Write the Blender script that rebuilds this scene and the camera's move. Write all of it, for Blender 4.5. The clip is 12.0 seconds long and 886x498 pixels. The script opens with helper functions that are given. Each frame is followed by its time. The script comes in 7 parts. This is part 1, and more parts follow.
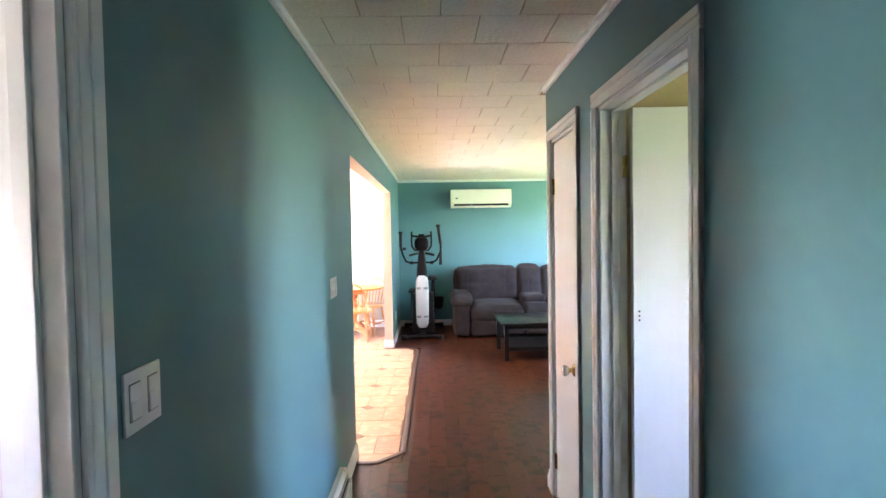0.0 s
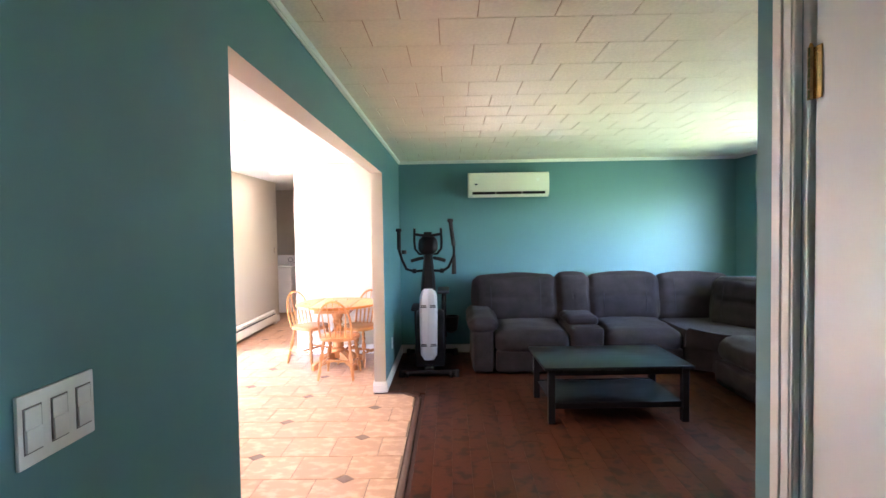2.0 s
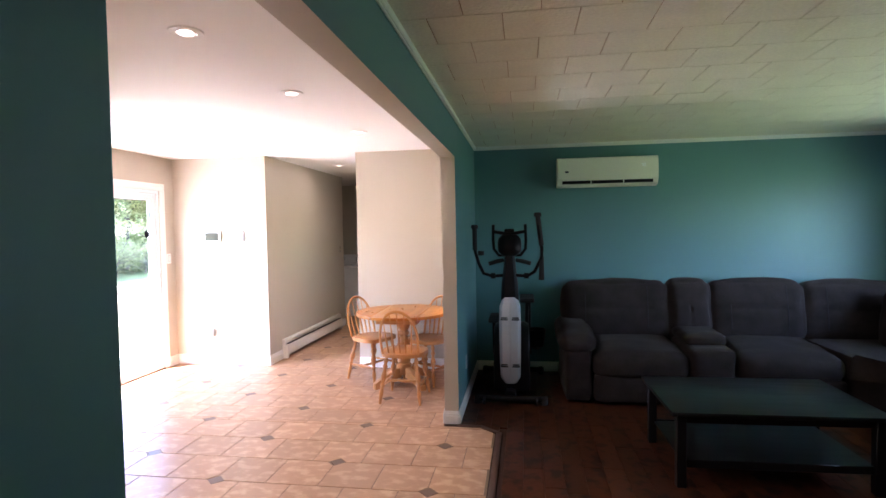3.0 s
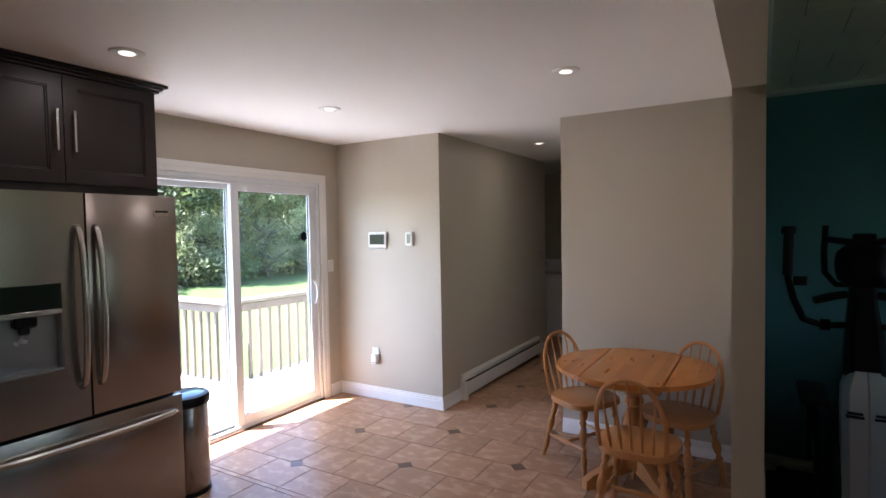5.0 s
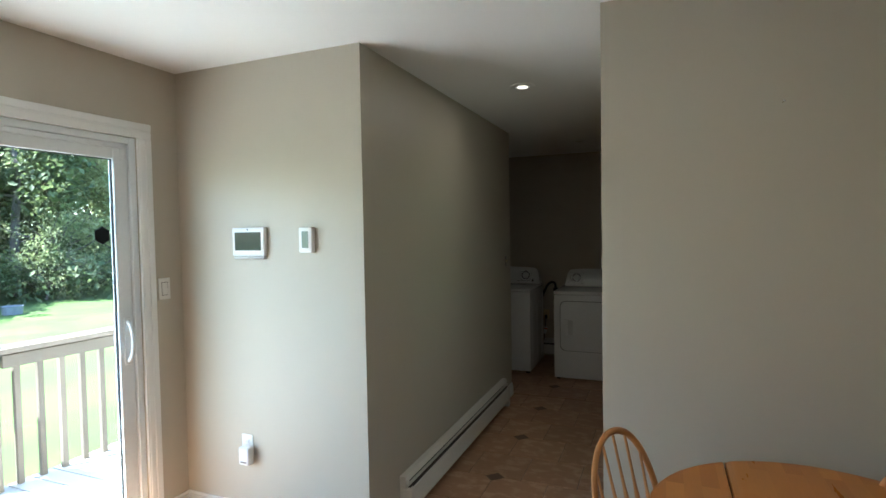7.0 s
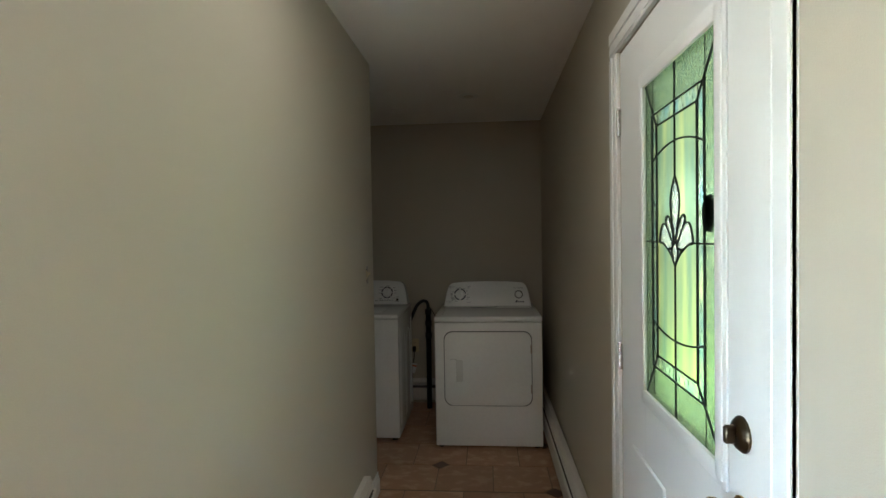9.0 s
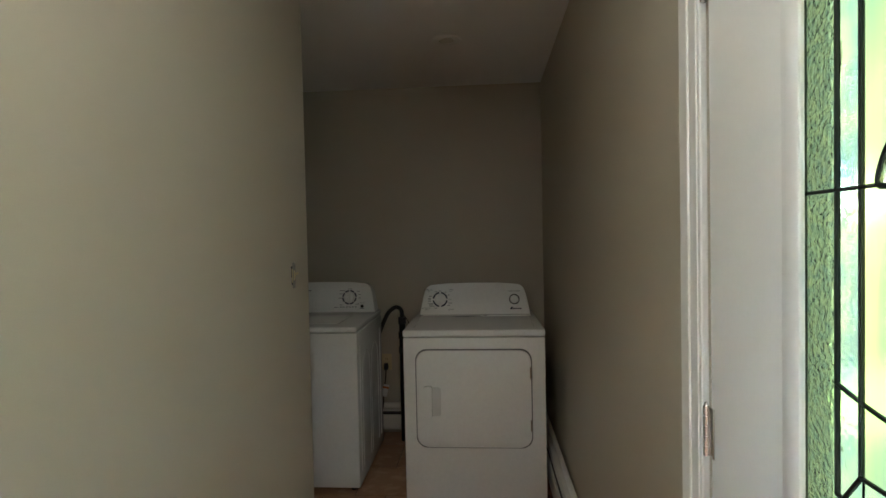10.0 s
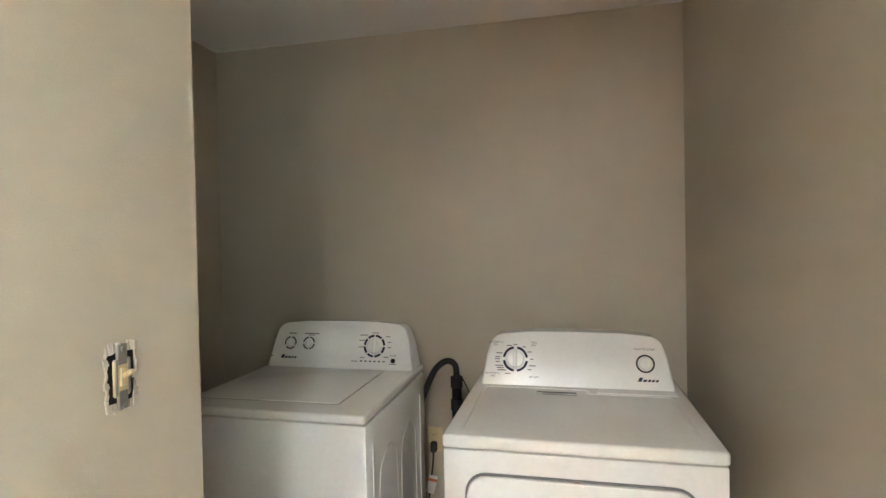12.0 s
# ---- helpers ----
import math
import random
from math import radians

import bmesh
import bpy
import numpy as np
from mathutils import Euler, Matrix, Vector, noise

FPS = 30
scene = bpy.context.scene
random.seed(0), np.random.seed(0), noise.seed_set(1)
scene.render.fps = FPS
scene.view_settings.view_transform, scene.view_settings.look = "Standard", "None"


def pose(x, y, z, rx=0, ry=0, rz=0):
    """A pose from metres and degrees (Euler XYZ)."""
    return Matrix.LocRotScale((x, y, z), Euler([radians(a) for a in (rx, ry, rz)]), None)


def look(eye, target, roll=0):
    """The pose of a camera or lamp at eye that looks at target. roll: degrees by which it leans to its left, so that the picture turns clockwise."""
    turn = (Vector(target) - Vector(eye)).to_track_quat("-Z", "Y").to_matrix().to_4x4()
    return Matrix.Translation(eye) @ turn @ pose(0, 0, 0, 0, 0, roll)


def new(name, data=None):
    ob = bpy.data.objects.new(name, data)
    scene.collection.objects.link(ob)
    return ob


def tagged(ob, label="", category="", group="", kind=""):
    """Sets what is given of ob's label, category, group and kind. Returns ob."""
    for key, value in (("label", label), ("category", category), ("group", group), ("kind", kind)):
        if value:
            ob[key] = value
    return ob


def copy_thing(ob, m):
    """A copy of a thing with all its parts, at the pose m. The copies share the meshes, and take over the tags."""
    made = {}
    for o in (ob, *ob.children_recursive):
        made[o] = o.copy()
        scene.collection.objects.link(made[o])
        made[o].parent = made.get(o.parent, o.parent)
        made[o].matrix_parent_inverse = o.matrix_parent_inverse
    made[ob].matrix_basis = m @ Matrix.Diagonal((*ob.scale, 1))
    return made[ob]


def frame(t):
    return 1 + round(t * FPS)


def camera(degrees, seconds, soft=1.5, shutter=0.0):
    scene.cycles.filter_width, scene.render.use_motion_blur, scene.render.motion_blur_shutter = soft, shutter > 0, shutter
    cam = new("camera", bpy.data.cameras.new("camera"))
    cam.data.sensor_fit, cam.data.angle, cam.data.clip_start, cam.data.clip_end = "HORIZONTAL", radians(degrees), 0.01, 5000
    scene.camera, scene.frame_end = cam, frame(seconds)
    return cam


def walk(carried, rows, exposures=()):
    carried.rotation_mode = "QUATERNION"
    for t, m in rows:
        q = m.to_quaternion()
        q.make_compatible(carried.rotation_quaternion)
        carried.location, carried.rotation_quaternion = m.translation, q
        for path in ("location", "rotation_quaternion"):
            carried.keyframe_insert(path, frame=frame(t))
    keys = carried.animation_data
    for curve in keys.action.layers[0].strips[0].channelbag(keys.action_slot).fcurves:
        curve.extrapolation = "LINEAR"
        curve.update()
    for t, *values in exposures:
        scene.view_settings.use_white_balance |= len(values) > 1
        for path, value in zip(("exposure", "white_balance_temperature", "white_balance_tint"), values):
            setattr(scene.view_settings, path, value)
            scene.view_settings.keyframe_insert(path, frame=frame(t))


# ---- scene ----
cam = camera(79.4, 12.0)
PATH = [
    (0, (0.054, -0.227, 1.575), (0.092, 1.771, 1.51), -1.0),
    (0.5, (0.083, 0.337, 1.564), (0.189, 2.333, 1.494), -1.1),
    (1, (0.08, 0.852, 1.557), (0.129, 2.851, 1.491), -1.0),
    (1.5, (0.088, 1.394, 1.568), (0.136, 3.392, 1.502), -0.9),
    (2, (0.136, 1.921, 1.565), (0.107, 3.919, 1.493), -0.9),
    (2.5, (0.093, 2.414, 1.556), (-0.069, 4.406, 1.484), -0.9),
    (3, (0.024, 2.869, 1.549), (-0.279, 4.844, 1.476), -1.0),
    (3.5, (-0.043, 3.348, 1.566), (-0.633, 5.257, 1.496), -1.2),
    (3.7, (-0.103, 3.543, 1.571), (-0.796, 5.418, 1.49), -0.9),
    (5.3, (-0.652, 4.962, 1.603), (-1.705, 6.661, 1.533), -1.1),
    (5.5, (-0.75, 5.153, 1.592), (-1.813, 6.845, 1.523), -1.1),
    (6, (-1.038, 5.617, 1.578), (-2.052, 7.339, 1.512), -1.0),
    (6.5, (-1.383, 6.037, 1.568), (-2.264, 7.832, 1.505), -1.0),
    (7, (-1.628, 6.479, 1.552), (-2.385, 8.329, 1.481), -1.0),
    (7.5, (-1.853, 6.935, 1.531), (-2.475, 8.834, 1.452), -0.8),
    (9.3, (-2.302, 8.59, 1.447), (-2.414, 10.586, 1.393), -1.0),
    (9.5, (-2.286, 8.767, 1.43), (-2.385, 10.763, 1.372), -1.0),
    (10, (-2.222, 9.213, 1.4), (-2.374, 11.207, 1.347), -1.2),
    (10.5, (-2.237, 9.627, 1.384), (-2.423, 11.618, 1.334), -1.1),
    (11, (-2.264, 9.968, 1.397), (-2.476, 11.957, 1.353), -0.9),
    (11.5, (-2.271, 10.281, 1.417), (-2.616, 12.251, 1.381), -1.0),
    (12, (-2.307, 10.509, 1.448), (-2.756, 12.457, 1.414), -1.1),
]
EXPOSURES = [(0.0, 7.75, 6150, 35), (0.5, 7.5, 6150, 36), (1.0, 7.25, 6100, 36), (1.5, 7.05, 5950, 33), (2.0, 6.9, 5900, 33), (2.5, 6.4, 5850, 32), (3.0, 5.4, 5950, 31),
             (3.5, 4.5, 6200, 34), (5.5, 3.35, 5550, 16), (6.0, 3.2, 5450, 11), (6.5, 3.1, 5350, 6), (7.0, 3.45, 5400, 3), (7.5, 3.6, 5400, 2), (9.5, 5.0, 5450, 5), (10.0, 5.15, 5500, 5),
             (10.5, 6.45, 5800, 6), (12.0, 7.5, 5350, 8)]
walk(cam, [(t, look(eye, target, roll)) for t, eye, target, roll in PATH], EXPOSURES)

# ---------------------------------------------------------------- world and sun
world = bpy.data.worlds.new("world")
scene.world = world
world.use_nodes = True
wn = world.node_tree.nodes
sky = wn.new("ShaderNodeTexSky")
sky.sky_type = "NISHITA"
sky.sun_disc = False
sky.sun_elevation, sky.sun_rotation = radians(58), radians(228)
wn["Background"].inputs[1].default_value = 0.15
world.node_tree.links.new(sky.outputs[0], wn["Background"].inputs[0])

sun = new("sun", bpy.data.lights.new("sun", "SUN"))
sun.data.energy, sun.data.angle, sun.data.color = 5.0, radians(0.5), (1.0, 0.95, 0.86)
sun.matrix_world = look((-7.4, -6.7, 17), (0, 0, 0))


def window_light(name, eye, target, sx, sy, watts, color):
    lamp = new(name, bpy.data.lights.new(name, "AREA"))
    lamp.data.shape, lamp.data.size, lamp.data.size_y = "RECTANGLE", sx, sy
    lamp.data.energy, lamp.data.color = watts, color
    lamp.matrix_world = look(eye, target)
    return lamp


window_light("window_light_living", (3.83, 6.40, 1.42), (0, 6.40, 1.42), 1.5, 1.2, 0.41, (0.76, 0.90, 1.0))
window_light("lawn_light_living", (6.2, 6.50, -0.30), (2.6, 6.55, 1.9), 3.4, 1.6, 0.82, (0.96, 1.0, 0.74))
window_light("entry_glass_light", (-1.735, 9.66, 1.445), (-3, 9.66, 1.445), 0.74, 1.06, 0.18, (0.95, 1.0, 0.90))
# added fill for the bedroom, shining in through an unseen window
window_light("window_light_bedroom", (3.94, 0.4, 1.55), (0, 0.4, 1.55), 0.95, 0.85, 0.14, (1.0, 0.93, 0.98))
# fill lamp added behind an unseen bathroom window, also brightens the hall
window_light("window_light_bathroom", (-2.42, 0.15, 1.6), (0, 0.15, 1.6), 0.45, 0.45, 0.29, (1.0, 0.92, 0.85))

LAMP_WATTS = 0.22

# ---------------------------------------------------------------- materials


def nodes_of(name):
    m = bpy.data.materials.new(name)
    m.use_nodes = True
    nt = m.node_tree
    return m, nt, nt.nodes["Principled BSDF"]


def surf(name, color, rough=0.5, metal=0.0, var=0.12, scale=3.0, fine=60.0, fine_var=0.05, bump=0.0, bump_scale=200.0,
         stretch=(1, 1, 1), rand=0.0, second=None, second_at=(0.5, 0.7), rough_var=0.08, spec=0.5, coat=0.0, sheen=0.0):
    """A painted, wooden, woven or metal surface: colour with blotches and grain, uneven gloss, fine relief."""
    m, nt, bsdf = nodes_of(name)
    N, L = nt.nodes, nt.links
    tc = N.new("ShaderNodeTexCoord")
    mp = N.new("ShaderNodeMapping")
    mp.inputs["Scale"].default_value = stretch
    L.new(tc.outputs["Object"], mp.inputs["Vector"])
    vec = mp.outputs["Vector"]
    info = N.new("ShaderNodeObjectInfo")
    if rand:
        off = N.new("ShaderNodeVectorMath")
        off.operation = "MULTIPLY_ADD"
        off.inputs[1].default_value = (37.0, 53.0, 71.0)
        L.new(info.outputs["Random"], off.inputs[0])
        L.new(vec, off.inputs[2])
        vec = off.outputs[0]
    big = N.new("ShaderNodeTexNoise")
    big.inputs["Scale"].default_value, big.inputs["Detail"].default_value = scale, 5
    small = N.new("ShaderNodeTexNoise")
    small.inputs["Scale"].default_value, small.inputs["Detail"].default_value = fine, 3
    L.new(vec, big.inputs["Vector"])
    L.new(vec, small.inputs["Vector"])
    col = N.new("ShaderNodeMix")
    col.data_type = "RGBA"
    col.inputs[6].default_value = (*color, 1)
    if second:
        ramp = N.new("ShaderNodeMapRange")
        ramp.inputs[1].default_value, ramp.inputs[2].default_value = second_at
        L.new(big.outputs["Fac"], ramp.inputs[0])
        L.new(ramp.outputs[0], col.inputs[0])
        col.inputs[7].default_value = (*second, 1)
    else:
        col.inputs[0].default_value = 0
    value = N.new("ShaderNodeMath")
    value.operation = "MULTIPLY_ADD"
    value.inputs[1].default_value, value.inputs[2].default_value = 2 * var, 1 - var
    L.new(big.outputs["Fac"], value.inputs[0])
    value2 = N.new("ShaderNodeMath")
    value2.operation = "MULTIPLY_ADD"
    value2.inputs[1].default_value = 2 * fine_var
    L.new(small.outputs["Fac"], value2.inputs[0])
    sub = N.new("ShaderNodeMath")
    sub.operation = "SUBTRACT"
    sub.inputs[1].default_value = fine_var
    L.new(value.outputs[0], sub.inputs[0])
    L.new(sub.outputs[0], value2.inputs[2])
    last = value2.outputs[0]
    if rand:
        rv = N.new("ShaderNodeMath")
        rv.operation = "MULTIPLY_ADD"
        rv.inputs[1].default_value, rv.inputs[2].default_value = 2 * rand, 1 - rand
        L.new(info.outputs["Random"], rv.inputs[0])
        mul = N.new("ShaderNodeMath")
        mul.operation = "MULTIPLY"
        L.new(rv.outputs[0], mul.inputs[0])
        L.new(last, mul.inputs[1])
        last = mul.outputs[0]
    hsv = N.new("ShaderNodeHueSaturation")
    L.new(col.outputs[2], hsv.inputs["Color"])
    L.new(last, hsv.inputs["Value"])
    L.new(hsv.outputs[0], bsdf.inputs["Base Color"])
    rr = N.new("ShaderNodeMath")
    rr.operation = "MULTIPLY_ADD"
    rr.inputs[1].default_value, rr.inputs[2].default_value = 2 * rough_var, rough - rough_var
    L.new(big.outputs["Fac"], rr.inputs[0])
    L.new(rr.outputs[0], bsdf.inputs["Roughness"])
    bsdf.inputs["Metallic"].default_value = metal
    bsdf.inputs["Specular IOR Level"].default_value = spec
    bsdf.inputs["Coat Weight"].default_value = coat
    if sheen:
        bsdf.inputs["Sheen Weight"].default_value = sheen
        bsdf.inputs["Sheen Roughness"].default_value = 0.5
    if bump:
        relief = N.new("ShaderNodeTexNoise")
        relief.inputs["Scale"].default_value, relief.inputs["Detail"].default_value = bump_scale, 3
        L.new(vec, relief.inputs["Vector"])
        bp = N.new("ShaderNodeBump")
        bp.inputs["Strength"].default_value, bp.inputs["Distance"].default_value = min(1.0, bump), 0.004
        L.new(relief.outputs["Fac"], bp.inputs["Height"])
        L.new(bp.outputs[0], bsdf.inputs["Normal"])
    return m


def glass(name, tint=(0.97, 0.99, 0.98), gloss=0.10, rough=0.0):
    """A thin pane: mostly clear, with a mirror's share at grazing angles."""
    m, nt, bsdf = nodes_of(name)
    N, L = nt.nodes, nt.links
    clear = N.new("ShaderNodeBsdfTransparent")
    clear.inputs[0].default_value = (*tint, 1)
    shine = N.new("ShaderNodeBsdfGlossy")
    shine.inputs["Roughness"].default_value = rough
    face = N.new("ShaderNodeLayerWeight")
    face.inputs[0].default_value = 0.5
    power = N.new("ShaderNodeMath")
    power.operation = "POWER"
    power.inputs[1].default_value = 4.0
    L.new(face.outputs["Facing"], power.inputs[0])
    share = N.new("ShaderNodeMath")
    share.operation = "MULTIPLY_ADD"
    share.inputs[1].default_value, share.inputs[2].default_value = 0.5, 0.03
    L.new(power.outputs[0], share.inputs[0])
    mix = N.new("ShaderNodeMixShader")
    L.new(share.outputs[0], mix.inputs[0])
    L.new(clear.outputs[0], mix.inputs[1])
    L.new(shine.outputs[0], mix.inputs[2])
    L.new(mix.outputs[0], N["Material Output"].inputs[0])
    return m


def cathedral_glass(name, tint, scale, strength, rough=0.08, grain=(1, 2.2, 0.25), grain_scale=9.0, contrast=1.0):
    """Textured door glass: light through its streaks or pebbles is put into the colour, blurred."""
    m, nt, bsdf = nodes_of(name)
    N, L = nt.nodes, nt.links
    light_streak = N.new("ShaderNodeTexNoise")
    light_streak.inputs["Scale"].default_value, light_streak.inputs["Detail"].default_value = grain_scale, 3
    # brighter and darker passing light, painted into the tint
    ramp = N.new("ShaderNodeValToRGB")
    low = [tint[0] * (1 - 0.42 * contrast), tint[1] * (1 - 0.24 * contrast), tint[2] * (1 + 0.10 * contrast)]
    high = [tint[0] * (1 + 0.55 * contrast), tint[1] * (1 + 0.35 * contrast), tint[2] * (1 + 0.10 * contrast)]
    ramp.color_ramp.elements[0].position, ramp.color_ramp.elements[0].color = 0.32, (*low, 1)
    ramp.color_ramp.elements[1].position, ramp.color_ramp.elements[1].color = 0.68, (*[min(1, v) for v in high], 1)
    mid = ramp.color_ramp.elements.new(0.5)
    mid.color = (*tint, 1)
    L.new(light_streak.outputs["Fac"], ramp.inputs[0])
    L.new(ramp.outputs[0], bsdf.inputs["Base Color"])
    bsdf.inputs["Transmission Weight"].default_value = 1.0
    bsdf.inputs["Roughness"].default_value = rough
    bsdf.inputs["IOR"].default_value = 1.10
    tc = N.new("ShaderNodeTexCoord")
    flow = N.new("ShaderNodeMapping")
    flow.inputs["Scale"].default_value = grain
    L.new(tc.outputs["Object"], flow.inputs["Vector"])
    L.new(flow.outputs["Vector"], light_streak.inputs["Vector"])
    no = N.new("ShaderNodeTexNoise")
    no.inputs["Scale"].default_value, no.inputs["Detail"].default_value = scale, 2
    L.new(tc.outputs["Object"], no.inputs["Vector"])
    bp = N.new("ShaderNodeBump")
    bp.inputs["Strength"].default_value, bp.inputs["Distance"].default_value = strength, 0.01
    L.new(no.outputs["Fac"], bp.inputs["Height"])
    L.new(bp.outputs[0], bsdf.inputs["Normal"])
    return m


def glow(name, color, strength):
    m, nt, bsdf = nodes_of(name)
    bsdf.inputs["Base Color"].default_value = (*color, 1)
    bsdf.inputs["Emission Color"].default_value = (*color, 1)
    bsdf.inputs["Emission Strength"].default_value = strength
    return m


TEAL = surf("teal_paint", (0.094, 0.232, 0.250), 0.50, spec=0.38, var=0.05, scale=1.2, fine=350, fine_var=0.02, bump=0.12, bump_scale=420)
GREIGE = surf("greige_paint", (0.485, 0.435, 0.345), 0.45, var=0.04, scale=1.3, fine=350, fine_var=0.02, bump=0.12, bump_scale=420)
TAN = surf("tan_paint", (0.50, 0.40, 0.24), 0.5, var=0.05, scale=1.3)
BATH = surf("bath_tile_paint", (0.72, 0.66, 0.66), 0.3, var=0.04)
WHITE = surf("white_trim_paint", (0.80, 0.79, 0.76), 0.32, var=0.04, scale=4, fine=120, fine_var=0.02)
CEIL = surf("ceiling_paint", (0.87, 0.85, 0.82), 0.7, var=0.03, scale=1.0, fine=300, bump=0.15, bump_scale=500)
CEILTILE = surf("ceiling_tile_card", (0.84, 0.785, 0.67), 0.72, var=0.08, scale=5, fine=60, fine_var=0.13, bump=1.0, bump_scale=55)
CEILGAP = surf("ceiling_tile_gap", (0.42, 0.24, 0.13), 0.8)
TILE = surf("floor_tile_ceramic", (0.40, 0.230, 0.130), 0.34, var=0.10, scale=11, fine=55, fine_var=0.10, rand=0.09, second=(0.48, 0.305, 0.185), second_at=(0.50, 0.62), bump=0.05, bump_scale=25, spec=0.22, stretch=(1, 1.5, 1))
INSET = surf("inset_tile_slate", (0.135, 0.078, 0.052), 0.36, var=0.2, scale=20, rand=0.15, spec=0.22)
GROUT = surf("floor_grout", (0.20, 0.14, 0.095), 0.85, var=0.15, scale=8)
PLANK = surf("stained_maple_plank", (0.066, 0.0195, 0.0084), 0.32, var=0.45, scale=10.0, fine=45, fine_var=0.28, stretch=(1.0, 1.0, 1), rand=0.20,
             second=(0.018, 0.0080, 0.0055), second_at=(0.50, 0.62), spec=0.16, rough_var=0.06, bump=0.05, bump_scale=30)
PLANKGAP = surf("plank_gap", (0.040, 0.014, 0.007), 0.8)
STRIP = surf("transition_strip_wood", (0.085, 0.045, 0.03), 0.4, stretch=(1, 1, 1), var=0.2, scale=12)
OAK = surf("honey_maple", (0.50, 0.232, 0.075), 0.32, var=0.12, scale=3, fine=40, fine_var=0.07, stretch=(1, 6, 6), rand=0.06, bump=0.05, bump_scale=60)
OAKTOP = surf("honey_maple_top", (0.52, 0.210, 0.046), 0.30, spec=0.3, var=0.08, scale=3, fine=24, fine_var=0.05, stretch=(7, 1, 1), rand=0.05)


def staves(m, width, length):
    """Glued-up staves: strips of slightly different tone under the grain."""
    nt = m.node_tree
    N, L = nt.nodes, nt.links
    hsv = next(n for n in N if n.bl_idname == "ShaderNodeHueSaturation")
    tc = next(n for n in N if n.bl_idname == "ShaderNodeTexCoord")
    turn = N.new("ShaderNodeMapping")
    turn.inputs["Rotation"].default_value = (0, 0, radians(90))
    brick = N.new("ShaderNodeTexBrick")
    brick.inputs["Color1"].default_value, brick.inputs["Color2"].default_value = (0.80, 0.72, 0.66, 1), (1.08, 1.10, 1.15, 1)
    brick.inputs["Scale"].default_value, brick.inputs["Mortar Size"].default_value = 1.0, 0.0
    brick.inputs["Brick Width"].default_value, brick.inputs["Row Height"].default_value = length, width
    L.new(tc.outputs["Object"], turn.inputs["Vector"])
    L.new(turn.outputs["Vector"], brick.inputs["Vector"])
    mul = N.new("ShaderNodeMix")
    mul.data_type, mul.blend_type = "RGBA", "MULTIPLY"
    mul.inputs[0].default_value = 1.0
    L.new(hsv.outputs[0], mul.inputs[6])
    L.new(brick.outputs["Color"], mul.inputs[7])
    L.new(mul.outputs[2], N["Principled BSDF"].inputs["Base Color"])


staves(OAKTOP, 0.052, 0.38)
SEAM = surf("dark_seam", (0.03, 0.018, 0.01), 0.8)
BLACKWOOD = surf("black_brown_stain", (0.010, 0.010, 0.011), 0.32, spec=0.4, var=0.2, scale=3, fine=60, stretch=(1, 8, 8), fine_var=0.15)
SOFA = surf("charcoal_corduroy", (0.031, 0.0252, 0.0240), 0.9, var=0.55, scale=7, fine=150, fine_var=0.30, bump=0.9, bump_scale=130, sheen=0.06, spec=0.1)
SOFADARK = surf("sofa_seam", (0.022, 0.02, 0.021), 0.95)
BLACK = surf("black_plastic", (0.006, 0.006, 0.007), 0.40, var=0.1, spec=0.2)
RUBBER = surf("black_rubber", (0.015, 0.015, 0.015), 0.75, var=0.1)
SILVER = surf("silver_plastic", (0.55, 0.56, 0.60), 0.35, metal=0.25, var=0.05)
STEEL = surf("brushed_steel", (0.36, 0.32, 0.29), 0.24, metal=1.0, var=0.04, scale=2, fine=90, fine_var=0.035, stretch=(1, 18, 1), rough_var=0.03)
STEELSIDE = surf("grey_enamel_side", (0.16, 0.145, 0.14), 0.5, var=0.06)
CHROME = surf("satin_nickel", (0.62, 0.60, 0.57), 0.22, metal=1.0, var=0.03)
BRASS = surf("aged_brass", (0.62, 0.40, 0.14), 0.25, metal=1.0, var=0.15, scale=40)
ESPRESSO = surf("espresso_cabinet", (0.020, 0.012, 0.010), 0.42, spec=0.3, var=0.18, scale=2.5, fine=50, fine_var=0.10, stretch=(6, 6, 1))
GRANITE = surf("granite", (0.16, 0.10, 0.075), 0.2, var=0.4, scale=60, second=(0.03, 0.025, 0.02), second_at=(0.5, 0.6))
ENAMEL = surf("white_enamel", (0.79, 0.785, 0.765), 0.08, var=0.02, scale=3, rough_var=0.01)
HEATER = surf("heater_enamel", (0.74, 0.70, 0.63), 0.38, var=0.04, scale=6)
FIN = surf("heater_fin_dark", (0.05, 0.045, 0.04), 0.5, metal=0.4)
PLASTIC = surf("white_plastic", (0.80, 0.79, 0.76), 0.35, var=0.03)
IVORY = surf("ivory_plastic", (0.62, 0.52, 0.30), 0.4, var=0.06)
AC = surf("cream_plastic", (0.78, 0.78, 0.68), 0.30, var=0.02)
VINYL = surf("white_vinyl_frame", (0.74, 0.77, 0.78), 0.35, var=0.03)
SCREEN = surf("dark_screen", (0.012, 0.020, 0.016), 0.14, var=0.2, scale=30, spec=0.25, rough_var=0.02)
LCD = surf("lcd_grey_green", (0.20, 0.25, 0.20), 0.25, var=0.05)
PRINT = surf("grey_print", (0.10, 0.10, 0.12), 0.6, spec=0.2)
NAVY = surf("navy_print", (0.008, 0.012, 0.05), 0.5, spec=0.2)
# dark lid; the sky's reflection is put into its base colour as blue
LIDBLUE = surf("lid_plastic_sky_blue", (0.10, 0.22, 0.30), 0.10, var=0.1)
PLASTER = surf("torn_drywall", (0.50, 0.45, 0.38), 0.9, var=0.3, scale=120)
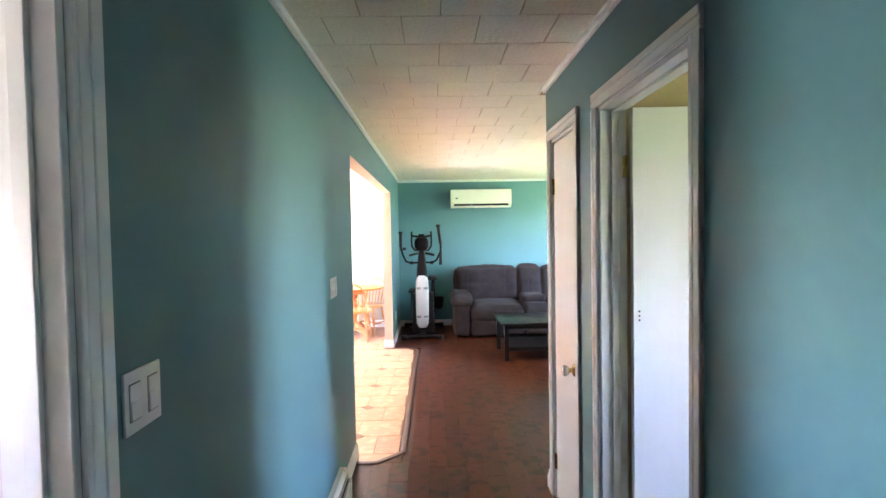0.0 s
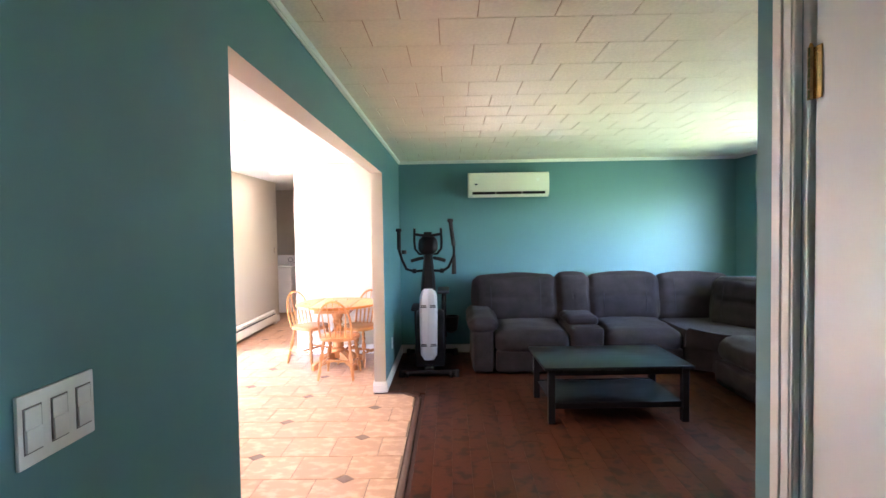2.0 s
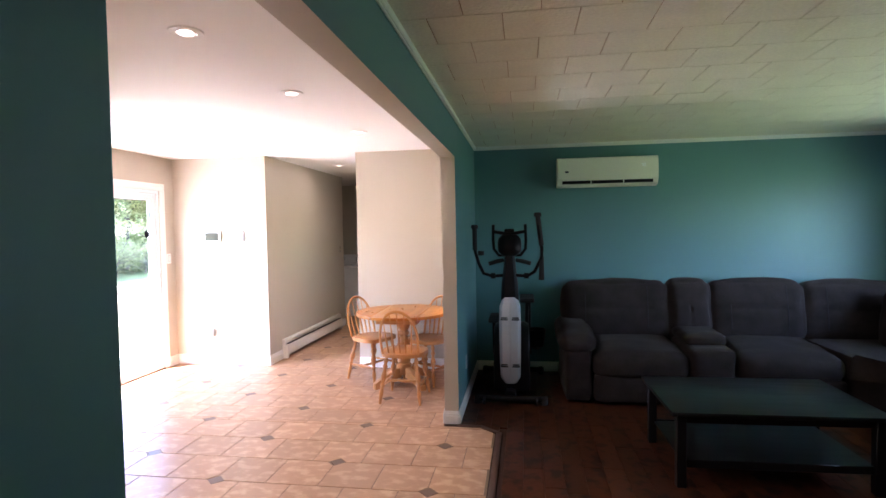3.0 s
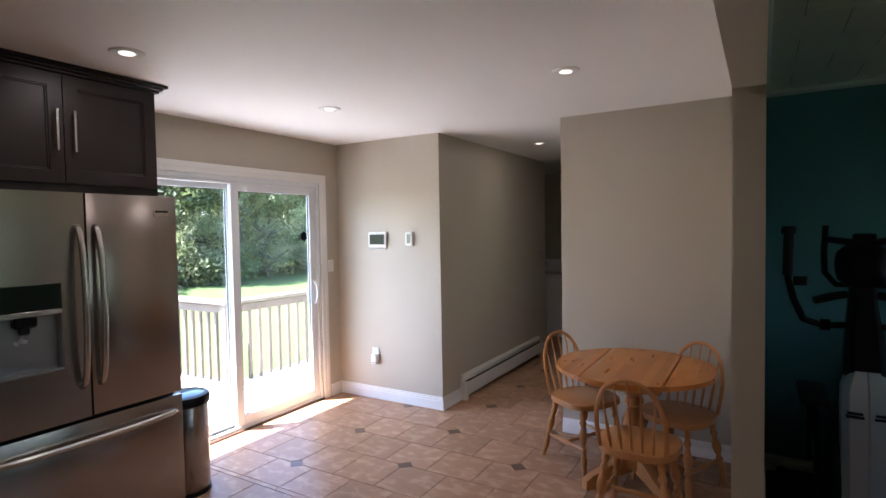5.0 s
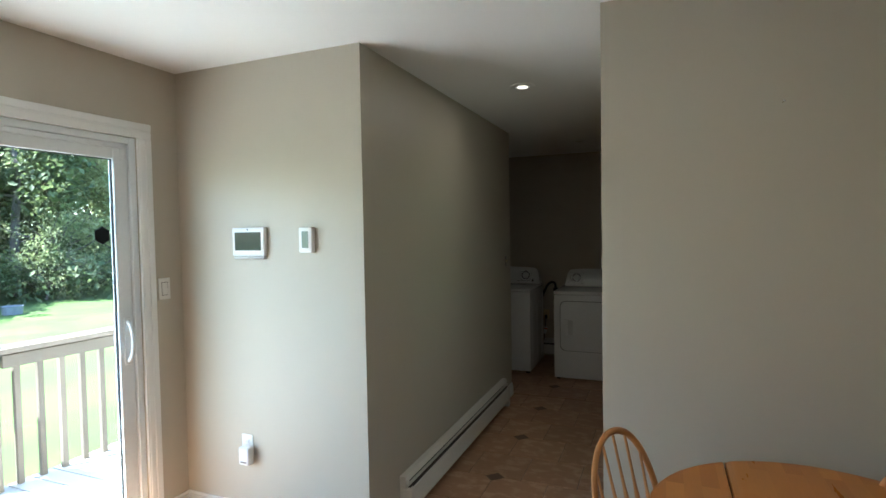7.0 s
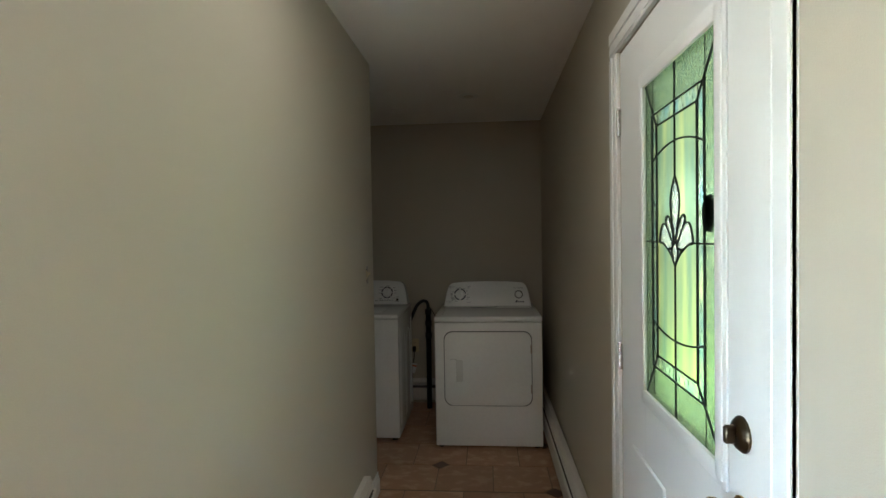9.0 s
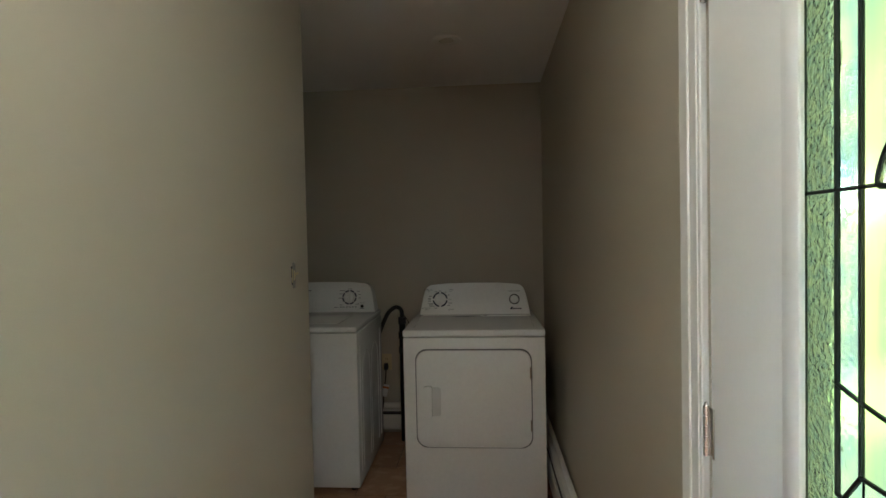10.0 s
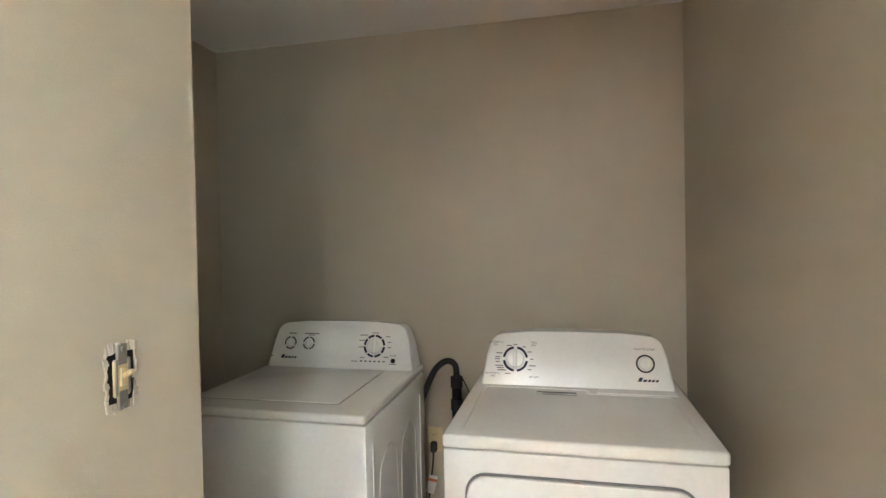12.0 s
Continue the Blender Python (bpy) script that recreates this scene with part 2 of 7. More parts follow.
BRONZE = surf("dark_bronze", (0.10, 0.075, 0.05), 0.3, metal=1.0)
LEAD = surf("lead_came", (0.02, 0.025, 0.022), 0.45, metal=0.5)
PANE = glass("clear_glass")
GLASSGREEN = cathedral_glass("rippled_green_glass", (0.30, 0.33, 0.16), 14, 0.3, 0.30, (1, 2.2, 0.22), 10.0)
GLASSRAIN = cathedral_glass("pebbled_glass", (0.25, 0.30, 0.165), 150, 0.5, 0.20, (1, 1, 1), 110.0, 0.6)
GLASSBEVEL = cathedral_glass("bevelled_strip_glass", (0.28, 0.33, 0.21), 30, 0.6, 0.12, (1, 1.6, 1.0), 16.0, 0.9)
GLASSCLEAR = cathedral_glass("glue_chip_glass", (0.44, 0.44, 0.34), 220, 0.35, 0.20, (1, 1, 1), 130.0, 0.6)
LENS = glow("warm_lamp_lens", (1.0, 0.85, 0.62), 0.15)
LENSOFF = surf("frosted_lens", (0.65, 0.62, 0.56), 0.4)
DIGIT = glow("ac_digit", (0.9, 1.0, 0.95), 0.014)
WEATHERED = surf("weathered_grey_wood", (0.15, 0.122, 0.095), 0.8, var=0.25, scale=4, fine=40, fine_var=0.12, stretch=(1, 1, 1), rand=0.18, bump=0.4, bump_scale=50)
DECKWOOD = surf("weathered_deck_board", (0.41, 0.395, 0.37), 0.75, var=0.2, scale=4, fine=40, fine_var=0.1, rand=0.14, bump=0.3, bump_scale=50)
NEWWOOD = surf("new_yellow_pine", (0.60, 0.40, 0.17), 0.7, var=0.15, scale=5, rand=0.1)
LAWN = surf("lawn_grass", (0.037, 0.070, 0.006), 0.9, var=0.35, scale=0.7, fine=30, fine_var=0.25, second=(0.052, 0.088, 0.010), second_at=(0.45, 0.65), bump=0.8, bump_scale=40)
BARK = surf("grey_bark", (0.10, 0.085, 0.07), 0.9, var=0.3, scale=12, bump=0.6, bump_scale=30)
SIDING = surf("white_siding", (0.70, 0.70, 0.68), 0.6)
TUB = surf("grey_tub", (0.12, 0.13, 0.15), 0.6)


def leafy(name, color, second):
    m = surf(name, color, 0.6, var=0.35, scale=1.2, fine=9, fine_var=0.3, second=second, second_at=(0.42, 0.66), rand=0.15)
    nt = m.node_tree
    bsdf = nt.nodes["Principled BSDF"]
    thin = nt.nodes.new("ShaderNodeBsdfTranslucent")
    mix = nt.nodes.new("ShaderNodeMixShader")
    mix.inputs[0].default_value = 0.5
    nt.links.new(bsdf.inputs["Base Color"].links[0].from_socket, thin.inputs[0])
    nt.links.new(bsdf.outputs[0], mix.inputs[1])
    nt.links.new(thin.outputs[0], mix.inputs[2])
    nt.links.new(mix.outputs[0], nt.nodes["Material Output"].inputs[0])
    return m


LEAF_A = leafy("leaf_dark_green", (0.085, 0.115, 0.045), (0.17, 0.20, 0.085))
# pale leaves, with sunlit brightness put into their colour
LEAF_B = leafy("leaf_sunlit_green", (0.22, 0.26, 0.11), (0.38, 0.40, 0.22))

# ---------------------------------------------------------------- building blocks


def box(bm, x0, y0, z0, x1, y1, z1, bev=0.0, seg=1, m=None):
    """A box between two corners, its edges rounded by bev."""
    x0, x1, y0, y1, z0, z1 = min(x0, x1), max(x0, x1), min(y0, y1), max(y0, y1), min(z0, z1), max(z0, z1)
    ret = bmesh.ops.create_cube(bm, size=1.0)
    vs = ret["verts"]
    for v in vs:
        v.co = Vector(((x0 + x1) / 2 + v.co.x * (x1 - x0), (y0 + y1) / 2 + v.co.y * (y1 - y0), (z0 + z1) / 2 + v.co.z * (z1 - z0)))
    if bev:
        es = list({e for v in vs for e in v.link_edges})
        r = bmesh.ops.bevel(bm, geom=es, offset=bev, segments=seg, affect="EDGES", profile=0.5)
        vs = list({v for f in r["faces"] for v in f.verts} | {v for v in vs if v.is_valid})
    if m is not None:
        bmesh.ops.transform(bm, matrix=m, verts=vs)
    return vs


def revolve(bm, profile, n=20, m=None):
    """A turned form from (radius, height) pairs."""
    rings = []
    for r, z in profile:
        rings.append([bm.verts.new((r * math.cos(2 * math.pi * i / n), r * math.sin(2 * math.pi * i / n), z)) for i in range(n)])
    for a, b in zip(rings, rings[1:]):
        for i in range(n):
            bm.faces.new((a[i], a[(i + 1) % n], b[(i + 1) % n], b[i]))
    bm.faces.new(list(reversed(rings[0])))
    bm.faces.new(rings[-1])
    vs = [v for r in rings for v in r]
    if m is not None:
        bmesh.ops.transform(bm, matrix=m, verts=vs)
    return vs


def between(a, b):
    """The pose that carries the z axis from a towards b."""
    a, b = Vector(a), Vector(b)
    return Matrix.Translation(a) @ (b - a).to_track_quat("Z", "Y").to_matrix().to_4x4()


def rod(bm, a, b, r, r2=None, n=12):
    d = (Vector(b) - Vector(a)).length
    return revolve(bm, [(r, 0), (r if r2 is None else r2, d)], n, between(a, b))


def turned(bm, a, b, radii, n=12):
    """A lathe-turned stick from a to b; radii at even steps."""
    d = (Vector(b) - Vector(a)).length
    k = len(radii) - 1
    return revolve(bm, [(r, d * i / k) for i, r in enumerate(radii)], n, between(a, b))


def tube(bm, pts, r, n=10, flat=1.0):
    """A pipe along points; flat squeezes its section."""
    pts = [Vector(p) for p in pts]
    rings, up = [], Vector((0, 0, 1))
    for i, p in enumerate(pts):
        d = (pts[min(i + 1, len(pts) - 1)] - pts[max(i - 1, 0)]).normalized()
        if i == 0:
            s = d.cross(up)
            if s.length < 0.1:
                s = d.cross(Vector((0, 1, 0)))
            s.normalize()
        else:
            s = (s - d * s.dot(d)).normalized()
        q = d.cross(s)
        rr = r[i] if isinstance(r, (list, tuple)) else r
        rings.append([bm.verts.new(p + s * math.cos(2 * math.pi * j / n) * rr + q * math.sin(2 * math.pi * j / n) * rr * flat) for j in range(n)])
    for a, b in zip(rings, rings[1:]):
        for j in range(n):
            bm.faces.new((a[j], a[(j + 1) % n], b[(j + 1) % n], b[j]))
    bm.faces.new(list(reversed(rings[0])))
    bm.faces.new(rings[-1])


def arc(c, u, v, a0, a1, n=12):
    """Points on an ellipse round c with half axes u, v, from angle a0 to a1 in degrees."""
    c, u, v = Vector(c), Vector(u), Vector(v)
    return [c + u * math.cos(radians(a0 + (a1 - a0) * i / n)) + v * math.sin(radians(a0 + (a1 - a0) * i / n)) for i in range(n + 1)]


def smooth_path(pts, n=5):
    """Points of a Catmull-Rom curve through pts."""
    p = [Vector(q) for q in pts]
    p = [2 * p[0] - p[1]] + p + [2 * p[-1] - p[-2]]
    out = []
    for i in range(1, len(p) - 2):
        for k in range(n):
            s = k / n
            out.append(0.5 * ((2 * p[i]) + (p[i + 1] - p[i - 1]) * s + (2 * p[i - 1] - 5 * p[i] + 4 * p[i + 1] - p[i + 2]) * s * s + (3 * p[i] - p[i - 1] - 3 * p[i + 1] + p[i + 2]) * s ** 3))
    out.append(p[-2])
    return out


def prism(bm, poly, z0, z1, m=None, bev=0.0):
    """A flat outline raised from z0 to z1."""
    a = [bm.verts.new((x, y, z0)) for x, y in poly]
    b = [bm.verts.new((x, y, z1)) for x, y in poly]
    k = len(poly)
    bm.faces.new(list(reversed(a)))
    top = bm.faces.new(b)
    for i in range(k):
        bm.faces.new((a[i], a[(i + 1) % k], b[(i + 1) % k], b[i]))
    vs = a + b
    if bev:
        r = bmesh.ops.bevel(bm, geom=list(top.edges), offset=bev, segments=2, affect="EDGES", profile=0.5)
        vs = list({v for f in r["faces"] for v in f.verts} | {v for v in vs if v.is_valid})
    if m is not None:
        bmesh.ops.transform(bm, matrix=m, verts=vs)
    return vs


def cushion(bm, hx, hy, hz, r, m, puff=0.0, cuts=7, wrinkle=0.0, crease=None):
    """An upholstered block: rounded, swollen in the middle of its faces, a little uneven."""
    ret = bmesh.ops.create_cube(bm, size=2.0)
    es = list({e for v in ret["verts"] for e in v.link_edges})
    sub = bmesh.ops.subdivide_edges(bm, edges=es, cuts=cuts, use_grid_fill=True)
    vs = list(bm.verts)
    for v in vs:
        u = v.co.copy()
        p = Vector((u.x * hx, u.y * hy, u.z * hz))
        inner = Vector((max(-hx + r, min(hx - r, p.x)), max(-hy + r, min(hy - r, p.y)), max(-hz + r, min(hz - r, p.z))))
        d = p - inner
        if d.length > 1e-6:
            p = inner + d.normalized() * min(r, d.length)
        k = puff
        p += Vector((u.x * (1 - u.y ** 2) * (1 - u.z ** 2), u.y * (1 - u.x ** 2) * (1 - u.z ** 2), u.z * (1 - u.x ** 2) * (1 - u.y ** 2))) * k
        if crease and u.y < -0.9 and abs(u.x) < crease[1]:
            # a pulled-in fold across the front
            p.y += crease[2] * math.exp(-((p.z - crease[0]) / 0.022) ** 2) + (0.006 if p.z < crease[0] else 0)
        if wrinkle:
            p += noise.noise_vector(Vector(m.translation) * 3 + p * 6) * wrinkle + noise.noise_vector(Vector(m.translation) + Vector((p.x * 9, p.y * 24, p.z * 24))) * wrinkle * 0.4
        v.co = m @ p


def finish(name, bm, mats, parent=None, label="", m=None, flat=False):
    mats = mats if isinstance(mats, (list, tuple)) else [mats]
    bmesh.ops.recalc_face_normals(bm, faces=bm.faces)
    me = bpy.data.meshes.new(name)
    bm.to_mesh(me)
    bm.free()
    for x in mats:
        me.materials.append(x)
    if not flat:
        me.shade_smooth()
        me.set_sharp_from_angle(angle=radians(38))
    ob = new(name, me)
    if parent is not None:
        ob.parent = parent
    if m is not None:
        ob.matrix_basis = m
    if label:
        tagged(ob, label)
    return ob


def part(name, bm, material, parent, label=""):
    return finish(name, bm, material, parent, label)


def thing(name, m, label, category, group=""):
    e = new(name)
    e.empty_display_size = 0.1
    e.matrix_basis = m
    return tagged(e, label, category, group)


def single(name, bm, material, label, category, group="", m=None):
    return tagged(finish(name, bm, material, m=m), label, category, group)


def structure(name, bm, mats, label, category, rule=None):
    ob = finish(name, bm, mats, flat=True)
    if rule:
        for f in ob.data.polygons:
            f.material_index = rule(f.normal, f.center)
    return tagged(ob, label, category, kind="structure")


def boxes(rows, bev=0.0):
    bm = bmesh.new()
    for r in rows:
        box(bm, *r, bev=bev)
    return bm


H = 2.434       # ceiling height
XW = -0.51      # hall side of the wall between hall and kitchen
XK = -0.622     # kitchen side of it
XR = 0.75       # right wall of the hall
XE = 3.73       # east wall of the living room
YB = 8.69       # back wall of the living room
XO = -4.10      # wall with the sliding door
YC = 8.672      # kitchen wall with the control panel
XC = -2.93      # passage wall with the heater
XP = -1.828      # passage wall with the entry door
XN = -1.847      # free end of the wall behind the table
YE = 11.314      # laundry end of the passage wall with the heater
YL = 12.95      # back wall of the laundry

# ---------------------------------------------------------------- walls
structure("wall_hall_left", boxes([
    (XK, -1.5, 0, XW, -0.20, H), (XK, -0.20, 2.07, XW, 0.62, H), (XK, 0.62, 0, XW, 3.5, H),
    (XK, 3.5, 2.117, XW, 7.03, H), (XK, 7.03, 0, XW, YB, H)]), [TEAL, GREIGE],
    "painted wall, teal to the hall, greige to the kitchen", "wall",
    lambda n, c: 0 if n.x > 0.5 else 1)
structure("wall_north", boxes([(XN, YB, 0, XK, YB + 0.12, H), (XK, YB, 0, XE, YB + 0.12, H)]), [TEAL, GREIGE],
          "painted back wall, teal in the living room", "wall", lambda n, c: 0 if c.x > 0 else 1)
structure("wall_east", boxes([(XE, 2.9, 0, XE + 0.12, 5.55, H), (XE, 5.55, 0, XE + 0.12, 7.80, 0.78), (XE, 5.55, 2.07, XE + 0.12, 7.80, H),
                              (XE, 7.80, 0, XE + 0.12, YB + 0.12, H)]), [TEAL], "teal living room wall with a window", "wall")
structure("wall_hall_right", boxes([
    (XR, -1.5, 0, XR + 0.11, 1.19, H), (XR, 1.19, 2.08, XR + 0.11, 1.99, H), (XR, 1.99, 0, XR + 0.11, 2.345, H),
    (XR, 2.345, 2.09, XR + 0.11, 2.865, H), (XR, 2.865, 0, XR + 0.11, 3.0, H)]), [TEAL, TAN],
    "teal hall wall with two doorways", "wall", lambda n, c: 1 if n.x > 0.5 else 0)
structure("wall_living_south", boxes([(XR + 0.11, 2.89, 0, XE, 3.0, H)]), [TEAL, TAN], "teal living room wall", "wall", lambda n, c: 1 if n.y < -0.5 else 0)
structure("wall_hall_south", boxes([(-2.4, -1.6, 0, XE + 0.2, -1.5, H)]), [TEAL], "teal end wall of the hall", "wall")
# far wall has a hole for the added, unseen window
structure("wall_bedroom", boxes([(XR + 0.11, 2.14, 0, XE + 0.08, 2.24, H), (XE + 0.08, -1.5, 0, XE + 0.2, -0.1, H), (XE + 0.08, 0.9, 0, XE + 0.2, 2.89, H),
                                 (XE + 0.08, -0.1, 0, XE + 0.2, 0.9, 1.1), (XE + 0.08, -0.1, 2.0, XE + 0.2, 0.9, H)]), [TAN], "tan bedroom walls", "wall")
# the hole is for a window that is added out of view
structure("wall_bathroom", boxes([(-2.4, 1.25, 0, XK, 1.35, H), (-2.4, -1.5, 0, -2.3, -0.10, H), (-2.4, 0.40, 0, -2.3, 1.25, H),
                                  (-2.4, -0.10, 0, -2.3, 0.40, 1.35), (-2.4, -0.10, 1.85, -2.3, 0.40, H)]), [BATH], "pale tiled bathroom walls", "wall")
structure("wall_kitchen_south", boxes([(XO - 0.15, 2.28, 0, XK, 2.40, H)]), [GREIGE], "greige kitchen end wall", "wall")
structure("wall_west", boxes([(XO - 0.15, 2.4, 0, XO, 6.56, H), (XO - 0.15, 6.56, 2.045, XO, 8.42, H), (XO - 0.15, 8.42, 0, XO, YL + 0.12, H)]),
          [GREIGE, SIDING], "greige wall round the sliding door", "wall", lambda n, c: 1 if n.x < -0.5 else 0)
structure("wall_core_south", boxes([(XO, YC, 0, XC, YC + 0.11, H)]), [GREIGE], "greige wall with the control panel", "wall")
structure("wall_core_east", boxes([(XC - 0.11, YC + 0.11, 0, XC, YE, H)]), [GREIGE], "greige passage wall above the heater", "wall")
structure("wall_core_north", boxes([(XO, YE - 0.11, 0, XC - 0.11, YE, H)]), [GREIGE], "greige laundry side wall", "wall")
bm = boxes([(XP, YB + 0.12, 0, XP + 0.14, 9.235, H), (XP, 9.235, 2.075, XP + 0.14, 10.185, H)])
prism(bm, [(XP, 10.185), (XP + 0.14, 10.185), (XP + 0.14, YL), (-1.812, YL)], 0, H)
structure("wall_passage_right", bm, [GREIGE, SIDING], "greige passage wall with the entry door", "wall", lambda n, c: 1 if n.x > 0.5 else 0)
structure("wall_laundry_back", boxes([(XO, YL, 0, XP + 0.14, YL + 0.12, H)]), [GREIGE], "greige laundry back wall", "wall")
structure("wall_laundry_west", boxes([(XO, YE, 0, -4.052, YL, H)]), [GREIGE], "greige laundry wall beside the washing machine", "wall")
structure("wall_closet", boxes([(XR + 0.11, 2.24, 0, XR + 0.8, 2.30, H), (XR + 0.75, 2.30, 0, XR + 0.8, 2.89, H)]), [TAN], "closet lining", "wall")

# ceilings
structure("ceiling_kitchen", boxes([(XO - 0.15, 2.28, H, XK, YL + 0.12, H + 0.12), (XK, YB, H, XP + 0.14, YL + 0.12, H + 0.12)]), [CEIL], "smooth white painted ceiling", "ceiling")
structure("ceiling_bedroom", boxes([(XR + 0.11, -1.6, H, XE + 0.2, 2.89, H + 0.12)]), [TAN], "tan bedroom ceiling", "ceiling")
structure("ceiling_bathroom", boxes([(-2.45, -1.6, H, XK, 1.35, H + 0.12)]), [CEIL], "white bathroom ceiling", "ceiling")


def tiled_ceiling():
    bm = bmesh.new()
    box(bm, XK, -1.6, H + 0.004, XE + 0.12, YB + 0.12, H + 0.12)
    n0 = len(bm.faces)
    pitch, gap, faces, verts = 0.318, 0.0014, [], []
    j = -17
    while True:
        y0 = 3.517 + pitch * j
        if y0 > YB:
            break
        off = 0.10 if j % 2 == 0 else -0.058
        for i in range(-3, 13):
            x0, x1 = off + pitch * i, off + pitch * (i + 1)
            a, b = max(x0 + gap, XW), min(x1 - gap, XE)
            c, d = max(y0 + gap, -1.5), min(y0 + pitch - gap, YB)
            if b - a < 0.01 or d - c < 0.01 or (a > XR + 0.1 and d < 2.95):
                continue
            if a > XR - 0.3 and c < 2.95:
                b = min(b, XR)
                if b - a < 0.01:
                    continue
            k, e, z = len(verts), 0.0018, noise.noise((i * 1.7, j * 2.3, 0)) * 0.0012
            verts += [(a, c, H + 0.004), (b, c, H + 0.004), (b, d, H + 0.004), (a, d, H + 0.004),
                      (a + e, c + e, H + z), (b - e, c + e, H + z), (b - e, d - e, H + z), (a + e, d - e, H + z)]
            faces += [(k + 4, k + 7, k + 6, k + 5), (k, k + 4, k + 5, k + 1), (k + 1, k + 5, k + 6, k + 2), (k + 2, k + 6, k + 7, k + 3), (k + 3, k + 7, k + 4, k)]
        j += 1
    bv = [bm.verts.new(v) for v in verts]
    for f in faces:
        bm.faces.new([bv[i] for i in f])
    return structure("ceiling", bm, [CEILTILE, CEILGAP], "cream embossed square ceiling tiles in running bond", "ceiling",
                     lambda n, c: 1 if abs(c.z - (H + 0.004)) < 1e-4 else 0)


tiled_ceiling()

# floor beds
structure("floor", boxes([(XK, -1.6, -0.12, XE + 0.12, YB + 0.12, -0.012)]), [PLANKGAP], "bed below the dark wood planks", "floor")
structure("floor_kitchen", boxes([(XO - 0.15, 2.28, -0.12, XK, YL + 0.12, -0.003), (XK, YB + 0.12, -0.12, XP + 0.14, YL + 0.12, -0.003)]), [GROUT], "grout bed of the kitchen tiles", "floor")
structure("floor_bathroom", boxes([(-2.45, -1.6, -0.12, XK, 2.28, 0.0)]), [BATH], "pale bathroom floor", "floor")
structure("threshold_tile_bed", boxes([(XK, 3.42, -0.02, -0.215, 6.97, -0.003)]), [GROUT], "grout bed under the threshold tiles", "floor")

# outside
structure("ground", boxes([(-400, -400, -1.2, 400, 400, -0.75)]), [LAWN], "mown green lawn", "ground")
# out of view: overhang sized to cut the sun patch, slab blocks light
structure("eave", boxes([(XO - 0.15 - 0.52, 1.5, 2.50, XO - 0.15, 13.5, 2.62), (-5.0, -2.2, 2.62, 5.0, 13.6, 2.75)]), [SIDING], "unseen white soffit and roof slab that bound the sun patch", "roof")

# ---------------------------------------------------------------- trim


def casing(name, wall_axis, at, out, a, b, top, width=0.062, thick=0.016, floor=0.0):
    """A stepped door casing round an opening from a to b, on the wall plane `at`, standing out by the sign `out`."""
    bm = bmesh.new()

    def strip(u0, u1, v0, v1):
        for k, (d0, d1, th) in enumerate(((0.0, 1.0, 0.78), (0.12, 0.45, 0.9), (0.55, 1.0, 1.0))):
            uu0, uu1, vv0, vv1 = u0, u1, v0, v1
            if v1 - v0 > u1 - u0:
                w = u1 - u0
                if (u0 + u1) / 2 < (a + b) / 2:
                    uu0, uu1 = u1 - w * d1, u1 - w * d0
                else:
                    uu0, uu1 = u0 + w * d0, u0 + w * d1
            else:
                w = v1 - v0
                vv0, vv1 = v0 + w * d0, v0 + w * d1
            p = (at + out * (-0.002 if k == 0 else 0.001), at + out * thick * th)
            if wall_axis == "x":
                box(bm, min(p), uu0, vv0, max(p), uu1, vv1, bev=0.0025)
            else:
                box(bm, uu0, min(p), vv0, uu1, max(p), vv1, bev=0.0025)

    strip(a - width, a, floor, top)
    strip(b, b + width, floor, top)
    strip(a - width, b + width, top, top + width)
    return tagged(finish(name, bm, WHITE), "white painted moulded door casing", "trim", kind="structure")


def lining(name, x0, x1, a, b, top, stop_x):
    """The inner faces of a doorway in a wall across x, with a stop."""
    bm = bmesh.new()
    t = 0.018
    box(bm, x0, a - 0.0005, 0, x1, a + t, top, bev=0.002)
    box(bm, x0, b - t, 0, x1, b + 0.0005, top, bev=0.002)
    box(bm, x0, a + t, top - t, x1, b - t, top + 0.0005, bev=0.002)
    box(bm, stop_x, a + t, 0, stop_x + 0.03, a + t + 0.011, top - t, bev=0.002)
    box(bm, stop_x, b - t - 0.011, 0, stop_x + 0.03, b - t, top - t, bev=0.002)
    box(bm, stop_x, a + t, top - t - 0.011, stop_x + 0.03, b - t, top - t, bev=0.002)
    return tagged(finish(name, bm, WHITE), "white painted door lining", "trim", kind="structure")


def skirting(runs, name="baseboard", h=0.105):
    """Moulded baseboards: runs of (x0, y0, x1, y1, nx, ny), n pointing into the room."""
    bm = bmesh.new()
    for x0, y0, x1, y1, nx, ny in runs:
        for z0, z1, t in ((0.0, h * 0.68, 0.015), (h * 0.68, h * 0.84, 0.011), (h * 0.84, h, 0.007)):
            box(bm, min(x0, x1) + (min(0, nx * t) if nx else 0), min(y0, y1) + (min(0, ny * t) if ny else 0), z0,
                max(x0, x1) + (max(0, nx * t) if nx else 0), max(y0, y1) + (max(0, ny * t) if ny else 0), z1, bev=0.002)
    return tagged(finish(name, bm, WHITE), "white painted moulded baseboard", "baseboard", kind="structure")


skirting([(XW, 2.87, XW, 3.5, 1, 0), (XK, 3.5, XW, 3.5, 0, 1), (XW, 7.03, XW, YB, 1, 0), (XK, 7.03, XW, 7.03, 0, -1), (XW, YB, XE, YB, 0, -1),
          (XR, 2.93, XR, 3.0, -1, 0), (XR, 3.0, XR + 0.11, 3.0, 0, 1), (XE, 3.0, XE, YB, -1, 0), (XR + 0.11, 3.0, XE, 3.0, 0, 1),
          (XR, -1.5, XR, 1.13, -1, 0), (XR, 2.06, XR, 2.28, -1, 0)])
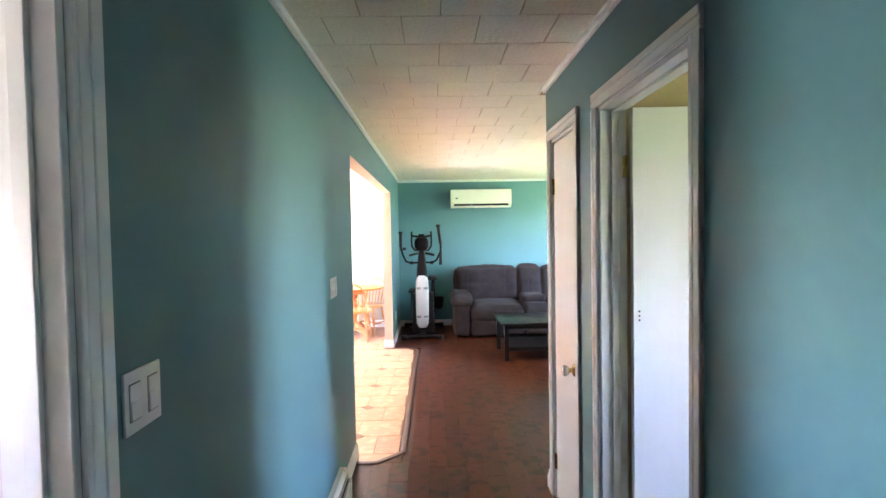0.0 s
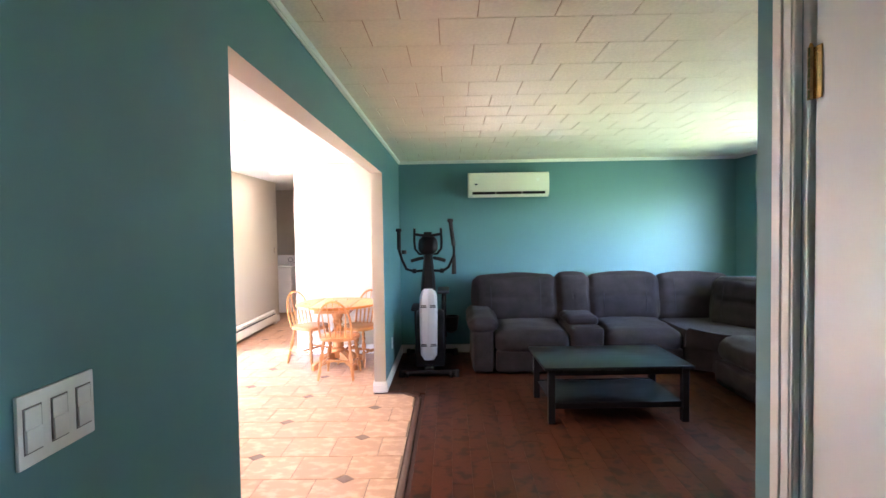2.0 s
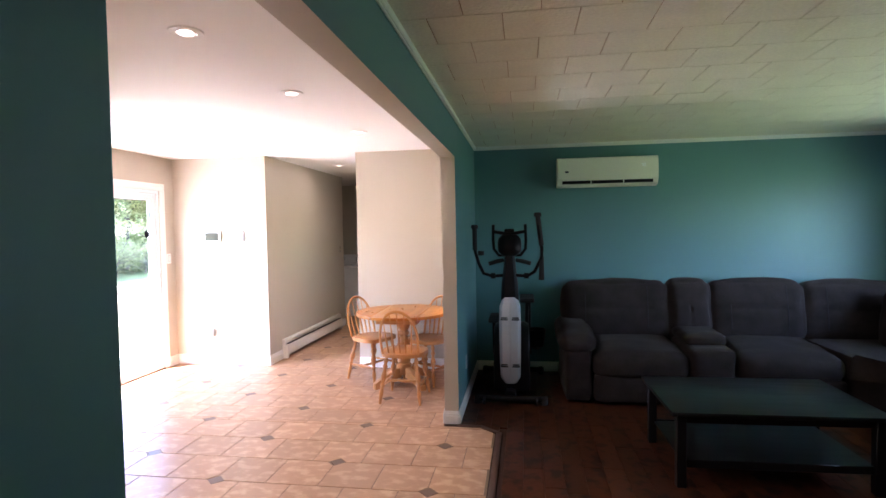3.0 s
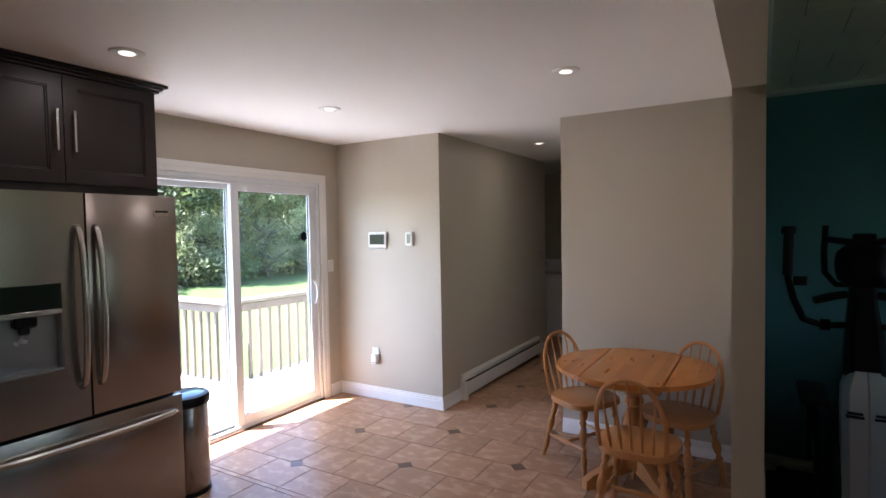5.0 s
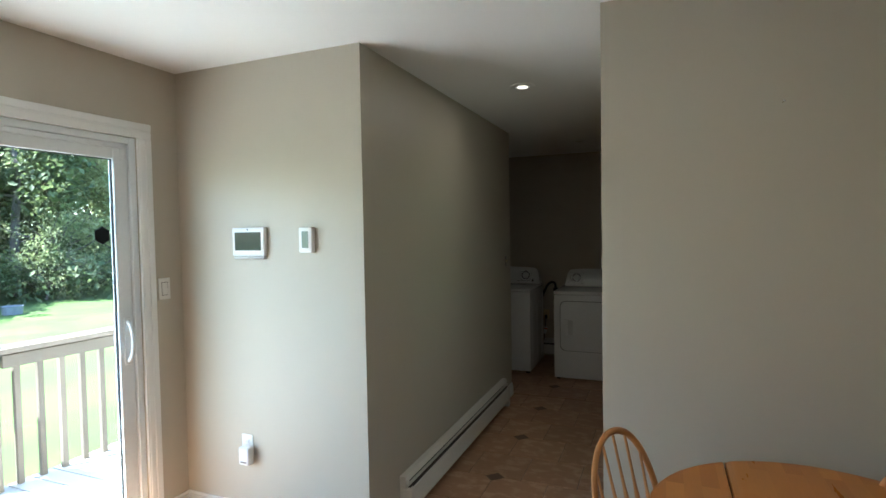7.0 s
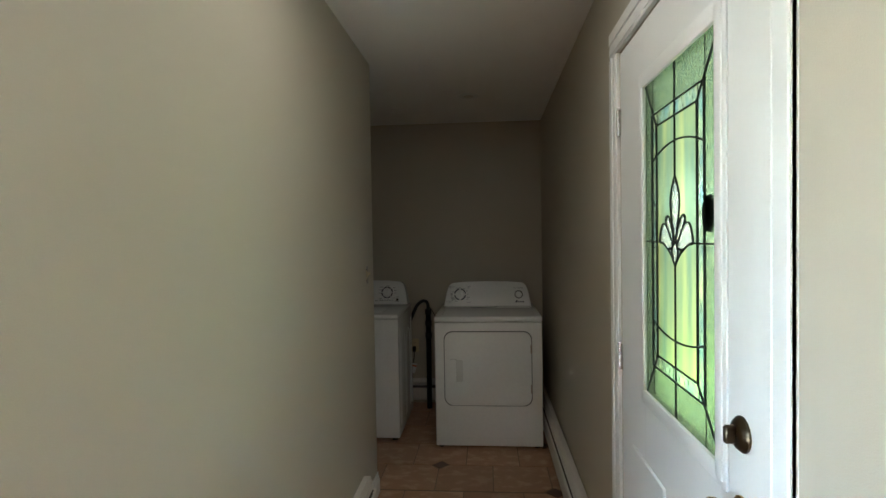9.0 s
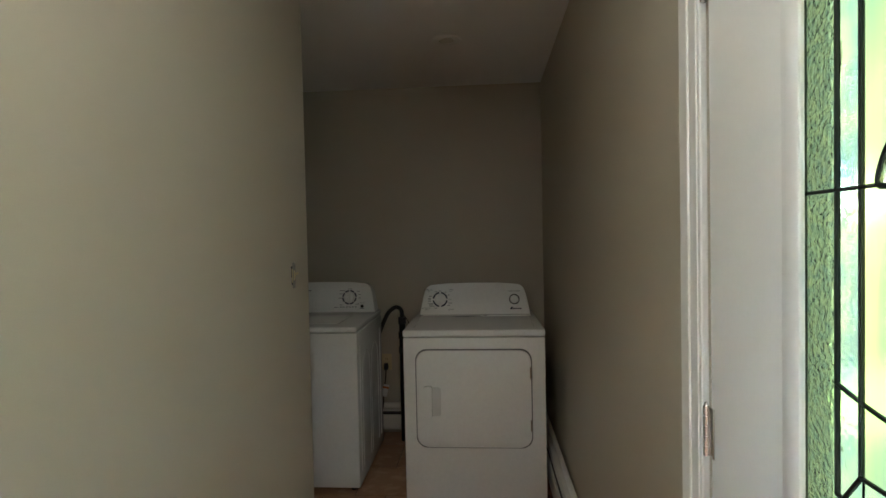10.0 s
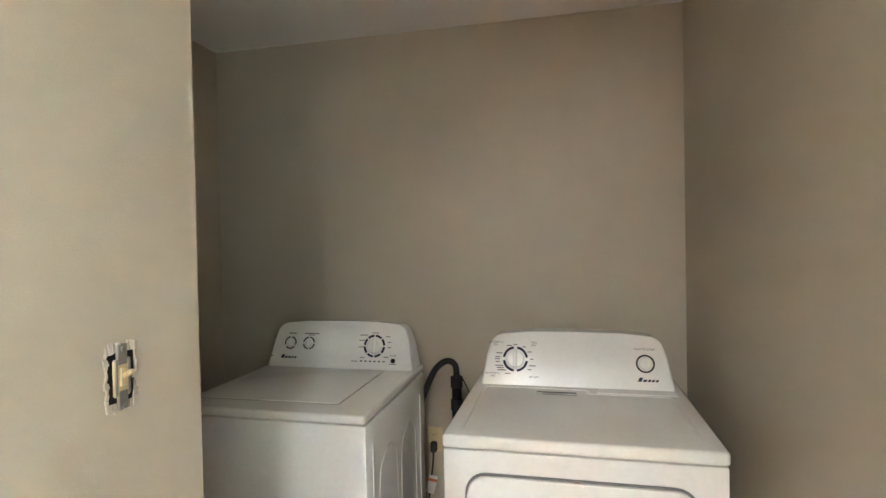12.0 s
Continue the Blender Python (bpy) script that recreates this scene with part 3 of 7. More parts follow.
skirting([(XO, 8.52, XO, YC, 1, 0), (XO, YC, XC, YC, 0, -1), (XC, YC - 0.015, XC, 8.985, 1, 0), (XC, 10.995, XC, YE, 1, 0), (XC - 0.11, YE, XC, YE, 0, 1),
          (XN, YB, XK, YB, 0, -1), (XK, 7.03, XK, YB, -1, 0), (XP, YB, XP, 9.16, -1, 0), (XK, 2.4, XK, 3.5, -1, 0)], "baseboard_kitchen", 0.115)

# slim strip under the tiled ceiling
bm = bmesh.new()
for r in ((XW, -1.5, XW + 0.022, YB), (XW, YB - 0.022, XE, YB), (XE - 0.022, 3.0, XE, YB), (XR - 0.022, -1.5, XR, 3.0), (XR, 3.0, XE, 3.022)):
    box(bm, r[0], r[1], H - 0.030, r[2], r[3], H + 0.003, bev=0.006)
    box(bm, r[0], r[1], H - 0.038, (r[0] + 0.012 if r[2] - r[0] < 0.03 and r[0] < 0 else r[2]), r[3], H - 0.029, bev=0.003)
tagged(finish("trim_ceiling", bm, WHITE), "slim white ceiling moulding", "trim", kind="structure")

# wood nosing round the tiled threshold, with cut corners
bm = bmesh.new()
edge = [(XW, 3.385), (-0.355, 3.385), (-0.185, 3.55), (-0.185, 6.86), (-0.33, 6.985), (XW, 6.985)]
for (xa, ya), (xb, yb) in zip(edge, edge[1:]):
    d = Vector((xb - xa, yb - ya, 0)).normalized()
    nrm = Vector((d.y, -d.x, 0))
    m = Matrix(((d.x, nrm.x, 0, xa), (d.y, nrm.y, 0, ya), (0, 0, 1, 0), (0, 0, 0, 1)))
    length = math.hypot(xb - xa, yb - ya)
    box(bm, -0.012, -0.022, -0.004, length + 0.012, 0.022, 0.008, bev=0.005, seg=2, m=m)
tagged(finish("trim_threshold", bm, STRIP), "dark wood transition strip round the tiles", "trim", kind="structure")
# boards that fill the cut corners
bm = bmesh.new()
prism(bm, [(-0.185, 3.385), (-0.185, 3.54), (-0.345, 3.385)], -0.010, 0.0012)
prism(bm, [(-0.185, 6.87), (-0.185, 6.99), (-0.325, 6.99)], -0.010, 0.0012)
tagged(finish("floor_corner_fillets", bm, PLANK), "dark wood at the cut tile corners", "floor", kind="structure")

casing("trim_bathroom_door", "x", XW, 1, -0.20, 0.62, 2.07, width=0.075)
lining("lining_bathroom_door", XK, XW, -0.20, 0.62, 2.07, -0.58)
casing("trim_bedroom_door", "x", XR, -1, 1.19, 1.99, 2.08)
lining("lining_bedroom_door", XR, XR + 0.11, 1.19, 1.99, 2.08, XR + 0.045)
casing("trim_closet_door", "x", XR, -1, 2.345, 2.865, 2.09)
lining("lining_closet_door", XR, XR + 0.11, 2.345, 2.865, 2.09, XR + 0.05)
casing("trim_entry_door", "x", XP, -1, 9.235, 10.185, 2.075, width=0.09)
casing("trim_sliding_door", "x", XO, 1, 6.56, 8.42, 2.045, width=0.078)

# ---------------------------------------------------------------- doors


def hinge(bm, p, axis):
    """A butt hinge: two leaves and a knuckle; axis: the way the leaves lie."""
    x, y, z = p
    if axis == "y":
        box(bm, x - 0.0015, y - 0.022, z - 0.044, x + 0.0015, y + 0.022, z + 0.044, bev=0.0006)
    else:
        box(bm, x - 0.022, y - 0.0015, z - 0.044, x + 0.022, y + 0.0015, z + 0.044, bev=0.0006)
    for k in range(5):
        rod(bm, (x - 0.004, y, z - 0.044 + k * 0.0178), (x - 0.004, y, z - 0.044 + k * 0.0178 + 0.0165), 0.0055, n=8)
    rod(bm, (x - 0.004, y, z + 0.044), (x - 0.004, y, z + 0.051), 0.0045, 0.002, n=8)


def knob(parent, p, way, rose, grip, name="knob"):
    """A door knob standing out from p along way."""
    bm = bmesh.new()
    m = between(p, Vector(p) + Vector(way))
    revolve(bm, [(0.031, 0.0), (0.031, 0.004), (0.024, 0.010), (0.012, 0.013), (0.011, 0.030)], 20, m)
    kb = part(name, bm, rose, parent, "round knob on a brass rose")
    bm = bmesh.new()
    revolve(bm, [(0.011, 0.030), (0.020, 0.034), (0.027, 0.045), (0.0275, 0.055), (0.022, 0.064), (0.008, 0.067)], 20, m)
    part("grip", bm, grip, kb)
    return kb


# closet door, closed
d = tagged(new("door_closet"), "narrow closed white slab door with a crystal knob", "door", kind="structure")
bm = bmesh.new()
box(bm, XR + 0.008, 2.367, 0.012, XR + 0.043, 2.843, 2.066, bev=0.0025)
part("slab", bm, WHITE, d)
for z in (0.22, 1.82):
    bm = bmesh.new()
    hinge(bm, (XR + 0.006, 2.846, z), "y")
    part("hinge", bm, BRASS, d, "aged brass butt hinge")
CRYSTAL = surf("crystal_knob", (0.75, 0.75, 0.72), 0.08, metal=0.6, var=0.2, scale=90)
knob(d, (XR + 0.008, 2.425, 0.865), (-1, 0, 0), BRASS, CRYSTAL)

# bedroom door, standing open into the room
d = tagged(new("door_bedroom"), "open white slab door with brass hinges", "door", kind="structure")
bm = bmesh.new()
m = pose(XR + 0.118, 1.962, 0, 0, 0, -2.5)
box(bm, 0.0, -0.038, 0.012, 0.755, -0.003, 2.062, bev=0.0025, m=m)
part("slab", bm, WHITE, d)
for z in (0.25, 1.83):
    bm = bmesh.new()
    hinge(bm, (XR + 0.112, 1.966, z), "x")
    part("hinge", bm, BRASS, d, "aged brass butt hinge")
bm = bmesh.new()
for k in range(3):
    rod(bm, m @ Vector((0.025, -0.0385, 1.20 + 0.018 * k)), m @ Vector((0.025, -0.037, 1.20 + 0.018 * k)), 0.004, n=8)
part("screw_hole", bm, BLACK, d)


# entry door with leaded glass
def entry_door():
    d = tagged(new("door_entry"), "closed white entry door with a leaded glass panel", "door", kind="structure")
    xf, xb = XP - 0.002, XP + 0.044
    ya, yb, za, zb = 9.404, 9.908, 0.999, 1.890
    bm = bmesh.new()
    box(bm, xf, 9.245, 0.012, xb, ya, 2.065, bev=0.002)
    box(bm, xf, yb, 0.012, xb, 10.172, 2.065, bev=0.002)
    box(bm, xf, ya, 0.012, xb, yb, za, bev=0.0)
    box(bm, xf, ya, zb, xb, yb, 2.065, bev=0.0)
    part("slab", bm, WHITE, d)
    bm = bmesh.new()
    for w, th in ((0.034, 0.005), (0.020, 0.009)):
        box(bm, xf - th, ya - w, za - w, xf + 0.001, ya + 0.012, zb + w, bev=0.004, seg=2)
        box(bm, xf - th, yb - 0.012, za - w, xf + 0.001, yb + w, zb + w, bev=0.004, seg=2)
        box(bm, xf - th, ya, za - w, xf + 0.001, yb, za + 0.012, bev=0.004, seg=2)
        box(bm, xf - th, ya, zb - 0.012, xf + 0.001, yb, zb + w, bev=0.004, seg=2)
    part("glass_frame", bm, WHITE, d, "moulded white frame round the glass")
    for y0, y1 in ((9.36, 9.64), (9.73, 10.03)):
        bm = bmesh.new()
        for w, th in ((0.0, 0.008), (0.022, 0.004)):
            box(bm, xf - th, y0 + w, 0.20 + w, xf + 0.001, y1 - w, 0.80 - w, bev=0.004)
        part("panel", bm, WHITE, d)
    gx = xf + 0.008

    def pane(name, y0, y1, z0, z1, mat, x=gx):
        bm = bmesh.new()
        box(bm, x - 0.002, y0, z0, x + 0.002, y1, z1)
        ob = part(name, bm, mat, d)
        ob.visible_shadow = False
        return ob

    cy, mid = 9.670, 1.441
    hw, hi, iz0, iz1, e = 0.176, 0.1375, 1.095, 1.788, 0.036
    iy0, iy1 = cy - hw, cy + hw
    pane("border_pane", ya, iy0, za, zb, GLASSRAIN)
    pane("border_pane", iy1, yb, za, zb, GLASSRAIN)
    pane("border_pane", iy0, iy1, za, iz0, GLASSRAIN)
    pane("border_pane", iy0, iy1, iz1, zb, GLASSRAIN)
    pane("bevel_pane", iy0, cy - hi, iz0, iz1, GLASSBEVEL)
    pane("bevel_pane", cy + hi, iy1, iz0, iz1, GLASSBEVEL)
    pane("bevel_pane", cy - hi, cy + hi, iz0, iz0 + e, GLASSBEVEL)
    pane("bevel_pane", cy - hi, cy + hi, iz1 - e, iz1, GLASSBEVEL)
    # the streaked centre, cut out round the flower
    half = [(0.020, 0.136), (0.031, 0.104), (0.026, 0.066), (0.022, 0.046), (0.038, 0.058), (0.056, 0.067), (0.066, 0.056), (0.076, 0.047), (0.094, 0.044),
            (0.107, 0.026), (0.113, 0.0), (0.086, -0.004), (0.052, -0.018), (0.026, -0.034)]
    rim = [(0.0, 0.164)] + half + [(0.0, -0.058)] + [(-a, b) for a, b in reversed(half)]
    bm = bmesh.new()
    edges = []
    for loop in ([(cy - hi, iz0 + e), (cy + hi, iz0 + e), (cy + hi, iz1 - e), (cy - hi, iz1 - e)], [(cy + a, mid + b) for a, b in rim]):
        vs = [bm.verts.new((gx - 0.002, a, b)) for a, b in loop]
        edges += [bm.edges.new((vs[k], vs[(k + 1) % len(vs)])) for k in range(len(vs))]
    bmesh.ops.triangle_fill(bm, use_beauty=True, use_dissolve=False, edges=edges)
    out = bmesh.ops.extrude_face_region(bm, geom=list(bm.faces))
    bmesh.ops.translate(bm, vec=(0.004, 0, 0), verts=[g for g in out["geom"] if isinstance(g, bmesh.types.BMVert)])
    part("centre_pane", bm, GLASSGREEN, d, "green glass, streaks of passing light put into its colour").visible_shadow = False
    x = gx - 0.003
    lines = []
    for dy, dz in ((hw, 0.0), (hi, e)):
        q = [(x, cy - dy, iz0 + dz), (x, cy + dy, iz0 + dz), (x, cy + dy, iz1 - dz), (x, cy - dy, iz1 - dz)]
        lines += [[q[i], q[(i + 1) % 4]] for i in range(4)]
    for sy in (-1, 1):
        for z_out, z_in in ((za, iz0 + e), (zb, iz1 - e)):
            lines.append([(x, ya if sy < 0 else yb, z_out), (x, cy + sy * hi, z_in)])
    lines += [[(x, cy, za), (x, cy, mid - 0.058)], [(x, cy, mid + 0.164), (x, cy, zb)], [(x, ya, mid), (x, cy - 0.113, mid)], [(x, cy + 0.113, mid), (x, yb, mid)]]
    lines.append([(x, cy + hw * u / 8, 1.660 + 0.031 * (1 - (u / 8) ** 2)) for u in range(-8, 9)])
    lines.append([(x, cy + hw * u / 8, 1.222 - 0.025 * (1 - (u / 8) ** 2)) for u in range(-8, 9)])

    def outline(pts):
        """A closed curve of the flower from (offset from the centre, height over the middle line)."""
        return smooth_path([(x, cy + a, mid + b) for a, b in pts], 4)

    flower, lights = [], []
    petal = [(0.0, 0.164), (0.020, 0.136), (0.031, 0.104), (0.026, 0.066), (0.011, 0.030), (0.006, 0.002), (0.0, 0.0)]
    drop = [(0.0, 0.002), (0.017, -0.012), (0.019, -0.028), (0.0, -0.058)]
    for shape in (petal, drop):
        lights.append([(a, b) for a, b in shape] + [(-a, b) for a, b in reversed(shape[1:-1])])
    for sgn in (1, -1):
        feather = [(0.008, 0.002), (0.018, 0.030), (0.038, 0.058), (0.056, 0.067), (0.066, 0.056), (0.050, 0.034), (0.022, 0.004)]
        wing = [(0.022, 0.002), (0.050, 0.034), (0.076, 0.047), (0.094, 0.044), (0.107, 0.026), (0.113, 0.0), (0.086, -0.004), (0.052, -0.016), (0.020, -0.012)]
        for shape in (feather, wing):
            lights.append([(sgn * a, b) for a, b in shape])
        flower.append(outline([(sgn * a, b) for a, b in ((0.113, 0.0), (0.086, -0.004), (0.052, -0.018), (0.026, -0.034), (0.0, -0.058))]))
    for shape in lights:
        flower.append(outline(shape + shape[:1]))
    for some in (lines, flower):
        bm = bmesh.new()
        for q in some:
            tube(bm, q, 0.0032, 6, 0.8)
        part("lead_came", bm, LEAD, d, "dark lead lines of the glass")
    for shape in lights:
        bm = bmesh.new()
        prism(bm, [(cy + a, mid + b) for a, b in shape], gx - 0.0045, gx - 0.0030, Matrix(((0, 0, 1, 0), (1, 0, 0, 0), (0, 1, 0, 0), (0, 0, 0, 1))))
        ob = part("flower_pane", bm, GLASSCLEAR, d)
        ob.visible_shadow = False
    # sticker on the outer side, seen as a dark shape through the glass
    bm = bmesh.new()
    prism(bm, [(9.494 + 0.030 * math.cos(t), 1.505 + 0.042 * math.sin(t)) for t in [2 * math.pi * i / 8 + 0.39 for i in range(8)]], gx + 0.004, gx + 0.012,
          Matrix(((0, 0, 1, 0), (1, 0, 0, 0), (0, 1, 0, 0), (0, 0, 0, 1))))
    part("sticker", bm, BLACK, d, "dark octagonal sticker on the glass")
    for z in (0.25, 1.046, 1.836):
        bm = bmesh.new()
        hinge(bm, (xf - 0.003, 10.176, z), "y")
        part("hinge", bm, CHROME, d, "satin nickel hinge")
    bm = bmesh.new()
    revolve(bm, [(0.033, 0.0), (0.033, 0.004), (0.026, 0.012), (0.020, 0.014)], 20, between((xf, 9.315, 1.10), (xf - 1, 9.315, 1.10)))
    box(bm, xf - 0.034, 9.309, 1.083, xf - 0.012, 9.321, 1.117, bev=0.004)
    part("deadbolt", bm, BRONZE, d, "dark bronze deadbolt turn")
    knob(d, (xf, 9.315, 0.955), (-1, 0, 0), BRASS, BRASS)
    bm = bmesh.new()
    box(bm, XP + 0.05, 9.235, 0, XP + 0.14, 9.253, 2.075)
    box(bm, XP + 0.05, 10.167, 0, XP + 0.14, 10.185, 2.075)
    box(bm, XP + 0.05, 9.253, 2.057, XP + 0.14, 10.167, 2.075)
    part("frame", bm, WHITE, d)


entry_door()


def sliding_door():
    d = tagged(new("door_patio"), "white vinyl sliding patio door, closed, with clear panes", "sliding door", kind="structure")
    ya, yb, top = 6.56, 8.42, 2.045
    x0, x1 = XO - 0.13, XO - 0.005
    bm = bmesh.new()
    box(bm, x0, ya, 0.0, x1, ya + 0.035, top, bev=0.003)
    box(bm, x0, yb - 0.035, 0.0, x1, yb, top, bev=0.003)
    box(bm, x0, ya + 0.035, top - 0.035, x1, yb - 0.035, top, bev=0.003)
    box(bm, x0, ya + 0.035, -0.004, x1, yb - 0.035, 0.022, bev=0.003)
    for xx in (x0 + 0.035, x0 + 0.085, x1 - 0.012):
        box(bm, xx, ya + 0.035, 0.022, xx + 0.006, yb - 0.035, 0.034)
    part("frame", bm, VINYL, d, "white vinyl door frame with tracks")
    bm = bmesh.new()
    box(bm, x1, ya, 0.0, XO + 0.018, yb, 0.014, bev=0.003)
    part("sill", bm, STRIP, d, "worn brown wooden threshold")
    mid = 7.50
    for name, a, b, xc, rail in (("fixed_panel", ya + 0.035, mid + 0.035, x0 + 0.035, 0.06), ("sliding_panel", mid - 0.04, yb - 0.035, x0 + 0.088, 0.075)):
        bm = bmesh.new()
        z0, z1 = 0.030, top - 0.040
        box(bm, xc - 0.02, a, z0, xc + 0.02, a + 0.075, z1, bev=0.004)
        box(bm, xc - 0.02, b - 0.075, z0, xc + 0.02, b, z1, bev=0.004)
        box(bm, xc - 0.02, a + 0.075, z0, xc + 0.02, b - 0.075, z0 + 0.085, bev=0.004)
        box(bm, xc - 0.02, a + 0.075, z1 - rail, xc + 0.02, b - 0.075, z1, bev=0.004)
        p = part(name, bm, VINYL, d)
        bm = bmesh.new()
        box(bm, xc - 0.004, a + 0.073, z0 + 0.083, xc + 0.004, b - 0.073, z1 - rail + 0.002)
        g = part("pane", bm, PANE, p)
        g.visible_shadow = False
        bm = bmesh.new()
        for q in (((xc - 0.006, a + 0.075, z0 + 0.085), (xc + 0.006, a + 0.079, z1 - rail)), ((xc - 0.006, b - 0.079, z0 + 0.085), (xc + 0.006, b - 0.075, z1 - rail)),
                  ((xc - 0.006, a + 0.075, z1 - rail - 0.004), (xc + 0.006, b - 0.075, z1 - rail)), ((xc - 0.006, a + 0.075, z0 + 0.085), (xc + 0.006, b - 0.075, z0 + 0.089))):
            box(bm, *q[0], *q[1])
        part("gasket", bm, RUBBER, p)
        if name == "sliding_panel":
            bm = bmesh.new()
            xi = xc + 0.02
            tube(bm, arc((xi, b - 0.035, 1.02), (0.042, 0, 0), (0, 0, 0.10), -90, 90, 10), 0.010, 8)
            box(bm, xi - 0.001, b - 0.055, 0.90, xi + 0.006, b - 0.018, 1.14, bev=0.003)
            part("handle", bm, VINYL, p, "white D-shaped pull")
            bm = bmesh.new()
            tube(bm, arc((xc - 0.02, b - 0.035, 1.02), (-0.042, 0, 0), (0, 0, 0.10), -90, 90, 10), 0.010, 8)
            part("handle", bm, VINYL, p)
            bm = bmesh.new()
            prism(bm, [(b - 0.135 + 0.042 * math.cos(t), 1.555 + 0.045 * math.sin(t)) for t in [2 * math.pi * i / 6 + 0.5236 for i in range(6)]], xc + 0.0045, xc + 0.0060,
                  Matrix(((0, 0, 1, 0), (1, 0, 0, 0), (0, 1, 0, 0), (0, 0, 0, 1))))
            st = part("sticker", bm, BLACK, p, "black hexagonal warning sticker")
    # blind's head rail
    bm = bmesh.new()
    box(bm, XO - 0.055, 6.60, 1.985, XO - 0.010, 8.37, 2.008, bev=0.003)
    box(bm, XO - 0.050, 8.345, 1.935, XO - 0.015, 8.372, 1.990, bev=0.003)
    part("head_rail", bm, VINYL, d)


sliding_door()


def window(name, x, a, b, z0, z1, out, label, bars):
    """A wooden window in a wall across x: frame, sill, casing, glazing bars, pane."""
    w = tagged(new(name), label, "window", kind="structure")
    bm = bmesh.new()
    xi, xo = x, x + out * 0.12
    t = 0.045
    lo, hi = min(xi, xo), max(xi, xo)
    for r in ((a, a + t, z0, z1), (b - t, b, z0, z1), (a + t, b - t, z0, z0 + t), (a + t, b - t, z1 - t, z1)):
        box(bm, lo + 0.002, r[0], r[2], hi - 0.002, r[1], r[3], bev=0.004)
    part("window_frame", bm, WHITE, w)
    bm = bmesh.new()
    c = 0.07
    for r in ((a - c, a + 0.006, z0 - c, z1 + c), (b - 0.006, b + c, z0 - c, z1 + c), (a + 0.006, b - 0.006, z1 - 0.006, z1 + c), (a + 0.006, b - 0.006, z0 - c, z0 + 0.006)):
        box(bm, min(x + out * 0.001, x - out * 0.018), r[0], r[2], max(x + out * 0.001, x - out * 0.018), r[1], r[3], bev=0.004)
    part("casing", bm, WHITE, w)
    bm = bmesh.new()
    xm = x + out * 0.05
    ny, nz = bars
    for i in range(1, ny):
        y = a + (b - a) * i / ny
        box(bm, xm - 0.008, y - 0.008, z0 + t, xm + 0.008, y + 0.008, z1 - t)
    for k in range(1, nz):
        z = z0 + (z1 - z0) * k / nz
        box(bm, xm - 0.007, a + t, z - 0.008, xm + 0.007, b - t, z + 0.008)
    if ny * nz > 1:
        part("glazing_bar", bm, WHITE, w)
    bm = bmesh.new()
    box(bm, xm - 0.002, a + t, z0 + t, xm + 0.002, b - t, z1 - t)
    g = part("pane", bm, PANE, w)
    g.visible_shadow = False


window("window_living", XE, 5.55, 7.80, 0.78, 2.07, 1, "white living room window with glazing bars", (9, 6))
# never in view: added as the opening for the bedroom fill lamp
window("window_bedroom", XE + 0.08, -0.1, 0.9, 1.1, 2.0, 1, "unseen white bedroom window, added to let in light", (1, 1))
# added opening for the bathroom fill lamp, unseen
window("window_bathroom", -2.3, -0.10, 0.40, 1.35, 1.85, -1, "unseen white bathroom window, added to let in light", (1, 1))

# ---------------------------------------------------------------- fittings on walls and ceilings


def recessed_light(lit):
    t = thing("recessed_light", pose(0, 0, H), "round recessed ceiling light with a white ring" + (", lit warm" if lit else ", switched off"), "ceiling light", "recessed ceiling lights")
    bm = bmesh.new()
    revolve(bm, [(0.044, 0.0), (0.044, -0.008), (0.070, -0.007), (0.074, -0.002), (0.074, 0.001)], 28)
    part("trim_ring", bm, PLASTIC, t)
    bm = bmesh.new()
    revolve(bm, [(0.030, -0.0035), (0.036, -0.0075), (0.030, -0.011), (0.018, -0.0105)], 24)
    part("lens", bm, LENS if lit else LENSOFF, t)
    return t


# the last two are unseen, added where the rows would run on
LAMPS = [(-1.43, 5.04), (-1.43, 6.11), (-1.425, 7.51), (-3.02, 6.08), (-3.06, 7.46), (-2.42, 9.76), (-3.02, 4.6), (-1.43, 3.6)]
base = recessed_light(True)
base.location = (*LAMPS[0], H)
for x, y in LAMPS[1:]:
    copy_thing(base, pose(x, y, H))
recessed_light(False).location = (-2.395, 12.06, H)
for x, y in LAMPS:
    share = 0.65 if y > 9 else 1.0   # the passage lamp is dimmer
    lamp = new("recessed_lamp", bpy.data.lights.new("recessed_lamp", "AREA"))
    lamp.data.shape, lamp.data.size, lamp.data.energy, lamp.data.color = "DISK", 0.06, LAMP_WATTS * share, (1.0, 0.86, 0.70)
    lamp.location = (x, y, H - 0.013)


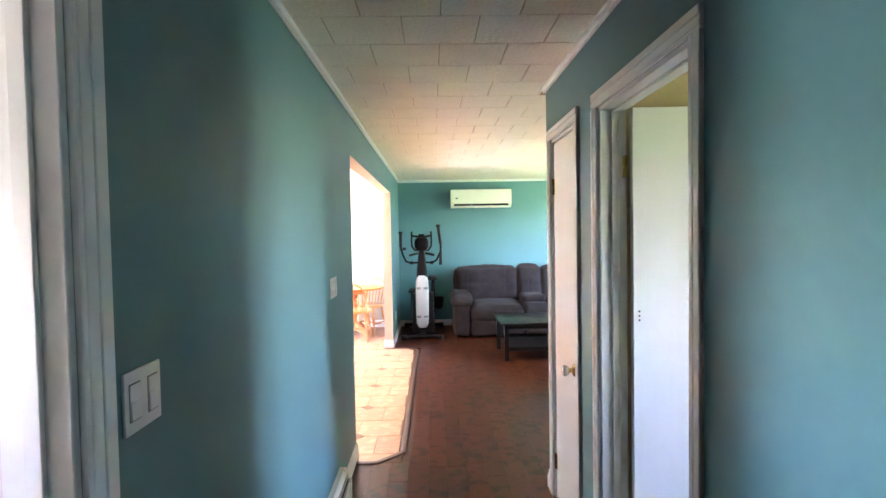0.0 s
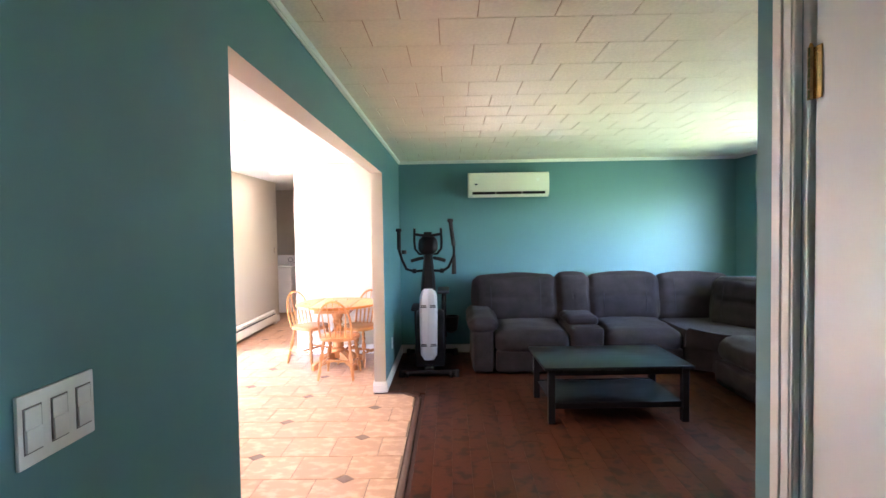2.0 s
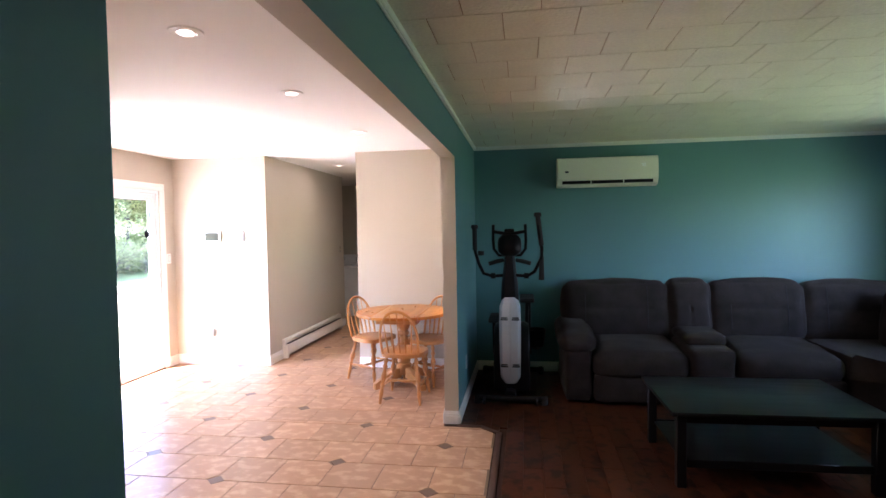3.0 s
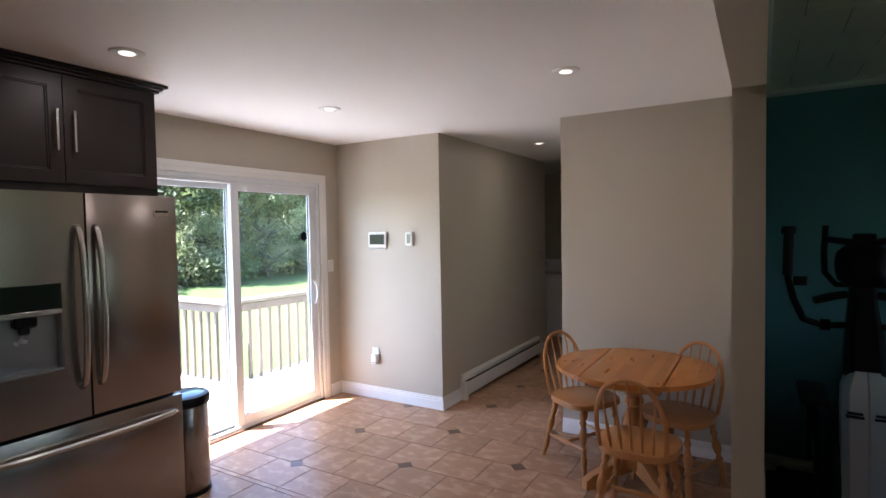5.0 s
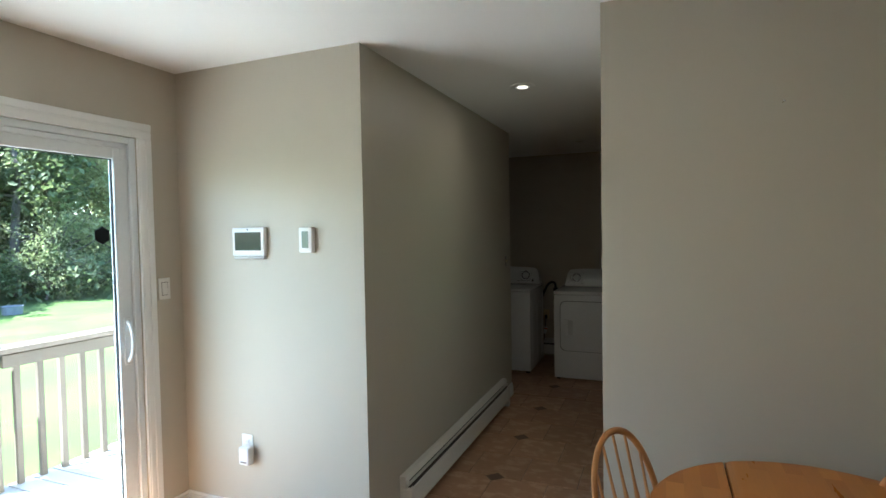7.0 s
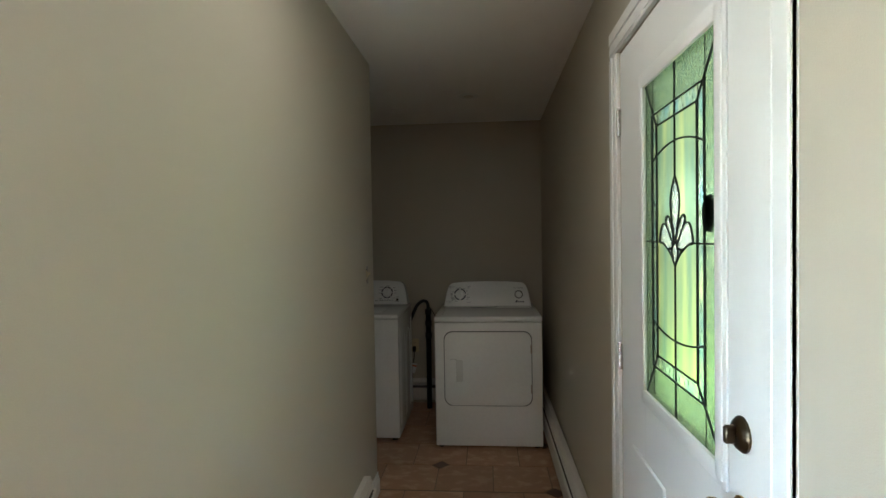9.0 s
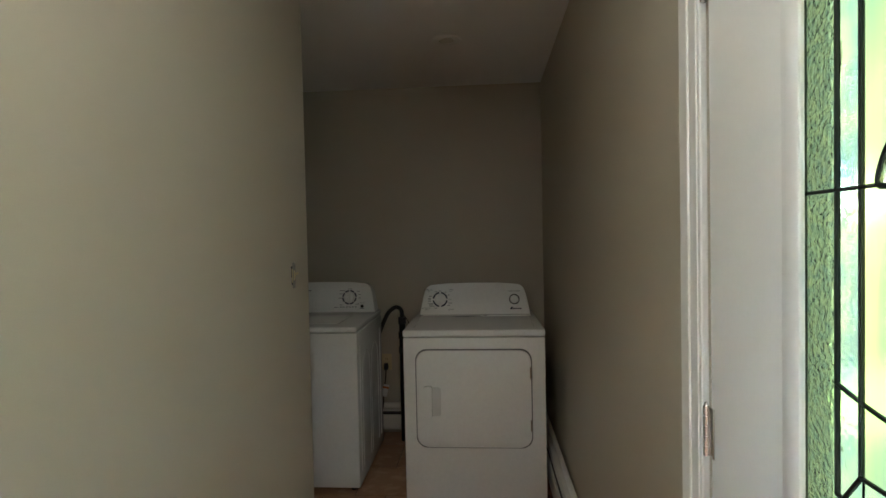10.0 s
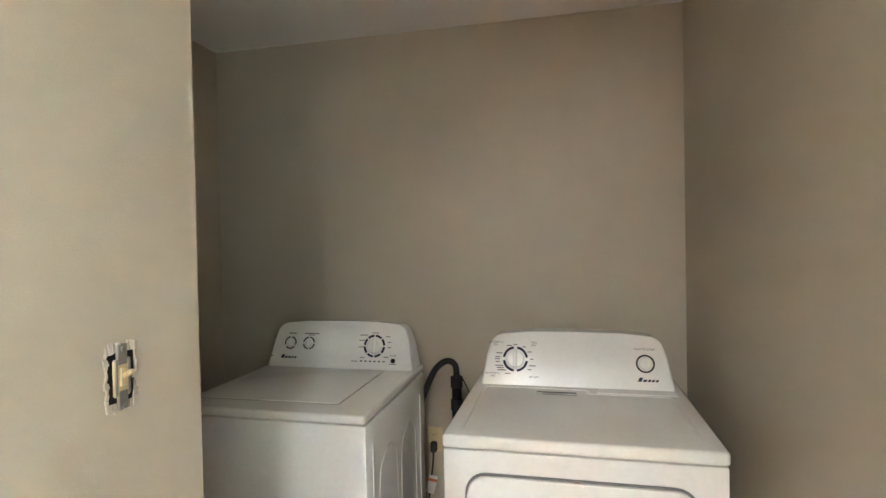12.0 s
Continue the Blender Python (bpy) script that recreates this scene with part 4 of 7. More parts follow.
def plate(name, axis, at, out, u0, u1, z0, z1, label, category, rockers=0, wide=False):
    """A wall plate lying on a wall; rockers: how many switches it has."""
    t = thing(name, Matrix.Identity(4), label, category)
    bm = bmesh.new()

    def slab(bmx, a, b, c, d, e0, e1, bev):
        p, q = sorted((at + out * e0, at + out * e1))
        if axis == "x":
            box(bmx, p, a, c, q, b, d, bev=bev, seg=2)
        else:
            box(bmx, a, p, c, b, q, d, bev=bev, seg=2)

    slab(bm, u0, u1, z0, z1, -0.001, 0.006, 0.0025)
    part("cover", bm, PLASTIC, t)
    n = max(1, rockers)
    w = (u1 - u0) / n
    for i in range(rockers):
        c = u0 + w * (i + 0.5)
        # flat grey frame that paints the shade in the gap round the rocker
        bm = bmesh.new()
        slab(bm, c - 0.0190, c + 0.0190, (z0 + z1) / 2 - 0.0355, (z0 + z1) / 2 + 0.0355, 0.004, 0.0062, 0)
        part("rocker_seam", bm, STEELSIDE, t)
        bm = bmesh.new()
        slab(bm, c - 0.0165, c + 0.0165, (z0 + z1) / 2 - 0.033, (z0 + z1) / 2 + 0.033, 0.004, 0.0080, 0.001)
        slab(bm, c - 0.0160, c + 0.0160, (z0 + z1) / 2 - 0.0325, (z0 + z1) / 2 + 0.002, 0.006, 0.0100, 0.001)
        part("rocker", bm, PLASTIC, t)
    return t, slab


plate("light_switch", "x", XW, 1, 0.734, 0.860, 1.211, 1.328, "white double rocker switch plate on the teal wall", "light switch", 2)
plate("light_switch", "x", XW, 1, 2.686, 2.854, 1.216, 1.328, "white triple rocker switch plate on the teal wall", "light switch", 3)
plate("light_switch", "x", XO, 1, 8.519, 8.590, 1.206, 1.321, "white single rocker switch beside the patio door", "light switch", 1)


def outlet(axis, at, out, u, z, label, mat=PLASTIC):
    t, slab = plate("wall_outlet", axis, at, out, u - 0.036, u + 0.036, z - 0.058, z + 0.058, label, "outlet")
    for dz in (-0.02, 0.02):
        bm = bmesh.new()
        slab(bm, u - 0.016, u + 0.016, z + dz - 0.0145, z + dz + 0.0145, 0.004, 0.008, 0.003)
        part("socket", bm, mat, t)
        bm = bmesh.new()
        for du in (-0.006, 0.006):
            slab(bm, u + du - 0.001, u + du + 0.001, z + dz - 0.002, z + dz + 0.007, 0.0075, 0.0085, 0)
        part("slot", bm, BLACK, t)
    if mat is not PLASTIC:
        t.children[0].data.materials[0] = mat
    return t


outlet("y", YC, -1, -3.664, 0.428, "white duplex outlet low on the greige wall")
outlet("x", XW, 1, 7.60, 0.36, "white duplex outlet low on the teal wall")
outlet("y", YL, -1, -2.925, 0.505, "ivory duplex outlet behind the washing machine", IVORY)

t = thing("plug_in_freshener", Matrix.Identity(4), "small white plug-in unit in the wall outlet", "air freshener")
bm = bmesh.new()
box(bm, -3.686, YC - 0.052, 0.338, -3.618, YC - 0.0085, 0.432, bev=0.010, seg=3)
part("body", bm, PLASTIC, t)
bm = bmesh.new()
box(bm, -3.672, YC - 0.0535, 0.352, -3.632, YC - 0.050, 0.360, bev=0.001)
part("vent_slot", bm, STEELSIDE, t)

t = thing("alarm_panel", Matrix.Identity(4), "white wall alarm panel with a dark touch screen", "alarm panel")
bm = bmesh.new()
box(bm, -3.706, YC - 0.026, 1.436, -3.498, YC + 0.001, 1.582, bev=0.006, seg=3)
part("housing", bm, PLASTIC, t)
bm = bmesh.new()
box(bm, -3.688, YC - 0.0275, 1.464, -3.518, YC - 0.020, 1.558, bev=0.001)
part("screen", bm, SCREEN, t, "dark glossy screen")
bm = bmesh.new()
rod(bm, (-3.602, YC - 0.0275, 1.571), (-3.602, YC - 0.02, 1.571), 0.004)
part("camera_eye", bm, BLACK, t)
bm = bmesh.new()
box(bm, -3.701, YC - 0.024, 1.419, -3.503, YC + 0.001, 1.4355, bev=0.004)
box(bm, -3.622, YC - 0.027, 1.423, -3.578, YC - 0.022, 1.431, bev=0.001)
part("base_strip", bm, surf("pale_grey_plastic", (0.5, 0.5, 0.48), 0.4), t)

t = thing("thermostat", Matrix.Identity(4), "slim white thermostat with a grey display", "thermostat")
bm = bmesh.new()
box(bm, -3.281, YC - 0.030, 1.452, -3.203, YC + 0.001, 1.577, bev=0.006, seg=3)
part("housing", bm, PLASTIC, t)
bm = bmesh.new()
box(bm, -3.262, YC - 0.0315, 1.476, -3.224, YC - 0.025, 1.558, bev=0.001)
part("display", bm, LCD, t)

# switch box without its cover
t = thing("bare_light_switch", Matrix.Identity(4), "ivory toggle switch in a bare torn wall box", "light switch")
bm = bmesh.new()
rng = random.Random(21)
for y0, y1, z0, z1 in ((11.117, 11.121, 1.224, 1.300), (11.167, 11.171, 1.222, 1.298), (11.119, 11.169, 1.297, 1.308), (11.119, 11.169, 1.215, 1.226)):
    n = 9
    for k in range(n):
        a, b = k / n, (k + 1) / n
        tall = z1 - z0 > y1 - y0
        p0 = (y0, z0 + (z1 - z0) * a) if tall else (y0 + (y1 - y0) * a, z0)
        p1 = (y1, z0 + (z1 - z0) * b) if tall else (y0 + (y1 - y0) * b, z1)
        e = rng.uniform(-0.0025, 0.0035)
        box(bm, XC - 0.001, p0[0] - max(0, e) * tall, p0[1] - max(0, e) * (not tall) * (z0 < 1.25), XC + rng.uniform(0.001, 0.0045), p1[0] + max(0, e) * tall,
            p1[1] + max(0, e) * (not tall) * (z0 > 1.25), bev=0.0005)
for v in bm.verts:
    v.co += noise.noise_vector(v.co * 160) * 0.003
part("torn_edge", bm, PLASTER, t, "torn drywall edge")
# no hollow here: a black sheet paints the shade inside the box
bm = bmesh.new()
box(bm, XC - 0.0005, 11.121, 1.226, XC + 0.0012, 11.167, 1.297)
part("box_opening", bm, BLACK, t)
bm = bmesh.new()
box(bm, XC, 11.129, 1.234, XC + 0.005, 11.160, 1.288, bev=0.003)
part("switch_body", bm, IVORY, t)
bm = bmesh.new()
box(bm, XC, 11.135, 1.214, XC + 0.0055, 11.154, 1.244, bev=0.002)
box(bm, XC, 11.135, 1.278, XC + 0.0055, 11.154, 1.309, bev=0.002)
box(bm, XC, 11.131, 1.236, XC + 0.0058, 11.136, 1.288, bev=0.001)
box(bm, XC, 11.153, 1.236, XC + 0.0058, 11.158, 1.288, bev=0.001)
for z in (1.220, 1.302):
    rod(bm, (XC + 0.005, 11.1445, z), (XC + 0.0075, 11.1445, z), 0.0035, n=10)
part("yoke", bm, surf("dull_grey_metal", (0.30, 0.29, 0.27), 0.5, metal=0.6), t, "dull metal mounting strap with screws")
bm = bmesh.new()
box(bm, XC + 0.003, 11.139, 1.249, XC + 0.007, 11.152, 1.275, bev=0.001)
box(bm, -0.0035, -0.0045, 0, 0.0035, 0.0045, 0.017, bev=0.002, m=Matrix.Translation((XC + 0.006, 11.1455, 1.262)) @ pose(0, 0, 0, 0, 58, 0))
part("toggle", bm, IVORY, t)

bm = bmesh.new()
rod(bm, (-1.231, YB + 0.001, 1.980), (-1.228, YB - 0.012, 1.984), 0.0022, n=8)
rod(bm, (-1.228, YB - 0.012, 1.984), (-1.2278, YB - 0.0135, 1.9845), 0.0045, n=10)
single("wall_nail", bm, CHROME, "small bare nail in the greige wall", "nail")


def baseboard_heater(axis, at, out, a, b, label, top=0.255, z0=0.02, depth=0.066):
    """A hydronic heater along a wall: back plate, sloped front, slot with fins, end caps."""
    t = thing("baseboard_heater", Matrix.Identity(4), label, "heater", "baseboard heaters")

    def bx(bmx, u0, u1, e0, e1, za, zb, bev=0.0):
        p, q = sorted((at + out * e0, at + out * e1))
        if axis == "x":
            box(bmx, p, u0, za, q, u1, zb, bev=bev)
        else:
            box(bmx, u0, p, za, u1, q, zb, bev=bev)

    def face(bmx, prof):
        for (e0, za), (e1, zb) in zip(prof, prof[1:]):
            vs = []
            for u, (e, z) in ((a, (e0, za)), (b, (e0, za)), (b, (e1, zb)), (a, (e1, zb))):
                vs.append(bmx.verts.new((at + out * e, u, z) if axis == "x" else (u, at + out * e, z)))
            bmx.faces.new(vs)

    bm = bmesh.new()
    bx(bm, a, b, 0.0, 0.004, z0, top)
    bx(bm, a, b, 0.0, 0.030, top - 0.010, top, 0.002)
    part("back_plate", bm, HEATER, t)
    bm = bmesh.new()
    bx(bm, a, b, depth - 0.006, depth, z0 + 0.03, top - 0.085, 0.002)
    n0 = len(bm.verts)
    bx(bm, a, b, depth - 0.020, depth, top - 0.088, top - 0.070, 0.004)
    part("front_panel", bm, HEATER, t)
    bm = bmesh.new()
    face(bm, [(0.030, top - 0.001), (0.044, top - 0.022), (0.045, top - 0.026), (0.030, top - 0.006)])
    bx(bm, a, b, 0.036, 0.052, top - 0.048, top - 0.042)
    part("damper", bm, HEATER, t)
    bm = bmesh.new()
    bx(bm, a + 0.02, b - 0.02, 0.006, depth - 0.012, z0 + 0.04, top - 0.060)
    part("fin_core", bm, FIN, t, "dark finned core in the slot")
    for u in (a, b):
        bm = bmesh.new()
        s = 1 if u == a else -1
        bx(bm, u - 0.002 * s, u + 0.045 * s, 0.0, depth + 0.003, z0 - 0.018, top - 0.062, 0.004)
        bx(bm, u - 0.002 * s, u + 0.045 * s, 0.0, 0.038, top - 0.064, top + 0.002, 0.004)
        part("end_cap", bm, HEATER, t)
    return t


baseboard_heater("x", XC, 1, 8.99, 10.99, "long cream baseboard heater under the passage wall", top=0.236)
baseboard_heater("x", XW, 1, 1.1, 2.85, "cream baseboard heater along the teal hall wall", top=0.215)
baseboard_heater("x", XP, -1, 10.36, YL - 0.02, "cream baseboard heater along the laundry wall", top=0.225)
baseboard_heater("y", YL, -1, -3.9, -1.92, "cream baseboard heater behind the laundry machines", top=0.215)

# ---------------------------------------------------------------- living room


def air_conditioner():
    t = thing("air_conditioner", pose(0.858, YB, 1.957), "cream wall-mounted split air conditioner with lit digits", "air conditioner")
    w, h, d = 0.495, 0.300, 0.205
    bm = bmesh.new()
    prof = [(0, 0.02), (-0.10, 0.0), (-0.175, 0.022), (-d, 0.075), (-d - 0.004, 0.20), (-d + 0.010, h - 0.02), (-d + 0.035, h), (0, h)]
    prism(bm, prof, -w + 0.012, w - 0.012, Matrix(((0, 0, 1, 0), (1, 0, 0, 0), (0, 1, 0, 0), (0, 0, 0, 1))))
    part("body", bm, AC, t)
    for s in (-1, 1):
        bm = bmesh.new()
        prism(bm, [(y * 1.0, z) for y, z in prof], 0, 0.012, Matrix(((0, 0, 1, s * (w - 0.006) - 0.006), (1, 0, 0, 0), (0, 1, 0, 0), (0, 0, 0, 1))))
        part("end_cap", bm, AC, t)
    bm = bmesh.new()
    prism(bm, [(-d - 0.010, 0.078), (-d - 0.013, 0.20), (-d - 0.0, h - 0.012), (-d + 0.012, h - 0.012), (-d, 0.20), (-d + 0.001, 0.078)], -w + 0.016, w - 0.016,
          Matrix(((0, 0, 1, 0), (1, 0, 0, 0), (0, 1, 0, 0), (0, 0, 0, 1))))
    part("front_panel", bm, AC, t)
    bm = bmesh.new()
    box(bm, -w + 0.05, -d + 0.012, 0.030, w - 0.05, -0.12, 0.062, m=pose(0, -0.006, 0.003))
    part("outlet_slot", bm, BLACK, t, "dark air outlet")
    bm = bmesh.new()
    box(bm, -w + 0.05, -0.045, -0.004, w - 0.05, 0.035, 0.004, bev=0.003, m=Matrix.Translation((0, -d + 0.048, 0.024)) @ pose(0, 0, 0, -36, 0, 0))
    part("flap", bm, AC, t, "open air flap")
    for x in (-0.16, 0.16):
        bm = bmesh.new()
        box(bm, x - 0.004, -d - 0.004, 0.028, x + 0.004, -0.13, 0.074)
        part("vane", bm, AC, t)
    bm = bmesh.new()
    bmesh.ops.create_circle(bm, cap_ends=True, segments=16, radius=1.0, matrix=Matrix.Translation((-0.40, -d - 0.0142, 0.155)) @ pose(0, 0, 0, 90) @ Matrix.Diagonal((0.020, 0.010, 1, 1)))
    part("maker_mark", bm, NAVY, t)
    # seven-segment figures
    seg = {"7": "abc", "0": "abcdef"}
    spots = {"a": (0, 1, 1, 0), "b": (0.5, 0.5, 0, 1), "c": (0.5, -0.5, 0, 1), "d": (0, -1, 1, 0), "e": (-0.5, -0.5, 0, 1), "f": (-0.5, 0.5, 0, 1), "g": (0, 0, 1, 0)}
    for x0, ch in ((0.335, "7"), (0.360, "0")):
        bm = bmesh.new()
        for s in seg[ch]:
            cx, cz, wide, tall = spots[s]
            px, pz = x0 + cx * 0.015, 0.205 + cz * 0.013
            box(bm, px - 0.002 - 0.005 * wide, -d - 0.0150, pz - 0.002 - 0.004 * tall, px + 0.002 + 0.005 * wide, -d - 0.0138, pz + 0.002 + 0.004 * tall)
        part("digit", bm, DIGIT, t, "lit white figure " + ch)


air_conditioner()


def elliptical():
    t = thing("elliptical_trainer", pose(-0.115, 7.55, 0), "black elliptical trainer with a silver front shroud", "exercise machine")
    bm = bmesh.new()
    for y in (0.02, 1.02):
        tube(bm, [(-0.29, y, 0.045), (0.29, y, 0.045)], 0.028, 12)
    box(bm, -0.05, 0.02, 0.045, 0.05, 1.02, 0.105, bev=0.012)
    part("base_frame", bm, BLACK, t)
    for x in (-0.29, 0.29):
        for y in (0.02, 1.02):
            bm = bmesh.new()
            revolve(bm, [(0.034, 0), (0.034, 0.02), (0.03, 0.07), (0.02, 0.075)], 14, pose(x, y, 0))
            part("foot", bm, RUBBER, t)
    for s in (-1, 1):
        bm = bmesh.new()
        revolve(bm, [(0.012, -0.010), (0.032, -0.010), (0.032, 0.010), (0.012, 0.010)], 16, pose(s * 0.23, -0.012, 0.032, 0, 90, 0))
        part("transport_wheel", bm, RUBBER, t)
    # drive housing: a drum in a lower shell
    bm = bmesh.new()
    revolve(bm, [(0.10, -0.165), (0.265, -0.155), (0.285, -0.12), (0.285, 0.12), (0.265, 0.155), (0.10, 0.165)], 36, pose(0.01, 0.36, 0.385, 0, 90, 0))
    box(bm, -0.155, 0.12, 0.075, 0.175, 0.72, 0.36, bev=0.03, seg=2)
    part("drive_housing", bm, BLACK, t, "black plastic flywheel housing")
    # silver shroud
    bm = bmesh.new()
    cols = [(0.16, 0.055, 0.085), (0.22, 0.088, 0.055), (0.40, 0.093, 0.040), (0.70, 0.096, 0.055), (0.85, 0.092, 0.085), (0.93, 0.060, 0.115)]
    rings = []
    for z, hw, y in cols:
        rings.append([bm.verts.new(v) for v in ((-hw, y + 0.12, z), (-hw, y + 0.03, z), (-hw * 0.72, y, z), (-0.004, y - 0.008, z), (0, y - 0.003, z), (0.004, y - 0.008, z),
                                                (hw * 0.72, y, z), (hw, y + 0.03, z), (hw, y + 0.12, z))])
    for a, b in zip(rings, rings[1:]):
        for i in range(8):
            bm.faces.new((a[i], a[i + 1], b[i + 1], b[i]))
    bm.faces.new(rings[0])
    bm.faces.new(list(reversed(rings[-1])))
    for a, b in zip(rings, rings[1:]):
        bm.faces.new((a[8], a[0], b[0], b[8]))
    sh = part("front_shroud", bm, SILVER, t, "silver plastic front shroud with a centre seam")
    for z in (0.32, 0.735):
        for s in (-1, 1):
            bm = bmesh.new()
            yy = 0.047 if z < 0.5 else 0.062
            box(bm, s * 0.018, yy - 0.016, z, s * 0.082, yy + 0.02, z + 0.008)
            box(bm, s * 0.022, yy - 0.014, z + 0.016, s * 0.078, yy + 0.02, z + 0.024)
            part("vent_slot", bm, BLACK, sh)
    # upright mast
    bm = bmesh.new()
    rings = [(0.90, 0.080, 0.13), (1.05, 0.072, 0.17), (1.20, 0.055, 0.22), (1.34, 0.042, 0.25)]
    prev = None
    for z, hw, y in rings:
        r = [bm.verts.new(v) for v in ((-hw, y + 0.10, z), (-hw, y + 0.02, z), (-hw * 0.6, y - 0.02, z), (hw * 0.6, y - 0.02, z), (hw, y + 0.02, z), (hw, y + 0.10, z))]
        if prev:
            for i in range(6):
                bm.faces.new((prev[i], prev[(i + 1) % 6], r[(i + 1) % 6], r[i]))
        else:
            bm.faces.new(list(reversed(r)))
        prev = r
    bm.faces.new(prev)
    part("mast", bm, BLACK, t)
    # console
    bm = bmesh.new()
    cushion(bm, 0.098, 0.050, 0.098, 0.05, Matrix.Translation((0, 0.27, 1.395)) @ pose(0, 0, 0, -18, 0, 0), 0.012, 5)
    con = part("console", bm, BLACK, t, "black round-backed console")
    bm = bmesh.new()
    for s in (-1, 1):
        tube(bm, [(s * 0.03, 0.30, 1.30), (s * 0.10, 0.30, 1.30), (s * 0.145, 0.29, 1.36), (s * 0.150, 0.27, 1.45), (s * 0.145, 0.25, 1.585)], 0.014, 8)
    tube(bm, [(-0.145, 0.26, 1.52), (-0.05, 0.25, 1.505), (0.05, 0.25, 1.505), (0.145, 0.26, 1.52)], 0.016, 8)
    box(bm, -0.045, 0.235, 1.50, 0.045, 0.265, 1.545, bev=0.008)
    part("tablet_rack", bm, BLACK, t)
    for s in (-1, 1):
        bm = bmesh.new()
        tube(bm, [(s * 0.06, 0.30, 1.255), (s * 0.12, 0.27, 1.245), (s * 0.19, 0.25, 1.225)], [0.018, 0.020, 0.019], 10)
        part("fixed_grip", bm, RUBBER, t)
    # moving arms: one forward, one back
    bm = bmesh.new()
    tube(bm, [(-0.06, 0.22, 1.12), (-0.16, 0.20, 1.115), (-0.235, 0.17, 1.145), (-0.275, 0.13, 1.24), (-0.300, 0.10, 1.34), (-0.302, 0.08, 1.42), (-0.300, 0.05, 1.555)], 0.0155, 10)
    a1 = part("moving_arm", bm, BLACK, t)
    bm = bmesh.new()
    tube(bm, [(-0.303, 0.085, 1.36), (-0.300, 0.05, 1.56)], 0.021, 10)
    revolve(bm, [(0.030, 0), (0.032, 0.02), (0.026, 0.035)], 12, pose(-0.300, 0.05, 1.55))
    revolve(bm, [(0.026, -0.02), (0.028, 0.02)], 12, pose(-0.252, 0.12, 1.33))
    part("hand_grip", bm, RUBBER, a1)
    bm = bmesh.new()
    tube(bm, [(0.06, 0.22, 1.12), (0.16, 0.20, 1.115), (0.225, 0.16, 1.16), (0.285, 0.08, 1.29), (0.285, 0.02, 1.38), (0.262, -0.02, 1.50), (0.250, -0.04, 1.655)], 0.0155, 10)
    a2 = part("moving_arm", bm, BLACK, t)
    bm = bmesh.new()
    tube(bm, [(0.282, 0.01, 1.40), (0.250, -0.04, 1.655)], 0.021, 10)
    revolve(bm, [(0.030, 0), (0.032, 0.02), (0.026, 0.035)], 12, pose(0.250, -0.04, 1.645))
    tube(bm, [(0.285, 0.09, 1.30), (0.282, 0.11, 1.09)], [0.018, 0.026], 10)
    part("hand_grip", bm, RUBBER, a2)
    for s in (-1, 1):
        bm = bmesh.new()
        rod(bm, (s * 0.13, 0.205, 1.118), (s * 0.17, 0.205, 1.118), 0.027, n=14)
        part("pivot", bm, BLACK, t)
    # linkage, pedals, bottle cage at the back
    for s, z in ((-1, 0.62), (1, 0.82)):
        bm = bmesh.new()
        tube(bm, [(s * 0.145, 0.30, 0.35), (s * 0.150, 0.52, z - 0.18), (s * 0.155, 0.66, z)], 0.018, 8)
        lg = part("pedal_link", bm, BLACK, t)
        bm = bmesh.new()
        box(bm, s * 0.085, 0.55, z, s * 0.225, 0.93, z + 0.045, bev=0.015, seg=2)
        part("pedal", bm, RUBBER, lg)
    for x0, zt in ((0.165, 0.85), (-0.19, 0.65)):
        bm = bmesh.new()
        box(bm, x0, 0.62, 0.30, x0 + 0.025, 0.65, zt, bev=0.006)
        part("side_link", bm, BLACK, t)
    bm = bmesh.new()
    revolve(bm, [(0.03, 0.0), (0.075, 0.03), (0.095, 0.16), (0.100, 0.20), (0.088, 0.20), (0.07, 0.05)], 18, pose(0.24, 0.75, 0.33))
    part("bottle_holder", bm, BLACK, t)


elliptical()


